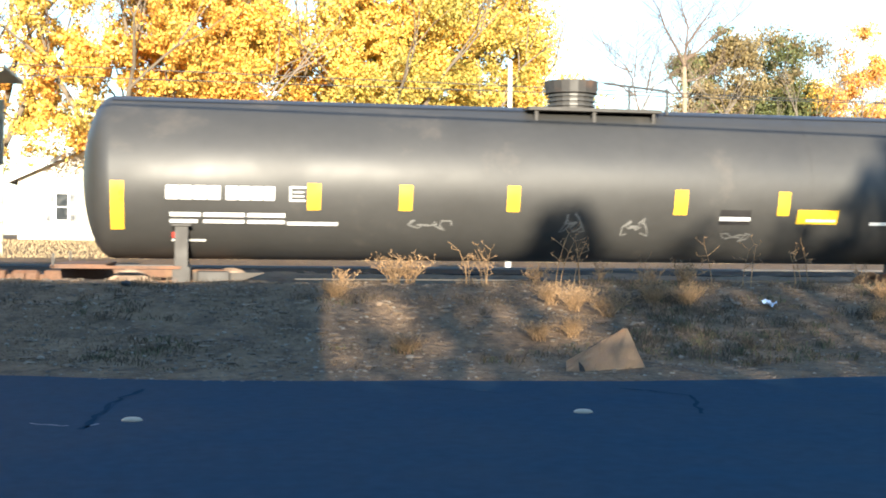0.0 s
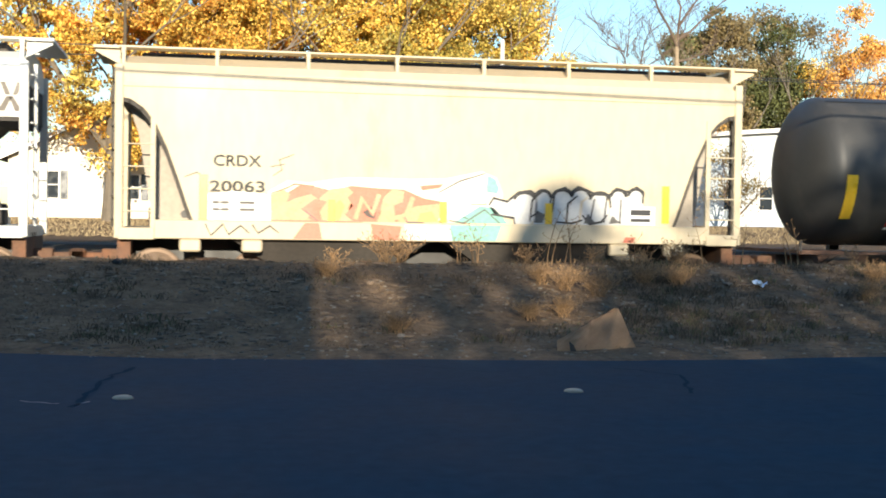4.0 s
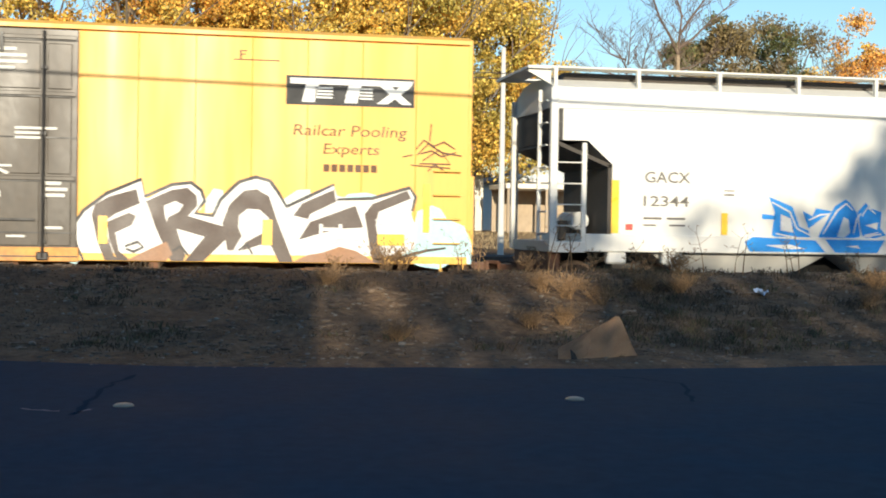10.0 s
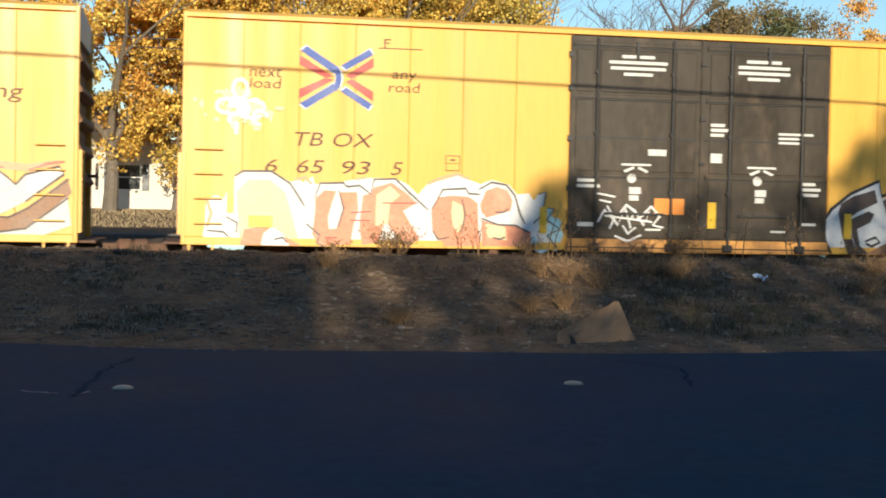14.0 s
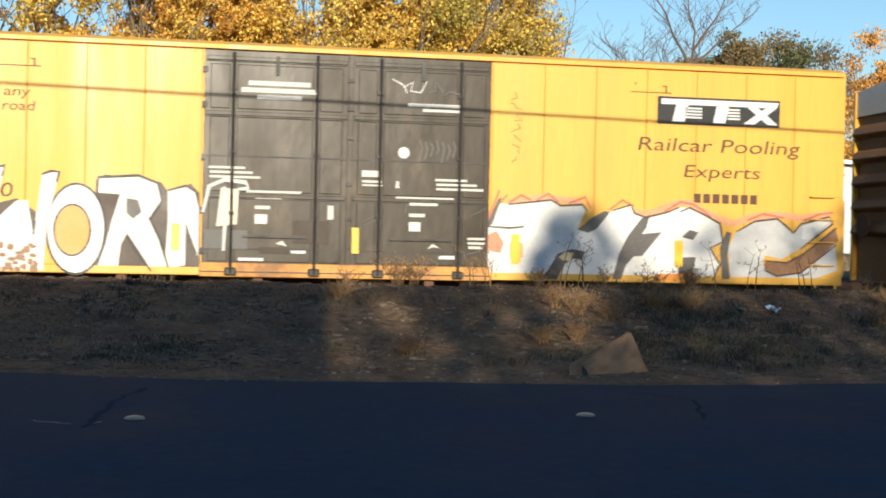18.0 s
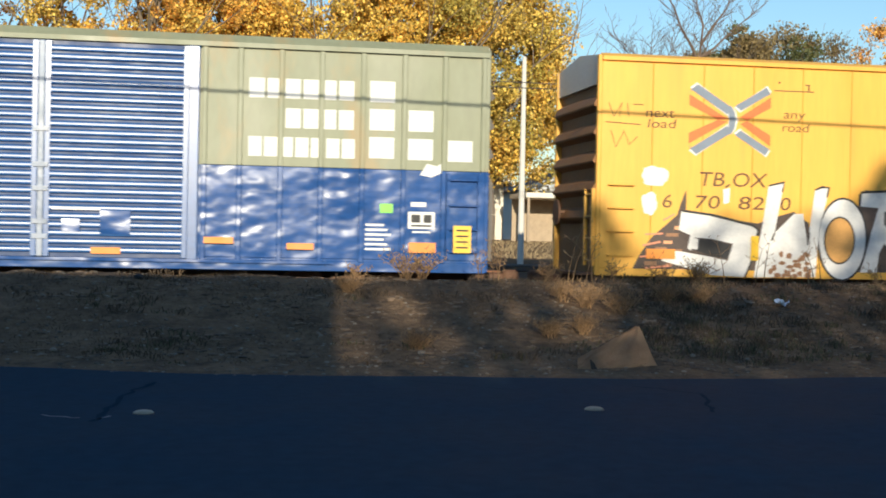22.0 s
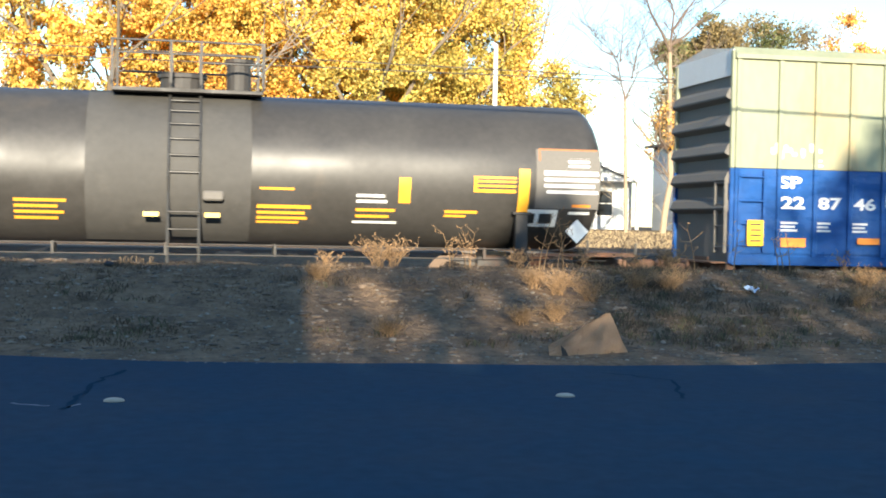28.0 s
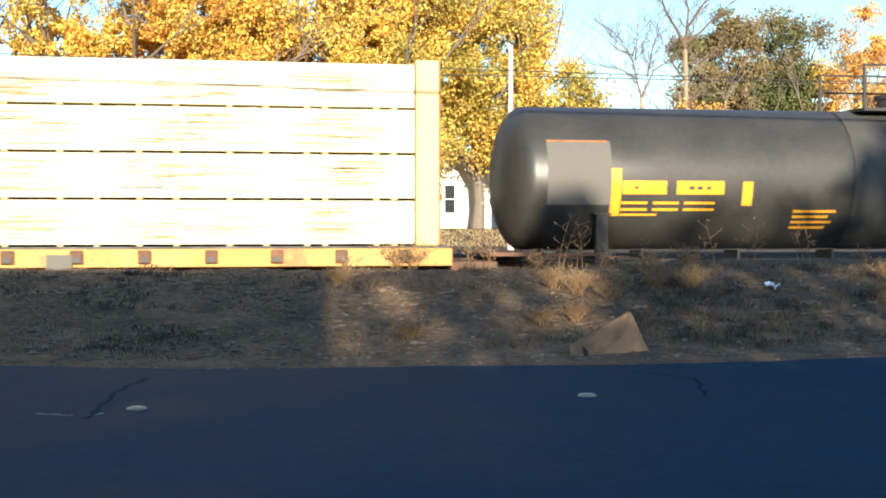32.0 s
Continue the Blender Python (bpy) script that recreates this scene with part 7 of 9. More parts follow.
# grey-black tank car with white lettering bars
zc, r = 2.70, 1.46
car = tank_car(50.5, -8.62, 9.6, zc, r, M_TANKGREY, "long grey-black tank car with yellow reflective tapes", ())
on_tank("jacket_seam", M_BLACKROD, car, zc, r, [(-8.1, 9.1, 4.02, 4.045)], 0.012)
for u in (-5.2, -1.9, 1.4, 4.7):
    on_tank("weld_band", M_TANKGREY, car, zc, r, [(u - 0.03, u + 0.03, 1.4, 4.1)], 0.005)
for a, b, c, d in ((-8.06, -7.84, 1.77, 2.59), (-4.72, -4.49, 2.14, 2.60), (-3.10, -2.87, 2.15, 2.60), (-1.15, -0.92, 2.16, 2.62), (1.99, 2.24, 2.15, 2.60), (4.01, 4.24, 2.16, 2.60), (7.2, 7.43, 2.15, 2.6)):
    on_tank("reflective_tape", M_REFL, car, zc, r, [(a, b, c, d)], 0.014)
on_tank("reporting_mark_bar", M_WHITE, car, zc, r, [(-7.14, -6.93, 2.29, 2.53), (-6.90, -6.70, 2.29, 2.53), (-6.67, -6.45, 2.29, 2.53), (-6.42, -6.22, 2.29, 2.53), (-6.12, -5.93, 2.29, 2.53), (-5.90, -5.71, 2.29, 2.53), (-5.68, -5.50, 2.29, 2.53), (-5.47, -5.29, 2.29, 2.53)])
on_tank("stencil_bar", M_WHITE, car, zc, r, [(-7.07, -6.55, 2.0, 2.07), (-6.5, -5.8, 2.0, 2.07), (-5.75, -5.1, 2.0, 2.07), (-7.07, -6.6, 1.89, 1.95), (-6.5, -5.8, 1.89, 1.95), (-5.75, -5.1, 1.89, 1.95), (-5.05, -4.17, 1.87, 1.93), (-7.04, -6.45, 1.57, 1.61), (4.6, 5.2, 2.05, 2.1), (5.9, 6.9, 2.0, 2.06), (2.9, 3.5, 2.05, 2.12)])
on_tank("stencil_frame", M_WHITE, car, zc, r, [(-5.03, -4.75, 2.51, 2.54), (-5.03, -4.75, 2.28, 2.31), (-5.03, -5.0, 2.31, 2.51), (-4.97, -4.78, 2.43, 2.45), (-4.97, -4.78, 2.36, 2.38)])
on_tank("red_mark", M_RED, car, zc, r, [(-7.04, -6.83, 1.63, 1.73)])
on_tank("yellow_plate", M_REFL, car, zc, r, [(4.42, 5.24, 2.01, 2.27)])
on_tank("black_patch", P_BLACK, car, zc, r, [(2.9, 3.5, 1.98, 2.25)], 0.004)
for k, (u0, z0, w, h) in enumerate(((-2.55, 1.9, 0.75, 0.10), (0.1, 1.95, 0.35, 0.20), (1.3, 1.92, 0.45, 0.18), (3.3, 1.75, 0.5, 0.08))):
    tank_strokes("pale_scrawl", M_SCRAWL, car, zc, r, 0.028, [(u0 + w * (q / 20 - 0.5) + 0.09 * math.sin(q * 1.7 + k), z0 + h * math.sin(q * 1.1 + k * 2) * (0.5 + 0.5 * math.cos(q * 0.37))) for q in range(21)])
part("side_pipe", rod(B(), (-4.9, -1.14, 0.92), (5.6, -1.14, 0.92), 0.016, seg=6), M_TANKFIT, car)
part("hand_rail", rod(B(), (0.9, -0.5, 4.62), (2.2, -0.5, 4.50), 0.022, seg=6), M_TANKFIT, car)
for u in (1.4, 2.15):
    bx("rail_post", M_TANKFIT, car, u - 0.02, u + 0.02, -0.52, -0.48, 4.06, 4.56)
bx("hatch_platform", M_TANKFIT, car, -0.65, 1.9, -0.95, 0.95, 4.04, 4.10)
for u in (-0.5, 0.6, 1.75):
    bx("platform_strut", M_TANKFIT, car, u - 0.03, u + 0.03, -0.9, -0.84, 3.75, 4.04)
bm = B()
rod(bm, (0.40, 0, 4.10), (0.40, 0, 4.45), 0.42, 0.42, 20)
rod(bm, (0.40, 0, 4.45), (0.40, 0, 4.68), 0.50, 0.52, 20)
part("hatch_dome", bm, M_TANKFIT, car)
for k in range(3):
    part("dome_ring", rod(B(), (0.40, 0, 4.2 + k * 0.09), (0.40, 0, 4.24 + k * 0.09), 0.46, 0.46, 20), M_TANK, car)

# black tank car with yellow stripes
zc, r = 2.53, 1.36
car = tank_car(-51.56, -8.03, 8.05, zc, r, M_TANK, "black tank car with yellow stripes and a grey patch", (1.20, 1.02))
on_tank("heat_jacket_band", M_TANKBAND, car, zc, r + 0.01, [(-1.35, 1.45, 1.25, 3.86)], 0.012, "wide paler band round the middle of the tank")
on_tank("grey_patch", M_PANEL, car, zc, r, [(6.55, 7.75, 1.95, 3.02)])
on_tank("grey_patch", M_PANEL, car, zc, r, [(-7.30, -6.10, 2.02, 3.18)])
on_tank("rust_line", M_RUSTLINE, car, zc, r, [(6.6, 7.7, 3.00, 3.03), (6.6, 6.63, 2.8, 3.0), (-7.3, -6.15, 3.15, 3.19)], 0.010)
on_tank("yellow_stripe", M_TAPE, car, zc, r, [(6.23, 6.43, 1.81, 2.65)], 0.012)
on_tank("yellow_stripe", M_TAPE, car, zc, r, [(-6.11, -5.92, 1.82, 2.68)], 0.012)
on_tank("yellow_stripe", M_TAPE, car, zc, r, [(4.05, 4.26, 1.99, 2.44)], 0.012)
on_tank("yellow_stripe", M_TAPE, car, zc, r, [(-3.58, -3.38, 2.01, 2.45)], 0.012)
on_tank("yellow_stencil_box", M_TAPE, car, zc, r, [(5.40, 6.18, 2.21, 2.27), (5.40, 6.18, 2.31, 2.35), (5.40, 6.18, 2.39, 2.43), (5.40, 6.18, 2.46, 2.50), (5.40, 5.46, 2.21, 2.50)])
on_tank("reporting_mark_plate", M_TAPE, car, zc, r, [(-5.90, -5.05, 2.21, 2.46), (-4.86, -3.94, 2.21, 2.46)])
on_tank("plate_text", M_TANK, car, zc, r, [(-5.06, -4.98, 2.30, 2.37), (-4.62, -4.52, 2.30, 2.36), (-4.46, -4.36, 2.30, 2.36), (-4.28, -4.20, 2.30, 2.36), (-5.66, -5.60, 2.31, 2.36)], 0.010)
on_tank("stencil_bar", M_TAPE, car, zc, r, [(-5.9, -5.4, 2.03, 2.08), (-5.3, -4.8, 2.03, 2.08), (-4.7, -4.1, 2.03, 2.08), (-5.9, -5.4, 1.91, 1.96), (-5.3, -4.8, 1.91, 1.96), (-4.7, -4.1, 1.91, 1.96), (-5.9, -5.2, 1.82, 1.86)])
on_tank("stencil_bar", M_TAPE, car, zc, r, [(1.56, 2.50, 1.85, 1.91), (1.56, 2.4, 1.75, 1.80), (1.56, 2.45, 1.66, 1.71), (1.56, 2.3, 1.59, 1.63), (-2.52, -1.66, 1.88, 1.93), (-2.52, -1.8, 1.78, 1.83), (-2.52, -1.7, 1.68, 1.73), (-2.52, -1.8, 1.58, 1.63), (1.6, 2.2, 2.17, 2.21), (4.9, 5.5, 1.83, 1.88), (4.9, 5.3, 1.76, 1.80), (3.3, 4.0, 1.83, 1.88), (3.3, 3.9, 1.72, 1.77)])
on_tank("stencil_bar", M_WHITE, car, zc, r, [(6.7, 7.72, 2.55, 2.63), (6.7, 7.72, 2.44, 2.50), (6.7, 7.65, 2.33, 2.39), (6.75, 7.72, 2.22, 2.28), (7.15, 7.55, 2.70, 2.86), (3.3, 3.8, 2.08, 2.13), (3.3, 3.85, 1.98, 2.03), (3.25, 4.05, 1.62, 1.66), (7.2, 7.6, 1.85, 1.9)])
on_tank("stencil_bar", M_ORANGE, car, zc, r, [(7.25, 7.6, 1.98, 2.03)])
bmd = B()
slab(bmd, [(7.16, 1.54), (7.38, 1.32), (7.60, 1.54), (7.38, 1.76)], -r * 0.86 - 0.02, -r * 0.86 - 0.012)
part("diamond_placard", bmd, M_WHITE, car)
on_tank("white_placard", M_WHITE, car, zc, r, [(6.30, 7.0, 1.62, 1.93)], 0.008)
on_tank("placard_text", M_TANK, car, zc, r, [(6.40, 6.58, 1.68, 1.86), (6.66, 6.9, 1.68, 1.86)], 0.012)
lx0, lx1 = 0.04, 0.57
for u in (lx0, lx1):
    bm = B()
    pts = [(-1.44, 0.75)] + [(-(r + 0.09) * math.cos(a), zc + (r + 0.09) * math.sin(a)) for a in [math.radians(d) for d in range(-18, 92, 10)]]
    for (y0, z0), (y1, z1) in zip(pts, pts[1:]):
        rod(bm, (u, y0, z0), (u, y1, z1), 0.028, seg=6)
    part("ladder_rail", bm, M_TANKGREY, car)
for d in range(11):
    a = math.radians(-50 + d * 11.5)
    y, z = (-(r + 0.09) * math.cos(a), zc + (r + 0.09) * math.sin(a)) if d > 3 else (-1.44, 0.85 + d * 0.30)
    part("rung", rod(B(), (lx0, y, z), (lx1, y, z), 0.018, seg=6), M_BLACKROD, car)
bx("platform", M_TANKFIT, car, -0.95, 1.65, -0.95, 0.95, 3.84, 3.90)
for u in (-0.95, 0.05, 0.57, 1.65):
    for y in (-0.93, 0.93):
        bx("rail_post", M_TANKFIT, car, u - 0.025, u + 0.025, y - 0.025, y + 0.025, 3.90, 4.74)
for z in (4.36, 4.72):
    for y in (-0.93, 0.93):
        if y > 0 or z > 4.5:
            part("hand_rail", rod(B(), (-0.95, y, z), (1.65, y, z), 0.02, seg=6), M_TANKFIT, car)
part("hand_rail", rod(B(), (0.57, -0.93, 4.36), (1.65, -0.93, 4.36), 0.02, seg=6), M_TANKFIT, car)
bm = B()
rod(bm, (1.25, -0.2, 3.95), (1.25, -0.2, 4.45), 0.22, seg=16)
rod(bm, (1.25, -0.2, 4.45), (1.25, -0.2, 4.52), 0.26, seg=16)
part("valve_housing", bm, M_TANKFIT, car)
part("manway", rod(rod(B(), (0.25, 0, 3.85), (0.25, 0, 4.15), 0.4, seg=18), (0.25, 0, 4.15), (0.25, 0, 4.22), 0.45, seg=18), M_TANKFIT, car)
bx("ladder_light_box", M_PANEL, car, 0.62, 0.98, -1.5, -1.38, 1.95, 2.12, 0.03)
for u in (-0.25, 0.78):
    bx("yellow_marker", M_REFL, car, u - 0.12, u + 0.14, -1.50, -1.47, 1.66, 1.74)


def lumber_car(x):
    car = thing("flat_car", pose(x, TRACK_Y, 0), "yellow flat car with black stake pockets under wrapped lumber", "flat car", "cars of the freight train")
    L = 9.2
    bx("deck", M_FLAT, car, -L, 8.35, -1.5, 1.5, 0.96, 1.22, 0.01)
    bx("side_channel", M_FLAT, car, -L, 8.35, -1.55, -1.5, 0.93, 1.24, 0.01)
    # Black strip stands in for the shadow under the lumber.
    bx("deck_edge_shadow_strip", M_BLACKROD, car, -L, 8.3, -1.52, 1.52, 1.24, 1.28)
    for k in range(16):
        u = 8.0 - 0.5 - k * 1.115
        pk = bx("stake_pocket", M_RUSTY, car, u - 0.11, u + 0.11, -1.63, -1.55, 0.99, 1.22, 0.015)
        bx("winch_ratchet", M_BLACKROD, pk, u - 0.07, u + 0.07, -1.66, -1.63, 1.02, 1.1)
    bx("bulkhead", M_BULKHEAD, car, 7.71, 8.12, -1.50, 1.50, 1.285, 4.55, 0.02, "cream-yellow end bulkhead")
    for z in (1.30, 2.08, 2.88, 3.67):
        bx("bulkhead_rib", M_BROWNEND, car, 8.15, 8.20, -1.45, 1.45, z, z + 0.12, 0.015)
    # Brown plate over the cream end face, painting it as unlit.
    bx("bulkhead_back", M_BROWNEND, car, 8.121, 8.15, -1.47, 1.47, 1.30, 4.52, 0.01, "back of the bulkhead in a brown that paints its shade")
    bx("grey_plate", M_PANEL, car, 1.44, 1.86, -1.67, -1.66, 0.90, 1.15)
    bx("centre_sill", M_RUSTY, car, -L, 8.35, -0.4, 0.4, 0.55, 0.96)
    bx("end_platform", M_RUSTY, car, 8.35, 9.2, -1.4, 1.4, 0.80, 1.0, 0.02)
    for s, u in ((1, 9.2), (-1, -L)):
        coupler(car, u - 0.25 * s, s)
    for u in (-7.0, 6.9):
        truck(car, u, M_RUSTY)
    TRAIN.append((car, x))
    # stacked packs of wrapped lumber, each its own thing
    rng = random.Random(5)
    cols = [(7.68, 5.45), (5.444, 2.60), (2.594, -0.2), (-0.206, -3.0), (-3.006, -5.8), (-5.806, -8.6)]
    rows = [(1.285, 2.075), (2.085, 2.875), (2.885, 3.67), (3.68, 4.47)]
    for b, a in cols:
        for z0, z1 in rows:
            p = thing("lumber_pack", pose(x + (a + b) / 2, TRACK_Y, z0), "white-wrapped pack of sawn lumber stacked on a flat car", "lumber pack", "packs of lumber on the flat car")
            hw = (b - a) / 2
            j = rng.uniform(-0.03, 0.03)
            bm = B()
            n = 14
            ring = []
            for k in range(n + 1):
                u = -hw + 2 * hw * k / n
                w = 0.012 * math.sin(k * 2.3 + z0 * 7) + rng.uniform(-0.008, 0.008)
                ring.append([(u, -1.47 + j + w, 0.035), (u, -1.48 + j - w, 0.35), (u, -1.47 + j + w, z1 - z0 - 0.02), (u, -1.44 + j, z1 - z0), (u, 1.44, z1 - z0), (u, 1.47, z1 - z0 - 0.02), (u, 1.47, 0.035)])
            loft(bm, ring)
            part("wrapping", bm, M_WRAP, p)
            for u in (-hw + 0.35, -0.45, 0.45, hw - 0.35):
                bx("bearer", M_WOOD, p, u - 0.05, u + 0.05, -1.45, 1.45, 0.0, 0.035)
            for u in (-hw * 0.6, hw * 0.6):
                bx("strap", M_TRIM, p, u - 0.012, u + 0.012, -1.515 + j, -1.505 + j, 0.06, z1 - z0)
            rws = []
            for k in range(rng.randint(22, 30)):
                u0 = rng.uniform(-hw, hw - 1.15)
                zz = rng.uniform(0.12, z1 - z0 - 0.1)
                rws.append((u0, u0 + rng.uniform(0.3, 1.1), zz, zz + rng.uniform(0.005, 0.014)))
            bars("wrap_crease", M_CREASE, p, -1.52 + j, *rws)
            TRAIN.append((p, x + (a + b) / 2, z0))
    return car


lumber_car(-69.0)

# ---- beyond the track: trees, houses, cars, pole ----


def limb(bm, a, d, length, r, depth, rng, tips, spread=0.65, bend=0.35, tip=0.0):
    """A tapering branch that forks."""
    p = Vector(a)
    d = Vector(d).normalized()
    n = 3
    r1 = r
    for k in range(n):
        q = p + d * (length / n)
        r2 = max(tip, r * (1 - 0.42 * (k + 1) / n))
        rod(bm, p, q, r1, r2, 7 if depth > 1 else 5)
        p, r1 = q, r2
        d = (d + Vector((rng.uniform(-1, 1), rng.uniform(-1, 1), rng.uniform(-0.5, 0.8))) * bend * 0.5).normalized()
    if depth == 0:
        tips.append(p)
        return
    for k in range(rng.choice((2, 3))):
        e = (d + Vector((rng.uniform(-1, 1), rng.uniform(-1, 1), rng.uniform(-0.35, 0.7))) * spread).normalized()
        limb(bm, p, e, length * rng.uniform(0.62, 0.85), r1 * rng.uniform(0.62, 0.8), depth - 1, rng, tips, spread, bend, tip)
    if depth > 1:
        tips.append(p)


def leaves(name, m, parent, centres, count, size, seed, airy=None):
    """A crown of single leaves: small bent diamonds round clump centres (x, y, z, radius). airy: how much of the crown stands open in gaps."""
    g = np.random.RandomState(seed)
    c = np.array(centres)
    w = c[:, 3] ** 2
    pick = g.choice(len(c), count, p=w / w.sum())
    v = g.normal(size=(count, 3))
    v /= np.linalg.norm(v, axis=1)[:, None]
    rad = c[pick, 3] * 1.25 * g.uniform(0.0, 1.0, count) ** 0.75
    pos = c[pick, :3] + v * rad[:, None] * np.array([1, 1, 0.85])
    a = g.normal(size=(count, 3))
    a /= np.linalg.norm(a, axis=1)[:, None]
    b = np.cross(a, g.normal(size=(count, 3)))
    b /= np.linalg.norm(b, axis=1)[:, None]
    n = np.cross(a, b)
    if airy is not None:
        keep = np.array([0.6 * noise.noise((p[0] * 0.6, p[1] * 0.12, p[2] * 0.6)) + 0.8 * noise.noise((p[0] * 1.7, p[1] * 0.25, p[2] * 1.7)) > airy for p in pos + np.array(parent.matrix_basis.translation)])
        pos, a, b, n = pos[keep], a[keep], b[keep], n[keep]
        count = len(pos)
    s = size * g.uniform(0.6, 1.3, count)[:, None]
    quad = np.stack([pos - a * s, pos + b * s * 0.62 + n * s * 0.15, pos + a * s, pos - b * s * 0.62 + n * s * 0.15], 1).reshape(-1, 3)
    me = bpy.data.meshes.new(name)
    me.vertices.add(len(quad))
    me.vertices.foreach_set("co", quad.ravel())
    me.loops.add(len(quad))
    me.loops.foreach_set("vertex_index", np.arange(len(quad), dtype=np.int32))
    me.polygons.add(count)
    me.polygons.foreach_set("loop_start", np.arange(0, len(quad), 4, dtype=np.int32))
    me.update()
    me.validate()
    me.materials.append(m)
    ob = new(name, me)
    ob.parent = parent
    return ob


def tree(x, y, height, spread, label, bark, foliage, seed, crown=(), count=9000, leaf=0.125, low=0.28, trunk_r=0.3, depth=4, clump=1.0, clumps=60, heads=4, bend=0.35, tip=0.0, airy=-0.34):
    """Trunk and limbs, and leaves in clumps. crown: ellipsoids (dx, z, half width, half height) that the clumps fill.
    foliage: leaf materials with their shares."""
    rng = random.Random(seed)
    z = ground_z(x, y)
    t = thing("tree", pose(x, y, z - 0.05), label, "tree", "trees beyond the railway")
    bm = B()
    tips = []
    th = height * low
    rod(bm, (0, 0, 0), (0.1, 0, th * 0.5), trunk_r * 1.15, trunk_r * 0.92, 10)
    rod(bm, (0.1, 0, th * 0.5), (0, 0, th), trunk_r * 0.92, trunk_r * 0.8, 10)
    for k in range(heads):
        a = 2 * math.pi * (k + rng.uniform(-0.2, 0.2)) / heads
        d = Vector((math.cos(a) * spread, math.sin(a) * spread * 0.8, rng.uniform(0.8, 1.5)))
        limb(bm, (0, 0, th * rng.uniform(0.8, 1.0)), d, height * rng.uniform(0.24, 0.32), trunk_r * 0.6, depth - 1, rng, tips, 0.65 + bend * 0.4 - 0.14, bend, tip)
    limb(bm, (0, 0, th), (0.1, 0.05, 1), height * 0.28, trunk_r * 0.7, depth - 1, rng, tips, 0.65 + bend * 0.4 - 0.14, bend, tip)
    part("trunk", bm, bark, t)
    cl = []
    vol = [a * a * b for _, _, a, b in crown]
    for (dx, cz, a, b), v in zip(crown, vol):
        for _ in range(int(clumps * v / sum(vol)) + 1):
            q = Vector((rng.gauss(0, 1), rng.gauss(0, 1), rng.gauss(0, 1))).normalized() * rng.uniform(0.15, 1.0) ** 0.5
            cl.append((dx + q.x * a, q.y * a * 0.7, cz + q.z * b, clump * rng.uniform(0.6, 1.3)))
    if not crown:
        cl = [(p.x, p.y, p.z, clump * rng.uniform(0.6, 1.1)) for p in tips]
    lo = 0
    rng.shuffle(cl)
    for k, (m, share) in enumerate(foliage):
        hi = min(len(cl), lo + max(1, round(len(cl) * share)))
        leaves("crown", m, t, cl[lo:hi] or cl, int(count * share * 1.75), leaf * 0.72, seed * 10 + k, airy)
        lo = hi
    return t


def bare_tree(x, y, label, seed, r, stems, tufts=()):
    """A leafless tree: the trunk and its limbs as lines of (dx, z), each set with forked twigs."""
    rng = random.Random(seed)
    t = thing("tree", pose(x, y, ground_z(x, y) - 0.9), label, "tree", "trees beyond the railway")

    def twig(bm, p, d, length, w, depth):
        for k in range(3):
            q = p + d * (length / 3)
            rod(bm, p, q, w, w * 0.8, 4)
            p, w = q, w * 0.8
            d = (d + Vector((rng.uniform(-1, 1), rng.uniform(-1, 1), rng.uniform(-0.4, 0.9))) * 0.25).normalized()
            if depth:
                side = rng.choice((-1, 1))
                e = (d + Vector((side * rng.uniform(0.5, 0.9) * abs(d.z) + 0.3 * d.x, rng.uniform(-0.7, 0.7), rng.uniform(-0.2, 0.5)))).normalized()
                twig(bm, p, e, length * rng.uniform(0.45, 0.7), max(0.009, w * 0.7), depth - 1)

    for n, line in enumerate(stems):
        bm = B()
        w0 = r * (1.0 if n == 0 else 0.40)
        deep, lean = 0.0, rng.uniform(-0.5, 0.5) if n else 0.0
        for k, ((u0, z0), (u1, z1)) in enumerate(zip(line, line[1:])):
            f0, f1 = k / (len(line) - 1), (k + 1) / (len(line) - 1)
            taper = 0.4 if n == 0 else 0.75
            p, q = Vector((u0, deep, z0)), Vector((u1, deep + lean * (z1 - z0), z1))
            rod(bm, p, q, w0 * (1 - taper * f0), w0 * (1 - taper * f1), 8)
            deep = q.y
            d = (q - p).normalized()
            for _ in range(int((q - p).length * (1.5 if n == 0 and z1 < 6 else 5.0))):
                f = rng.random()
                side = rng.choice((-1, 1))
                e = (d * 0.8 + Vector((side * rng.uniform(0.4, 1.0), rng.uniform(-0.8, 0.8), rng.uniform(0.0, 0.6)))).normalized()
                twig(bm, p + (q - p) * f, e, rng.uniform(0.4, 1.2), 0.017, 2)
        end = Vector((line[-1][0], deep, line[-1][1]))
        twig(bm, end, (end - p).normalized(), 1.0, 0.02, 2)
        part("trunk" if n == 0 else "limb", bm, M_LITBARK if n == 0 else M_BARETREE, t)
    if tufts:
        cl = [(u + rng.gauss(0, 0.6) * a, rng.uniform(-0.7, 0.7) * a, z + rng.gauss(0, 0.5) * b, 0.35) for u, z, a, b in tufts for _ in range(16)]
        leaves("dry_leaves", M_LEAF_RUST, t, cl, 1500, 0.075, seed)
    return t


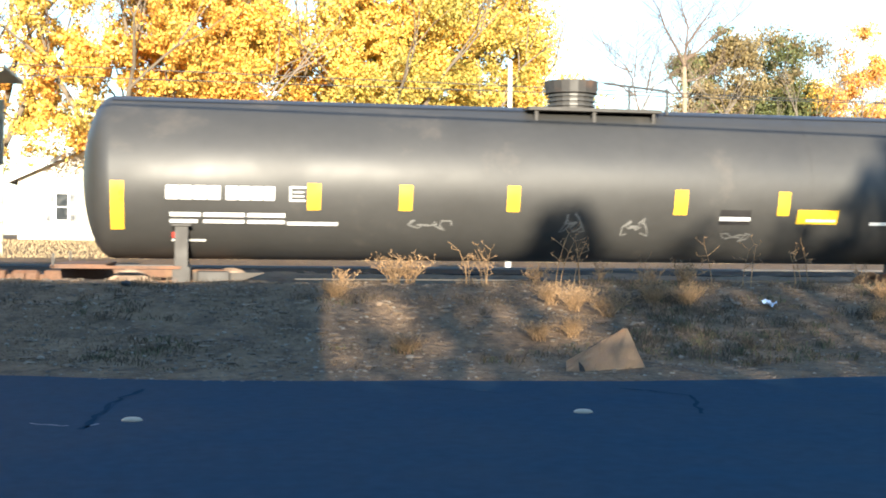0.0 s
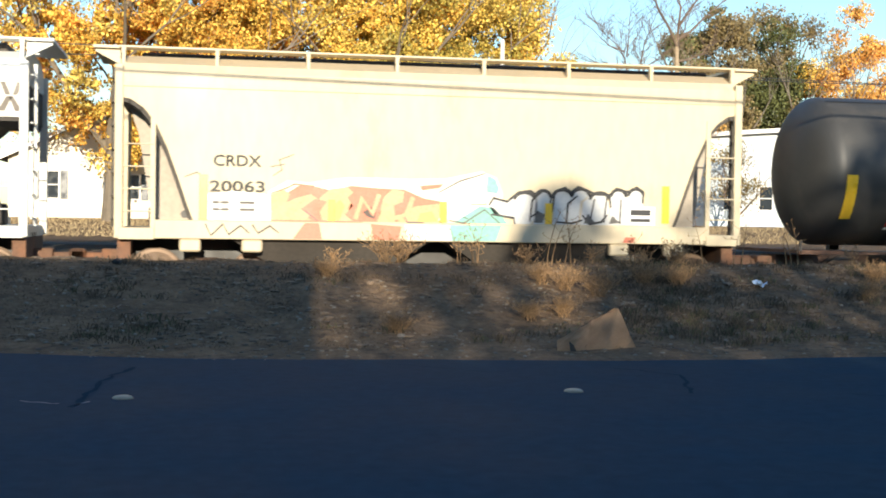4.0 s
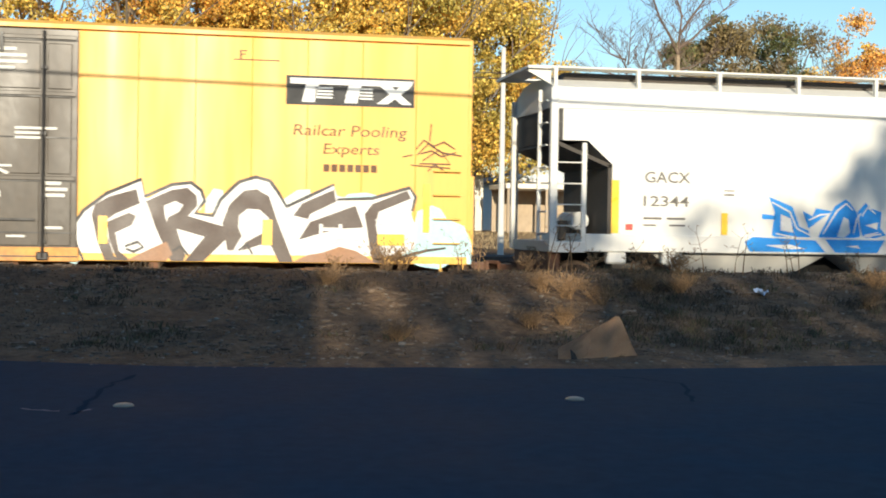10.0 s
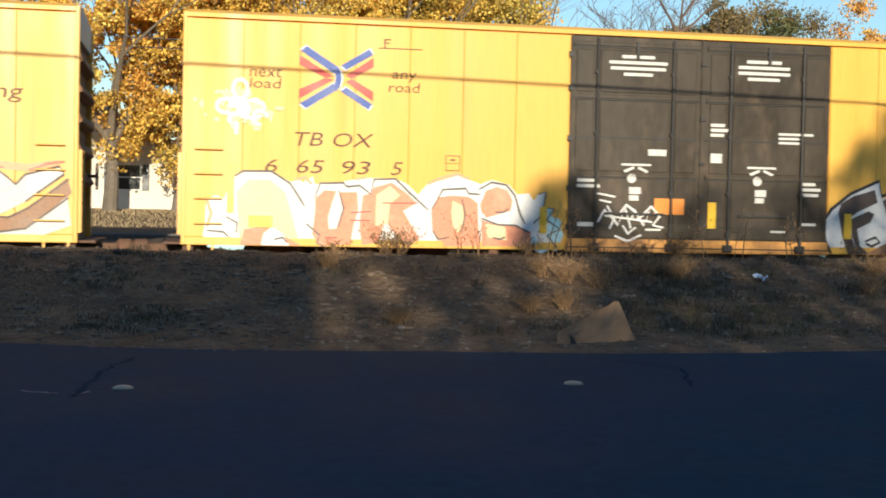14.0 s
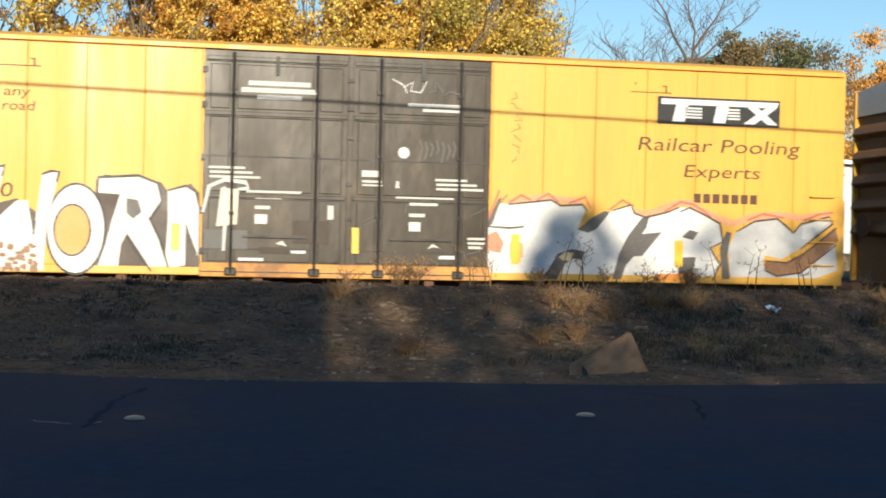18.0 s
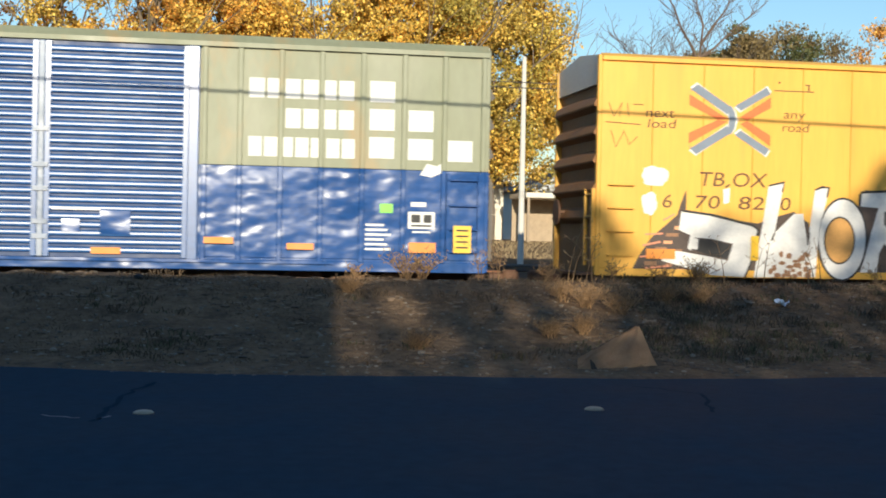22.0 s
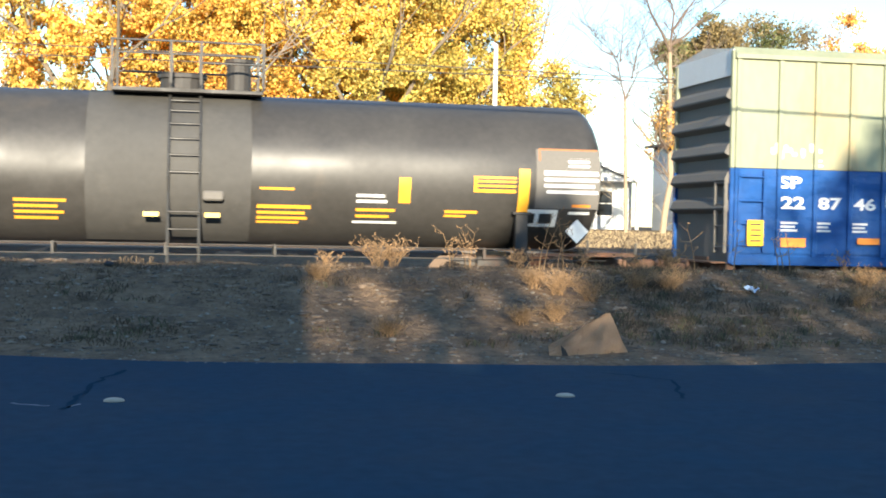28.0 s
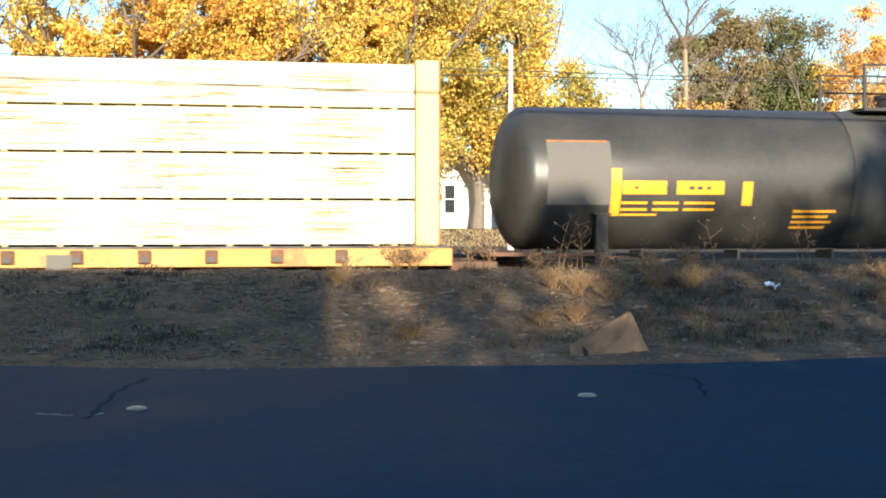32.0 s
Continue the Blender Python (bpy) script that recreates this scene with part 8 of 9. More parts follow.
GOLD = ((M_LEAF_GOLD, 0.45), (M_LEAF_ORANGE, 0.3), (M_LEAF_YELLOW, 0.25))
YELL = ((M_LEAF_YELLOW, 0.42), (M_LEAF_GOLD, 0.28), (M_LEAF_LIME, 0.30))
tree(-9.5, 64, 18, 0.7, "tall sycamore with orange autumn leaves", M_PALEBARK, GOLD, 1, ((0, 11, 6, 7.5), (1, 6, 5, 4)), 50000, clumps=190, low=0.2, airy=0.06)
tree(-3.6, 59, 17, 0.75, "pale-barked sycamore with golden autumn leaves", M_PALEBARK, GOLD, 2, ((0, 11, 4.6, 6.5), (-1, 6.5, 3.5, 2.6), (0.6, 4.2, 2.4, 1.6)), 56000, clumps=150, low=0.2, airy=-0.10)
tree(-0.7, 61, 15, 0.7, "sycamore with golden autumn leaves before a house", M_BARK, GOLD, 3, ((0.8, 9.5, 3.8, 5.5), (0.6, 4.2, 2.6, 2.4)), 46000, clumps=140, low=0.14)
tree(5.0, 67, 18, 0.8, "tall sycamore with golden autumn leaves", M_PALEBARK, GOLD, 4, ((0, 11.5, 5.5, 7.5), (0.5, 6, 4.5, 3.6), (-1.6, 3.9, 3.4, 2.0)), 70000, clumps=190, low=0.18, airy=-0.24)
tree(8.4, 60.5, 14.5, 0.75, "pale-trunked sycamore with yellow autumn leaves", M_PALEBARK, YELL, 14, ((0.3, 9.8, 3.6, 4.8), (-0.4, 6.6, 2.4, 2.0), (0.3, 4.4, 2.2, 1.6)), 40000, clumps=130, low=0.24, trunk_r=0.26)
tree(13.4, 65, 14.5, 0.7, "sycamore with yellow and green autumn leaves", M_BARK, YELL, 5, ((0.2, 9.5, 4.9, 5.4), (1.6, 6, 5.0, 3.4)), 56000, clumps=180, low=0.18)
tree(26.8, 63, 5, 0.8, "bare brown shrub before a pale house", M_BARETREE, ((M_LEAF_OLIVE, 1.0),), 31, ((0, 2.6, 2.2, 1.8),), 2200, leaf=0.08, low=0.1, trunk_r=0.1, clump=0.6, clumps=24, depth=4)
bare_tree(22.4, 60, "bare pale-barked tree with a tall forked trunk", 6, 0.17, [
    [(-0.2, 0.4), (-0.05, 2.0), (0.2, 3.4), (0.1, 5.2), (0.05, 7.2), (0.0, 9.5)],
    [(0.0, 9.5), (-0.56, 10.4), (-1.13, 11.1), (-1.6, 12.0), (-2.3, 12.8), (-2.8, 13.8)],
    [(0.0, 9.5), (0.1, 10.5), (0.2, 11.4), (-0.1, 12.3), (-0.2, 13.6)],
    [(0.1, 10.5), (0.8, 11.5), (1.35, 12.2), (1.8, 13.3)],
    [(0.0, 9.8), (0.7, 10.3), (1.45, 11.1), (2.5, 12.0)],
    [(0.0, 8.8), (0.55, 8.9), (1.3, 9.2), (1.75, 9.7)],
    [(0.1, 7.0), (0.8, 7.4), (1.5, 7.3)], [(0.1, 5.6), (0.9, 6.3), (1.6, 6.4)], [(0.15, 4.6), (-0.5, 5.4), (-0.7, 6.3)],
    [(0.2, 3.6), (0.9, 4.4), (1.5, 5.0)], [(0.2, 3.4), (-0.4, 4.2), (-1.0, 4.6)], [(0.05, 8.0), (-0.6, 8.6), (-1.2, 9.4)]],
    ((0.7, 4.6, 1.3, 1.0), (0.2, 6.0, 1.2, 1.0), (1.2, 6.6, 1.0, 1.0)))
bare_tree(20.4, 60.5, "small bare tree with a fan of fine twigs", 16, 0.11, [
    [(0.2, 0.4), (0.1, 4.0), (0.0, 7.2)], [(0.0, 7.2), (-0.2, 8.3), (-0.3, 9.0), (-0.65, 9.6), (-1.45, 10.3), (-1.7, 10.8)],
    [(0.0, 7.2), (0.15, 7.6), (0.6, 8.5), (1.5, 9.2)], [(-0.3, 9.0), (-0.1, 9.8), (0.1, 10.8)], [(0.3, 8.2), (0.4, 9.6), (0.7, 10.6)],
    [(-0.2, 8.1), (-1.0, 8.5), (-1.7, 8.6)], [(-0.4, 9.2), (-1.2, 9.5), (-1.7, 10.0)]])
tree(28.4, 72, 13, 0.6, "olive-brown tree with thinning leaves", M_BARK, ((M_LEAF_OLIVE, 0.8), (M_LEAF_GREEN, 0.2)), 7, ((0.6, 8.6, 2.6, 4.6), (0.5, 6.2, 2.8, 3.2)), 52000, low=0.15, clump=0.9, clumps=80)
tree(35.0, 76, 14, 0.6, "dark green evergreen tree", M_BARK, ((M_LEAF_GREEN, 0.6), (M_LEAF_OLIVE, 0.4)), 8, ((0, 9.2, 2.6, 4.6), (-0.6, 6.5, 3.2, 3.4)), 34000, low=0.15, clump=1.0, clumps=90)
tree(38.7, 74.5, 13, 0.6, "orange autumn tree beside a green one", M_BARK, ((M_LEAF_RUST, 0.65), (M_LEAF_GOLD, 0.35)), 9, ((0, 7.6, 2.9, 5.4), (4.0, 7, 3.4, 5.5)), 44000, low=0.15, clump=0.9, clumps=90)


def window(parent, x0, x1, z0, z1, y, m_frame=None):
    w = bx("window", M_GLASS, parent, x0, x1, y - 0.03, y, z0, z1)
    f = m_frame or M_TRIM
    for a, b, c, d in ((x0 - 0.07, x0, z0 - 0.07, z1 + 0.07), (x1, x1 + 0.07, z0 - 0.07, z1 + 0.07), (x0, x1, z0 - 0.07, z0), (x0, x1, z1, z1 + 0.07)):
        bx("frame", f, w, a, b, y - 0.06, y, c, d)
    bx("mullion", f, w, x0, x1, y - 0.05, y - 0.03, (z0 + z1) / 2 - 0.025, (z0 + z1) / 2 + 0.025)
    return w


def gable_house(x0, x1, y, depth, wall_h, peak, wall, label, wins, shutters=False, over=0.45):
    """A house whose gable faces the track."""
    z = ground_z((x0 + x1) / 2, y)
    h = thing("house", pose((x0 + x1) / 2, y, z), label, "house", "houses beyond the railway")
    w = (x1 - x0) / 2
    part("wall", slab(B(), [(-w, -0.3), (w, -0.3), (w, wall_h), (0, peak), (-w, wall_h)], 0, depth), wall, h)
    k = (peak - wall_h) / w
    for s in (-1, 1):
        bm = B()
        e = w + over
        slab(bm, [(0, peak + 0.03), (s * e, peak + 0.03 - k * e), (s * e, peak + 0.18 - k * e), (0, peak + 0.18)], -0.5, depth + 0.3)
        part("roof", bm, M_ROOF, h)
        bm = B()
        slab(bm, [(0, peak - 0.02), (s * e, peak - 0.02 - k * e), (s * e, peak + 0.2 - k * e), (0, peak + 0.2)], -0.56, -0.5)
        part("barge_board", bm, M_TRIM, h)
    for a, b, c, d in wins:
        win = window(h, a, b, c, d, 0.0)
        if shutters:
            for u in (a - 0.42, b + 0.1):
                bx("shutter", M_CARDARK, win, u, u + 0.32, -0.05, 0.0, c - 0.05, d + 0.05)
    return h


gable_house(-8.3, -0.5, 63, 9, 2.75, 4.6, M_STUCCO, "white stucco house with a low gable roof", ((-2.2, -1.7, 0.9, 2.1), (0.7, 1.9, 0.9, 2.0)), True)
gable_house(7.2, 14.6, 67, 9, 2.95, 4.55, M_STUCCO, "white house with a brown gable roof and a porch", ((-1.2, -0.4, 0.8, 2.2), (1.2, 1.7, 0.8, 2.2)))
gable_house(3.7, 6.5, 63.5, 3, 2.3, 3.0, M_STUCCO, "small white outbuilding under autumn trees", ((0.4, 0.9, 0.9, 1.8),), over=0.06)
gable_house(26.4, 34.0, 66, 7, 4.7, 5.0, M_GREYHOUSE, "pale two-storey house with white-framed windows", ((-2.8, -2.1, 0.9, 2.1), (-0.8, -0.1, 0.9, 2.1)))
gable_house(17.5, 25.5, 74, 9, 2.9, 4.4, M_GREYHOUSE, "grey-blue house with white porch posts", ((-2.8, -1.8, 0.8, 2.2), (-0.6, 0.4, 0.8, 2.2), (1.8, 2.8, 0.8, 2.2)))
porch = thing("porch", pose(21.5, 72.5, ground_z(21.5, 72.5)), "white porch roof on four posts", "porch")
bx("porch_roof", M_TRIM, porch, -4.0, 4.0, -0.2, 1.6, 2.75, 2.95)
for u in (-3.8, -1.3, 1.3, 3.8):
    bx("porch_post", M_TRIM, porch, u - 0.08, u + 0.08, -0.08, 0.08, 0, 2.75)


shed = thing("carport", pose(16.2, 62, ground_z(16.2, 62)), "brown timber carport with a pale flat roof", "carport")
bx("carport_roof", M_STUCCO, shed, -2.0, 2.0, -1.8, 1.8, 2.05, 2.3, 0.03)
bx("back_wall", M_FENCE, shed, -1.9, 1.9, 1.6, 1.7, 0, 2.05)
for u in (-1.85, 0.0, 1.85):
    bx("post", M_FENCE, shed, u - 0.06, u + 0.06, -1.7, -1.58, 0, 2.05)


def car_body(x, y, paint_m, label, kind_h=1.45, length=4.5, rz=0):
    z = ground_z(x, y)
    c = thing("car", pose(x, y, z, 0, 0, rz), label, "car", "parked cars")
    h = length / 2
    k = kind_h / 1.45
    lower = [(-h, 0.35), (-h + 0.05, 0.72 * k), (-h + 0.9, 0.88 * k), (h - 0.75, 0.90 * k), (h - 0.05, 0.75 * k), (h, 0.35)]
    part("body", slab(B(), lower, -0.86, 0.86), paint_m, c)
    cab = [(-h + 0.95, 0.86 * k), (-h + 1.65, 1.42 * k), (h - 1.35, 1.45 * k), (h - 0.6, 0.88 * k)]
    part("cabin", slab(B(), cab, -0.74, 0.74), paint_m, c)
    for a, b in ((-h + 1.35, -0.25), (-0.15, h - 1.15)):
        part("side_window", slab(B(), [(a, 0.95 * k), (b, 0.95 * k), (b - 0.12, 1.34 * k), (a + 0.3, 1.34 * k)], -0.76, -0.735), M_GLASS, c)
    for u in (-h + 0.8, h - 0.8):
        for s in (-1, 1):
            wh = part("wheel", rod(B(), (u, s * 0.86, 0.33), (u, s * 0.66, 0.33), 0.33, seg=18), M_TYRE, c)
            part("rim", rod(B(), (u, s * 0.875, 0.33), (u, s * 0.85, 0.33), 0.19, seg=14), M_GREYROOF, wh)
    return c


car_body(22.4, 76, M_CARWHITE, "white parked saloon car on the far street")
car_body(2.4, 66.5, M_CARWHITE, "pale parked pickup beyond the track", 1.7, 4.9, 75)
car_body(-12.0, 66, M_CARDARK, "dark parked car beside a house", 1.5, 4.4)

pole = thing("light_pole", pose(9.8, 42.2, ground_z(9.8, 42.2)), "pale tall light pole beyond the railway", "light pole")
part("shaft", rod(B(), (0, 0, -0.1), (0, 0, 6.75), 0.11, 0.072, 12), M_POLE, pole)
part("cap", rod(B(), (0, 0, 6.75), (0, 0, 6.8), 0.085, 0.03, 12), M_POLE, pole)

far_road = tagged(bx("far_street", M_FARROAD, None, -300, 300, 34.5, 40.0, 0.2, 0.735), "narrow grey asphalt street beyond the track", "road", kind="structure")
kerb = tagged(bx("kerb", M_KERB, None, -300, 300, 40.0, 40.2, 0.2, 0.80, 0.02), "grimy concrete kerb of the far street", "kerb", kind="structure")


def wheelie_bin(x, y):
    z = ground_z(x, y)
    b = thing("wheelie_bin", pose(x, y, z), "black plastic wheelie bin before a white house", "bin")
    part("bin_body", loft(B(), [[(-w, -w, h), (w, -w, h), (w, w, h), (-w, w, h)] for w, h in ((0.25, 0.06), (0.34, 1.0))]), M_CARDARK, b)
    bx("lid", M_CARDARK, b, -0.37, 0.37, -0.37, 0.40, 1.0, 1.07, 0.02)
    for s in (-1, 1):
        part("wheel", rod(B(), (s * 0.30, 0.22, 0.1), (s * 0.25, 0.22, 0.1), 0.1, seg=12), M_TYRE, b)


wheelie_bin(3.33, 62.0)


def power_line(y, heights, r, label, z0):
    """Two wooden poles out of sight and the cables between them, sagging a little."""
    line = thing("power_line", pose(0, y, 0), label, "power line")
    for u in (-60, 60):
        top_z = max(h(u) for h in heights) + 0.5
        part("utility_pole", rod(B(), (u, 0, z0), (u, 0, top_z), 0.16, 0.11, 10), M_BARK, line)
    for h in heights:
        rings = [[(u, r * math.cos(1.2566 * k), h(u) + r * math.sin(1.2566 * k)) for k in range(5)] for u in range(-60, 61, 6)]
        part("cable", loft(B(), rings), M_CABLE, line)


power_line(31.0, (lambda u: 5.22 - 0.002 * u, lambda u: 5.42 - 0.012 * u), 0.011, "black overhead cables on wooden poles beyond the train", 0.3)

# ---- bank: weeds, grass, stones, litter ----


def weed(x, y, h, n, wide, seed, label, fine=1.0):
    rng = random.Random(seed)
    w = thing("dry_weed", pose(x, y, ground_z(x, y) - 0.03), label, "weed", "dry weeds on the bank")
    bm = B()
    for k in range(n):
        a, lean = rng.uniform(0, 6.28), rng.uniform(0.05, wide)
        p = Vector((rng.uniform(-0.08, 0.08), rng.uniform(-0.08, 0.08), 0))
        hh = h * rng.uniform(0.55, 1.05)
        for s in range(4):
            q = p + Vector((math.cos(a) * lean * hh / 4 * (s + 1) / 2, math.sin(a) * lean * hh / 8, hh / 4))
            thick = fine * (1.5 if n < 4 else 1.0)
            rod(bm, p, q, (0.007 - 0.0012 * s) * thick, (0.006 - 0.0012 * s) * thick, 4)
            if s > 0:
                for _ in range(2):
                    e = q + Vector((rng.uniform(-0.13, 0.13), rng.uniform(-0.08, 0.08), rng.uniform(0.0, 0.12))) * (0.6 + h)
                    rod(bm, q, e, 0.004 * fine, 0.002 * fine, 3)
                    for _ in range(2):
                        f = e + Vector((rng.uniform(-0.05, 0.05), rng.uniform(-0.04, 0.04), rng.uniform(-0.01, 0.06)))
                        rod(bm, e, f, 0.007 * fine, 0.003 * fine, 3)
            p = q
    part("stem", bm, M_WEED, w)
    return w


for i, (x, h, n, wide) in enumerate(((2.15, 0.18, 8, 0.8), (2.9, 0.42, 20, 0.9), (3.15, 0.38, 18, 1.0), (4.05, 0.55, 3, 0.3), (4.35, 0.55, 5, 0.4), (5.2, 0.28, 14, 0.9), (5.45, 0.9, 2, 0.3),
                                    (5.85, 0.66, 3, 0.35), (6.9, 0.50, 3, 0.5), (7.0, 0.25, 9, 0.9), (7.6, 0.34, 22, 1.0), (8.05, 0.95, 1, 0.25), (8.6, 0.85, 2, 0.3), (9.45, 0.95, 1, 0.4), (9.7, 0.95, 2, 0.3), (10.6, 0.3, 4, 0.7), (6.2, 0.3, 6, 0.7))):
    weed(x, 20.15 + 0.1 * (i % 3), h, n, wide, 50 + i, "dead brown branching weed on top of the bank")
for i, (x, y, h) in enumerate(((5.3, 18.6, 0.3), (5.75, 18.4, 0.34), (5.0, 18.8, 0.26), (6.6, 18.9, 0.28), (7.1, 18.8, 0.3), (4.5, 17.5, 0.2), (5.0, 17.6, 0.24), (2.6, 17.0, 0.18), (1.9, 19.2, 0.2), (10.4, 19.0, 0.3), (9.9, 18.3, 0.25))):
    weed(x, y, h, 40, 1.3, 90 + i, "dry yellow weed tuft on the bank slope", 0.55)


def grass():
    g = np.random.RandomState(3)
    V, F = [], []
    n = 30000
    xs = g.uniform(-6, 16, n)
    ys = g.uniform(15.9, 21.2, n)
    for x, y in zip(xs, ys):
        d = noise.noise((x * 0.7, y * 0.7, 9.0)) + 0.5 * noise.noise((x * 2.3, y * 2.3, 3.0))
        if d < -0.12 + 0.35 * max(0, 16.9 - y) or y < road_edge(x) + 0.25:
            continue
        z = ground_z(x, y)
        h = g.uniform(0.012, 0.05) * (1.0 + max(0, d))
        a = g.uniform(0, 6.28)
        dx, dy = math.cos(a) * h * 1.2, math.sin(a) * h * 1.2
        w = 0.005
        i = len(V)
        V += [(x - w, y, z - 0.01), (x + w, y, z - 0.01), (x + dx, y + dy, z + h)]
        F.append((i, i + 1, i + 2))
    tagged(raw("dry_grass", V, F, M_GRASS), "short dry yellow-brown grass on the bank", "grass", kind="stuff")


grass()


def matted_weeds():
    """Tangled low weeds, dry and half green, thickest towards the lower right of the bank."""
    g = np.random.RandomState(14)
    for name, m, n, lab in (("low_weeds", M_OLIVEWEED, 300, "low olive-green weeds matted on the bank"), ("dry_tangle", M_DULLWEED, 700, "tangled dry brown stalks on the bank")):
        V, F = [], []
        while n:
            x, y = g.uniform(-6, 15), g.uniform(16.3, 20.6)
            green = noise.noise((x * 0.5, y * 0.6, 31.0)) + 0.05 * (x - 3.5) - 0.12 * (y - 18) * (name == "low_weeds")
            if y < road_edge(x) + 0.45 or green < g.uniform(-0.1, 0.9):
                continue
            n -= 1
            z, h = ground_z(x, y), g.uniform(0.03, 0.11)
            for _ in range(16):
                a, l = g.uniform(0, 6.28), g.uniform(0.5, 1.4) * h
                px, py = x + g.normal() * 0.10, y + g.normal() * 0.08
                ex, ey, w = px + math.cos(a) * l, py + math.sin(a) * l * 0.6, 0.006
                hz = g.uniform(0.2, 1.0) * h
                i = len(V)
                V += [(px - w, py, z - 0.02), (px + w, py, z - 0.02), ((px + ex) / 2 - w, (py + ey) / 2, z + hz), ((px + ex) / 2 + w, (py + ey) / 2, z + hz), (ex, ey, z + hz * 0.7)]
                F += [(i, i + 1, i + 3, i + 2), (i + 2, i + 3, i + 4)]
        tagged(raw(name, V, F, m), lab, "weeds", kind="stuff")


matted_weeds()


def far_grass():
    """Dry straw standing in the sun beyond the far street."""
    g = np.random.RandomState(33)
    V, F = [], []
    for _ in range(20000):
        x, y = g.uniform(-14, 30), 47.5 + 14 * g.uniform() ** 1.2
        z, h, a = ground_z(x, y), g.uniform(0.04, 0.12), g.uniform(-0.8, 0.8)
        i = len(V)
        V += [(x - 0.014, y, z - 0.01), (x + 0.014, y + 0.01, z - 0.01), (x + a * h, y + 0.03, z + h)]
        F.append((i, i + 1, i + 2))
    tagged(raw("far_dry_grass", V, F, M_STRAW), "sunlit dry straw-coloured grass before the houses", "grass", kind="stuff")


far_grass()


def stone_mesh(seed, size):
    rng = random.Random(seed)
    bm = B()
    bmesh.ops.create_icosphere(bm, subdivisions=1, radius=size)
    for v in bm.verts:
        v.co *= rng.uniform(0.7, 1.2)
        v.co.z *= 0.6
    return bm


def gravel():
    g = np.random.RandomState(8)
    V, F = [], []
    base = stone_mesh(1, 1.0)
    bv = [v.co.copy() for v in base.verts]
    bf = [[v.index for v in f.verts] for f in base.faces]
    base.free()
    for _ in range(4200):
        x = g.uniform(-6, 15)
        y = g.uniform(15.2, 20.8)
        s = 0.012 + 0.03 * g.uniform() ** 3
        z = ground_z(x, y)
        i = len(V)
        a = g.uniform(0, 6.28)
        V += [(x + s * (v.x * math.cos(a) - v.y * math.sin(a)), y + s * (v.x * math.sin(a) + v.y * math.cos(a)), z + s * v.z) for v in bv]
        F += [[i + k for k in f] for f in bf]
    tagged(raw("gravel", V, F, M_STONE), "loose pale stones and clods on the dirt bank", "gravel", kind="stuff")


gravel()


def clods():
    g = np.random.RandomState(18)
    V, F = [], []
    base = stone_mesh(2, 1.0)
    bv = [v.co.copy() for v in base.verts]
    bf = [[v.index for v in f.verts] for f in base.faces]
    base.free()
    for _ in range(5200):
        x, y = g.uniform(-6, 15), g.uniform(15.6, 21.0)
        if y < road_edge(x) + 0.3 or noise.noise((x * 0.9, y * 0.9, 21.0)) + 0.6 * noise.noise((x * 2.7, y * 2.7, 5.0)) < -0.05:
            continue
        s = 0.018 + 0.05 * g.uniform() ** 2.5
        z = ground_z(x, y)
        i = len(V)
        a = g.uniform(0, 6.28)
        V += [(x + s * 1.4 * (v.x * math.cos(a) - v.y * math.sin(a)), y + s * (v.x * math.sin(a) + v.y * math.cos(a)), z + 0.7 * s * v.z) for v in bv]
        F += [[i + k for k in f] for f in bf]
    tagged(raw("dirt_clods", V, F, M_CLOD), "dark dirt clods and matted litter on the bank", "dirt clods", kind="stuff")


clods()
for x, y, s, m, lab in ((-1.1, 19.9, 0.09, M_CABLE, "dark clod on top of the bank"), (-1.95, 16.95, 0.06, M_STONE, "pale stone on the bank"), (2.62, 16.75, 0.05, M_STONE, "pale stone on the bank"), (6.2, 16.6, 0.05, M_STONE, "pale stone near the paper bag")):
    tagged(part("stone", stone_mesh(int(x * 100) % 97, s), m), lab, "stone").matrix_basis = pose(x, y, ground_z(x, y) + s * 0.3)


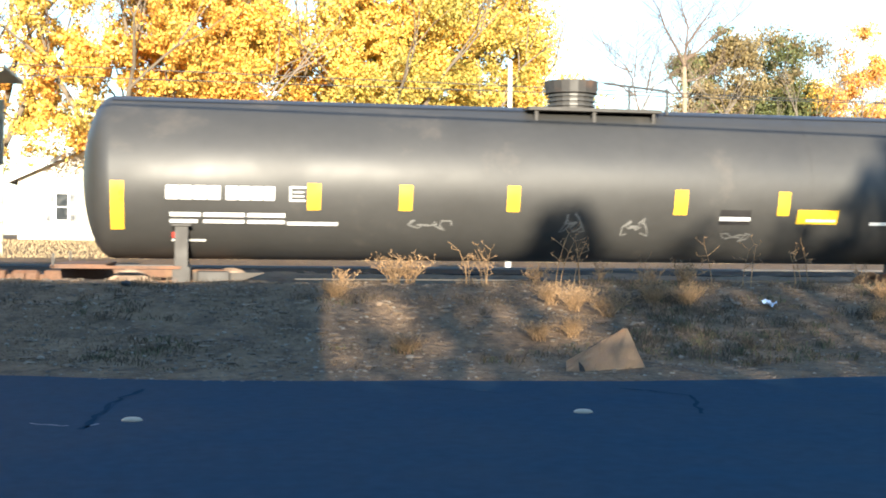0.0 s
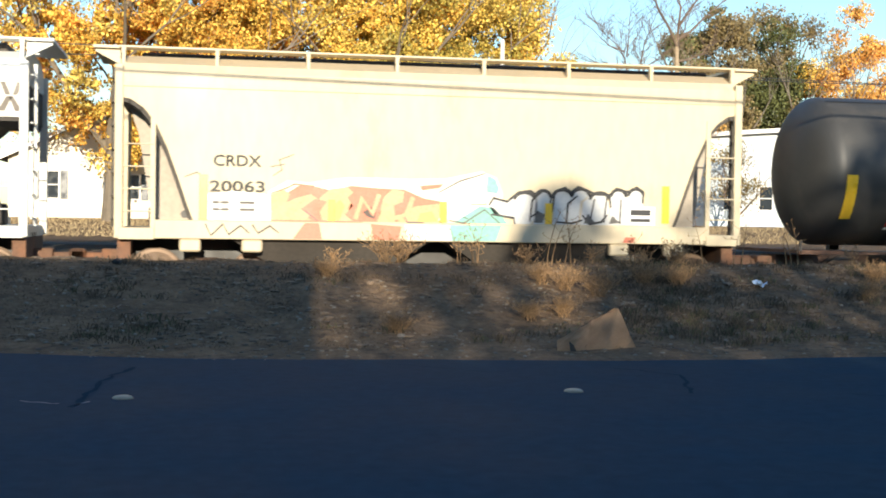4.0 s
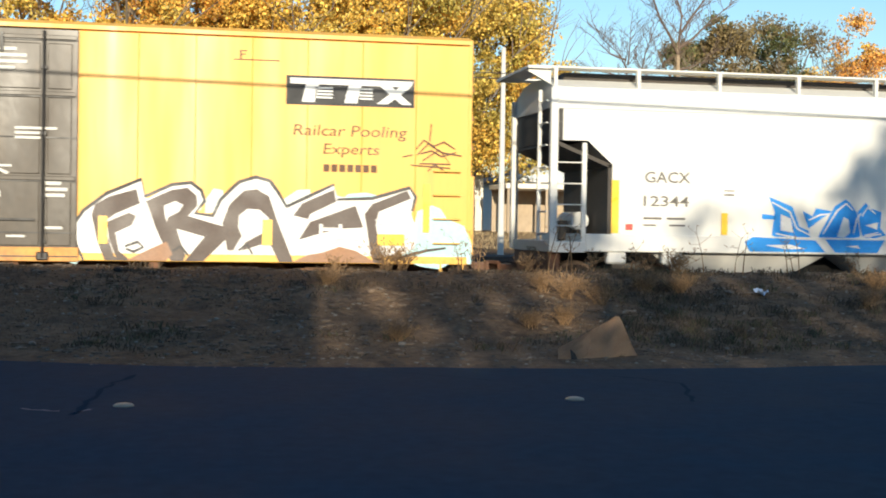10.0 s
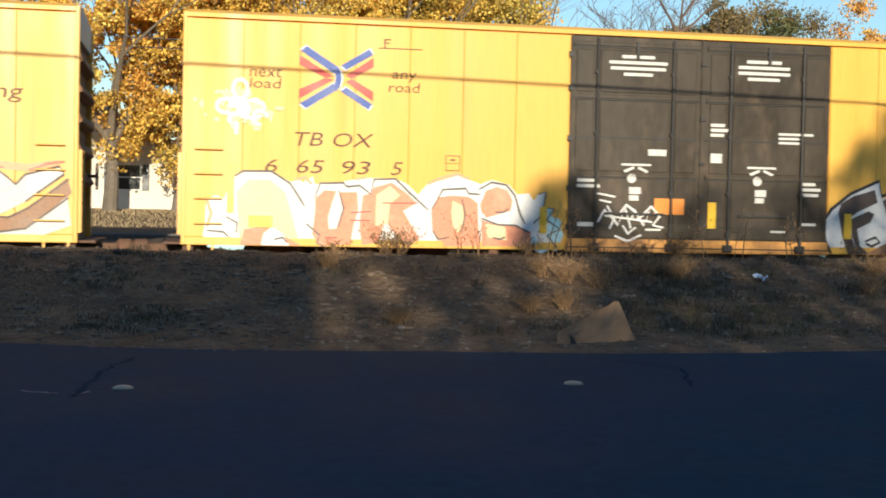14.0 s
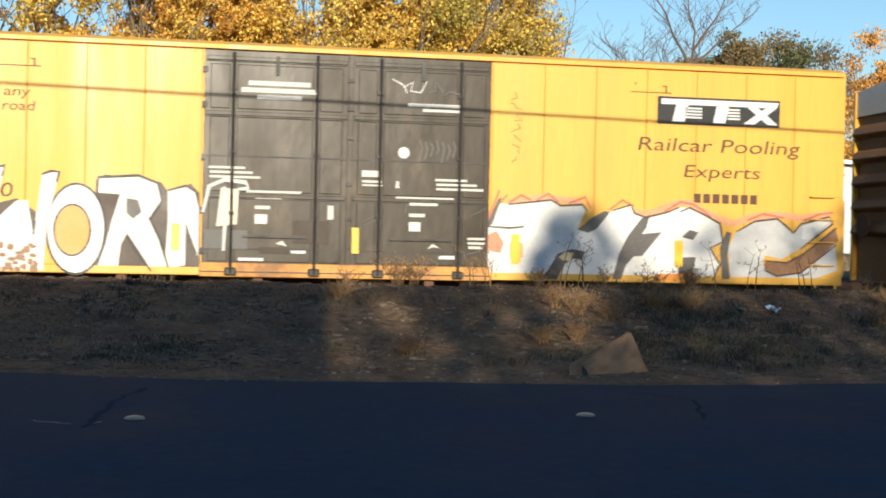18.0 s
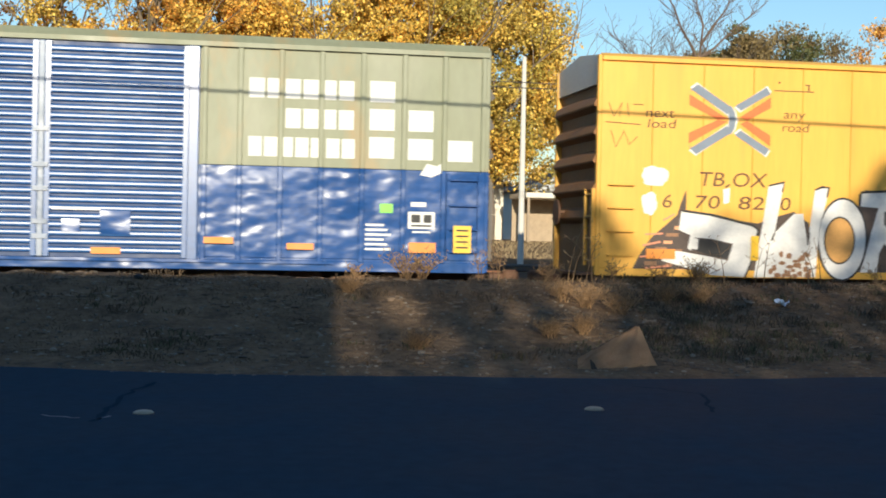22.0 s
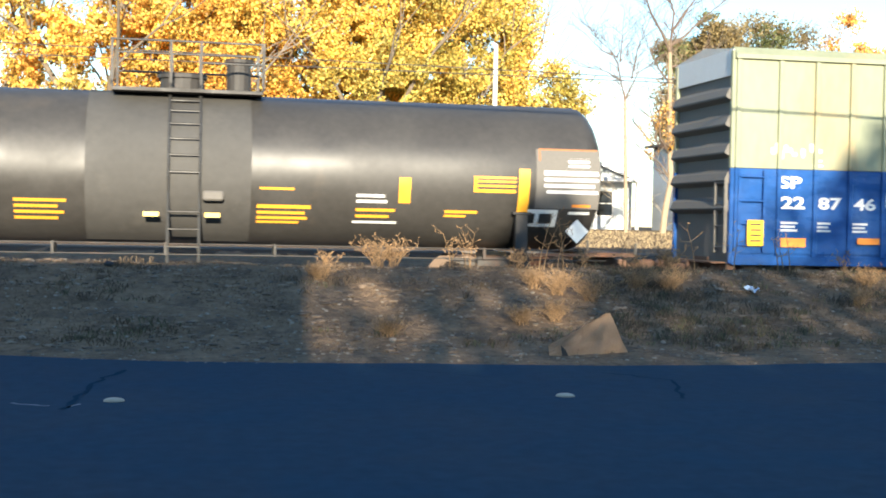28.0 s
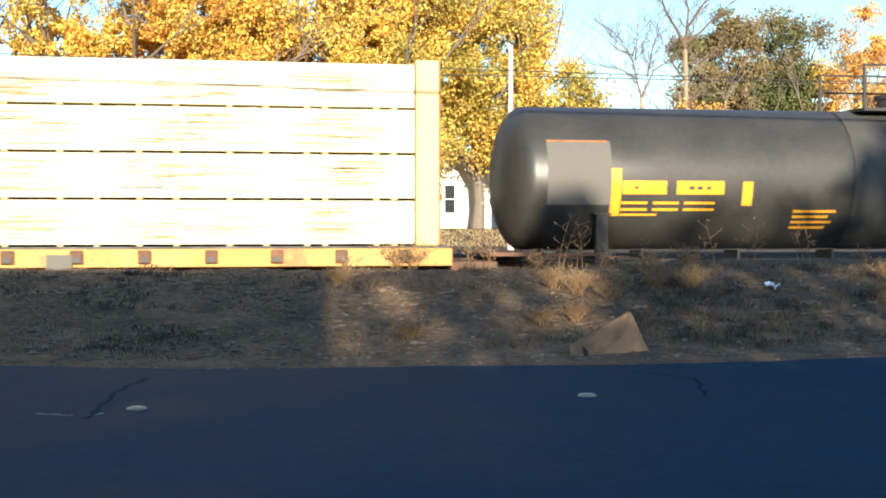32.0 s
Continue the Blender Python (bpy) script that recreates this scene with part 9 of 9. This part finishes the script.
def paper_bag():
    x, y = 4.99, 15.95
    bag = thing("paper_bag", pose(x, y, ground_z(x, y) - 0.03), "crumpled brown paper bag lying at the road edge", "paper bag")
    g = random.Random(4)

    def sheet(name, m, corners, n=7, ripple=0.012, thick=0.006):
        """A creased four-cornered sheet of paper."""
        bm = B()
        a, b, c, d = [Vector(p) for p in corners]
        rows = []
        for i in range(n + 1):
            u = i / n
            rows.append([bm.verts.new((a * (1 - u) + b * u) * (1 - v) + (d * (1 - u) + c * u) * v + Vector((0, g.uniform(-ripple, ripple), g.uniform(-ripple, ripple) * 0.5))) for v in [j / n for j in range(n + 1)]])
        for r0, r1 in zip(rows, rows[1:]):
            for j in range(n):
                bm.faces.new((r0[j], r1[j], r1[j + 1], r0[j + 1]))
        bmesh.ops.solidify(bm, geom=bm.faces[:], thickness=thick)
        part(name, bm, m, bag)

    tip, tip_top, crease, peak, right, foot = (-0.54, -0.04, 0.0), (-0.53, -0.01, 0.13), (-0.08, -0.02, 0.38), (0.24, 0.10, 0.53), (0.52, 0.0, 0.0), (-0.20, -0.10, 0.0)
    back, back_r = (-0.40, 0.34, 0.0), (0.50, 0.36, 0.0)
    sheet("front_panel", M_BAG, (foot, right, (0.29, 0.095, 0.525), crease))
    sheet("side_panel", M_BAG, (tip, foot, crease, tip_top))
    sheet("top_panel", M_BAG, (tip_top, crease, peak, back))
    sheet("base_panel", M_BAG, (right, back_r, (0.29, 0.13, 0.52), peak))
    sheet("back_panel", M_BAG, (back, back_r, (0.29, 0.13, 0.52), peak))
    bm = B()
    slab(bm, [(-0.38, 0.0), (-0.30, 0.0), (-0.34, 0.08), (-0.40, 0.13), (-0.39, 0.06)], -0.096, -0.09)
    part("torn_mouth", bm, M_BLACK, bag)


paper_bag()


def litter(x, y, sx, sz, m, lab, seed):
    g = random.Random(seed)
    bm = B()
    bmesh.ops.create_grid(bm, x_segments=7, y_segments=5, size=0.5)
    for v in bm.verts:
        v.co = Vector((v.co.x * sx, v.co.y * sx * 0.6, sz * g.uniform(0.1, 1.0)))
    bmesh.ops.solidify(bm, geom=bm.faces[:], thickness=0.004)
    o = tagged(part("plastic_litter", bm, m), lab, "litter")
    o.matrix_basis = pose(x, y, ground_z(x, y) + 0.01, 12, 0, g.uniform(0, 90))


litter(8.42, 18.85, 0.26, 0.10, M_LITTER, "crumpled white plastic scrap on the bank", 2)
litter(7.95, 18.95, 0.2, 0.05, M_STONE, "pale crumpled scrap on the bank", 3)
litter(7.75, 18.75, 0.12, 0.05, M_STONE, "pale crumpled scrap on the bank", 5)

for x, y in ((-0.605, 12.15), (3.62, 12.32)):
    bm = B()
    rings = []
    for q, z in ((0.095, 0.0), (0.092, 0.010), (0.075, 0.022), (0.045, 0.029), (0.012, 0.031)):
        rings.append([(q * math.cos(2 * math.pi * k / 18), q * math.sin(2 * math.pi * k / 18), z) for k in range(18)])
    loft(bm, rings)
    o = tagged(part("road_marker", bm, M_MARKER, smooth=True), "round pale ceramic marker on the asphalt", "road marker", "road markers")
    o.matrix_basis = pose(x, y, 0.0)


def road_line(name, pts, w, m, lab, cat):
    bm = B()
    rng = random.Random(7)
    left, right = [], []
    for k, (x, y) in enumerate(pts):
        a = Vector(pts[min(k + 1, len(pts) - 1)]) - Vector(pts[max(k - 1, 0)])
        n = Vector((-a.y, a.x)).normalized() * w * rng.uniform(0.4, 1.1)
        left.append(bm.verts.new((x - n.x, y - n.y, 0.004)))
        right.append(bm.verts.new((x + n.x, y + n.y, 0.004)))
    for k in range(len(pts) - 1):
        bm.faces.new((left[k], left[k + 1], right[k + 1], right[k]))
    bmesh.ops.recalc_face_normals(bm, faces=bm.faces)
    tagged(part(name, bm, m), lab, cat)


def wiggle(a, b, n, amp, seed):
    rng = random.Random(seed)
    return [(a[0] + (b[0] - a[0]) * k / n + rng.uniform(-amp, amp), a[1] + (b[1] - a[1]) * k / n + rng.uniform(-amp, amp)) for k in range(n + 1)]


road_line("crack", wiggle((-1.0, 11.6), (-0.85, 13.6), 9, 0.03, 1) + wiggle((-0.83, 13.7), (-0.62, 14.6), 4, 0.05, 2), 0.042, M_CRACK, "dark crack in the asphalt", "crack")
road_line("crack", wiggle((4.75, 12.1), (5.15, 13.5), 8, 0.03, 3) + wiggle((5.2, 13.6), (4.6, 14.3), 5, 0.05, 4), 0.034, M_CRACK, "dark crack in the asphalt", "crack")
road_line("crack", wiggle((6.3, 11.9), (7.6, 11.2), 8, 0.03, 5), 0.02, M_CRACK, "dark crack in the asphalt", "crack")
road_line("crack", wiggle((2.0, 15.0), (3.2, 13.9), 8, 0.03, 6), 0.015, M_CRACK, "fine crack in the asphalt", "crack")
road_line("chalk_mark", [(-1.47, 12.05), (-1.38, 11.95), (-1.27, 11.93), (-1.2, 11.85), (-1.13, 11.86)], 0.02, M_CHALK, "faded white chalk scrawl on the asphalt", "mark")
road_line("chalk_mark", [(-0.98, 11.75), (-0.94, 11.85), (-0.88, 11.95)], 0.02, M_CHALK, "faded white chalk scrawl on the asphalt", "mark")

# ---- behind the camera: unseen walls and trees, added so that their shade lies on the road ----
BACK_Y = -25.0
# Long wall out of view, added only to keep low sun off the road.
tagged(bx("wall_south", M_BACKWALL, None, -140, 120, BACK_Y - 0.5, BACK_Y, -0.1, 7.9), "unseen block wall added behind the viewpoint to cast shade", "wall", kind="structure")
tagged(bx("wall_west", M_BACKWALL, None, -60, 0.18, -2.5, -2.0, -0.1, 5.45), "plain building wall beside the viewpoint", "wall", kind="structure")

ROW_Y = -23.0        # the row of street trees
# tops of the crowns along the row, in metres of the train's side where their shade falls
CROWN_TOPS = ((0.0, 9.7), (5.3, 9.75), (5.65, 10.5), (5.95, 11.4), (6.5, 11.55), (7.0, 11.3), (7.3, 10.8), (8.3, 10.75), (8.6, 11.3), (8.95, 11.35), (9.2, 11.25), (10.6, 11.3), (11.4, 11.4), (11.8, 11.7), (12.2, 12.3), (12.7, 12.9), (16.0, 13.4), (40.0, 13.0))
# gaps between the leaves: along the row, height, half width, half height, openness
CROWN_GAPS = ((2.45, 9.55, 0.50, 0.16, 0.9), (2.95, 8.95, 0.24, 0.22, 1.0), (2.75, 9.15, 0.2, 0.16, 0.9), (3.25, 8.70, 0.2, 0.2, 0.9), (3.45, 8.35, 0.26, 0.16, 0.8), (2.1, 9.0, 0.35, 0.8, 0.35), (2.3, 8.2, 0.4, 0.4, 0.35), (4.1, 9.1, 0.28, 0.2, 0.55),
              (5.55, 9.25, 0.42, 0.30, 1.0), (5.35, 8.45, 0.40, 0.16, 0.8), (5.75, 8.75, 0.16, 0.2, 0.7), (4.9, 9.5, 0.3, 0.14, 0.6), (7.65, 9.40, 0.28, 0.16, 0.9), (8.3, 9.55, 0.2, 0.12, 0.5), (10.75, 9.42, 0.55, 0.13, 1.0), (9.6, 9.0, 0.25, 0.12, 0.3))


def crown_depth(u, w):
    """How thick the leaves stand at a place in the row."""
    top_w = np.interp(u, [a for a, b in CROWN_TOPS], [b for a, b in CROWN_TOPS])
    top_w += 0.15 * noise.noise((u * 1.1, 2.0, 7.0)) + 0.14 * noise.noise((u * 3.3, 4.0, 1.0)) if u > 5.6 else 0.0
    if w > top_w:
        return 0.0
    d = 3.2 if u > 6.0 else (2.8 if u < 2.6 else 2.2 if u < 3.4 else 2.5)
    if w < 7.65:
        d = 2.6
    if w > 10.2:
        d = (0.45 if 7.3 < u < 10.9 else 1.5 if 10.8 < u < 11.7 else 2.5) + (0.9 if 7.3 < u < 10.9 else 1.3) * noise.noise((u * 1.3, w * 1.3, 3.0))
    for a, b, ra, rb, open_ in CROWN_GAPS:
        d *= 1 - open_ * math.exp(-0.5 * (((u - a) / ra) ** 4 + ((w - b) / rb) ** 4))
    return max(0.0, d)


def shade_tree(x0, x1, trunk_x, seed):
    """A street tree whose crown fills the row from x0 to x1."""
    rng = random.Random(seed)
    shift = -SUN_SIDE * (TRACK_Y - 1.5 - ROW_Y)
    t = thing("tree", pose(trunk_x + shift, ROW_Y, -0.06), "leafy street tree behind the viewpoint", "tree", "street trees")
    bm = B()
    rod(bm, (0, 0, 0), (0.05, 0, 7.2), 0.22, 0.13, 9)
    for k in range(7):
        e = ((x0 + x1) / 2 - trunk_x + (x1 - x0) * (k / 6 - 0.5) * 0.8, rng.uniform(-0.5, 0.5), rng.uniform(7.2, 8.6))
        rod(bm, (0.05, 0, rng.uniform(4.2, 6.8)), e, 0.07, 0.03, 6)
    part("trunk", bm, M_BARK, t)
    size = 0.14
    per = 3.4 / (0.62 * size * size)
    spots = []
    for _ in range(int((x1 - x0) * 7.5 * per)):
        u, w = rng.uniform(x0, x1), rng.uniform(6.4, 13.9)
        if rng.random() * 3.4 < crown_depth(u, w):
            y = rng.uniform(-0.55, 0.55)
            spots.append((u - trunk_x - SUN_SIDE * -y, y, w - 0.2 * y + 0.06, 0.04))
    leaves("crown", M_LEAF_GREEN, t, spots, len(spots), size, seed)


for x0, x1, trunk_x in ((0.2, 4.6, 0.4), (4.6, 6.6, 6.4), (6.6, 9.2, 8.7), (9.2, 12.4, 11.9), (12.4, 17.0, 14.5), (17.0, 23.0, 20.0), (23.0, 30.0, 26.0)):
    shade_tree(x0, x1, trunk_x, int(x1 * 10))
power_line(15.0, (lambda u: 5.66 - 0.0192 * u,), 0.024, "black overhead cable on wooden poles along the road", -0.1)


# ---- what moves ----


def motions():
    ts = np.array([a for a, b in TRAIN_ROWS])
    ss = np.array([b for a, b in TRAIN_ROWS])
    for item in TRAIN:
        ob, x = item[0], item[1]
        z = item[2] if len(item) > 2 else 0.0
        walk(ob, [(float(t), pose(x + float(s), TRACK_Y, z)) for t, s in zip(ts, ss)])
    grid = np.arange(0, 32.01, 0.16)
    roll = np.interp(grid, ts, ss) / WHEEL_R
    for w, x in SPIN:
        walk(w, [(float(t), pose(x, 0, WHEEL_R + RAIL_Z, 0, math.degrees(a), 0)) for t, a in zip(grid, roll)])


motions()
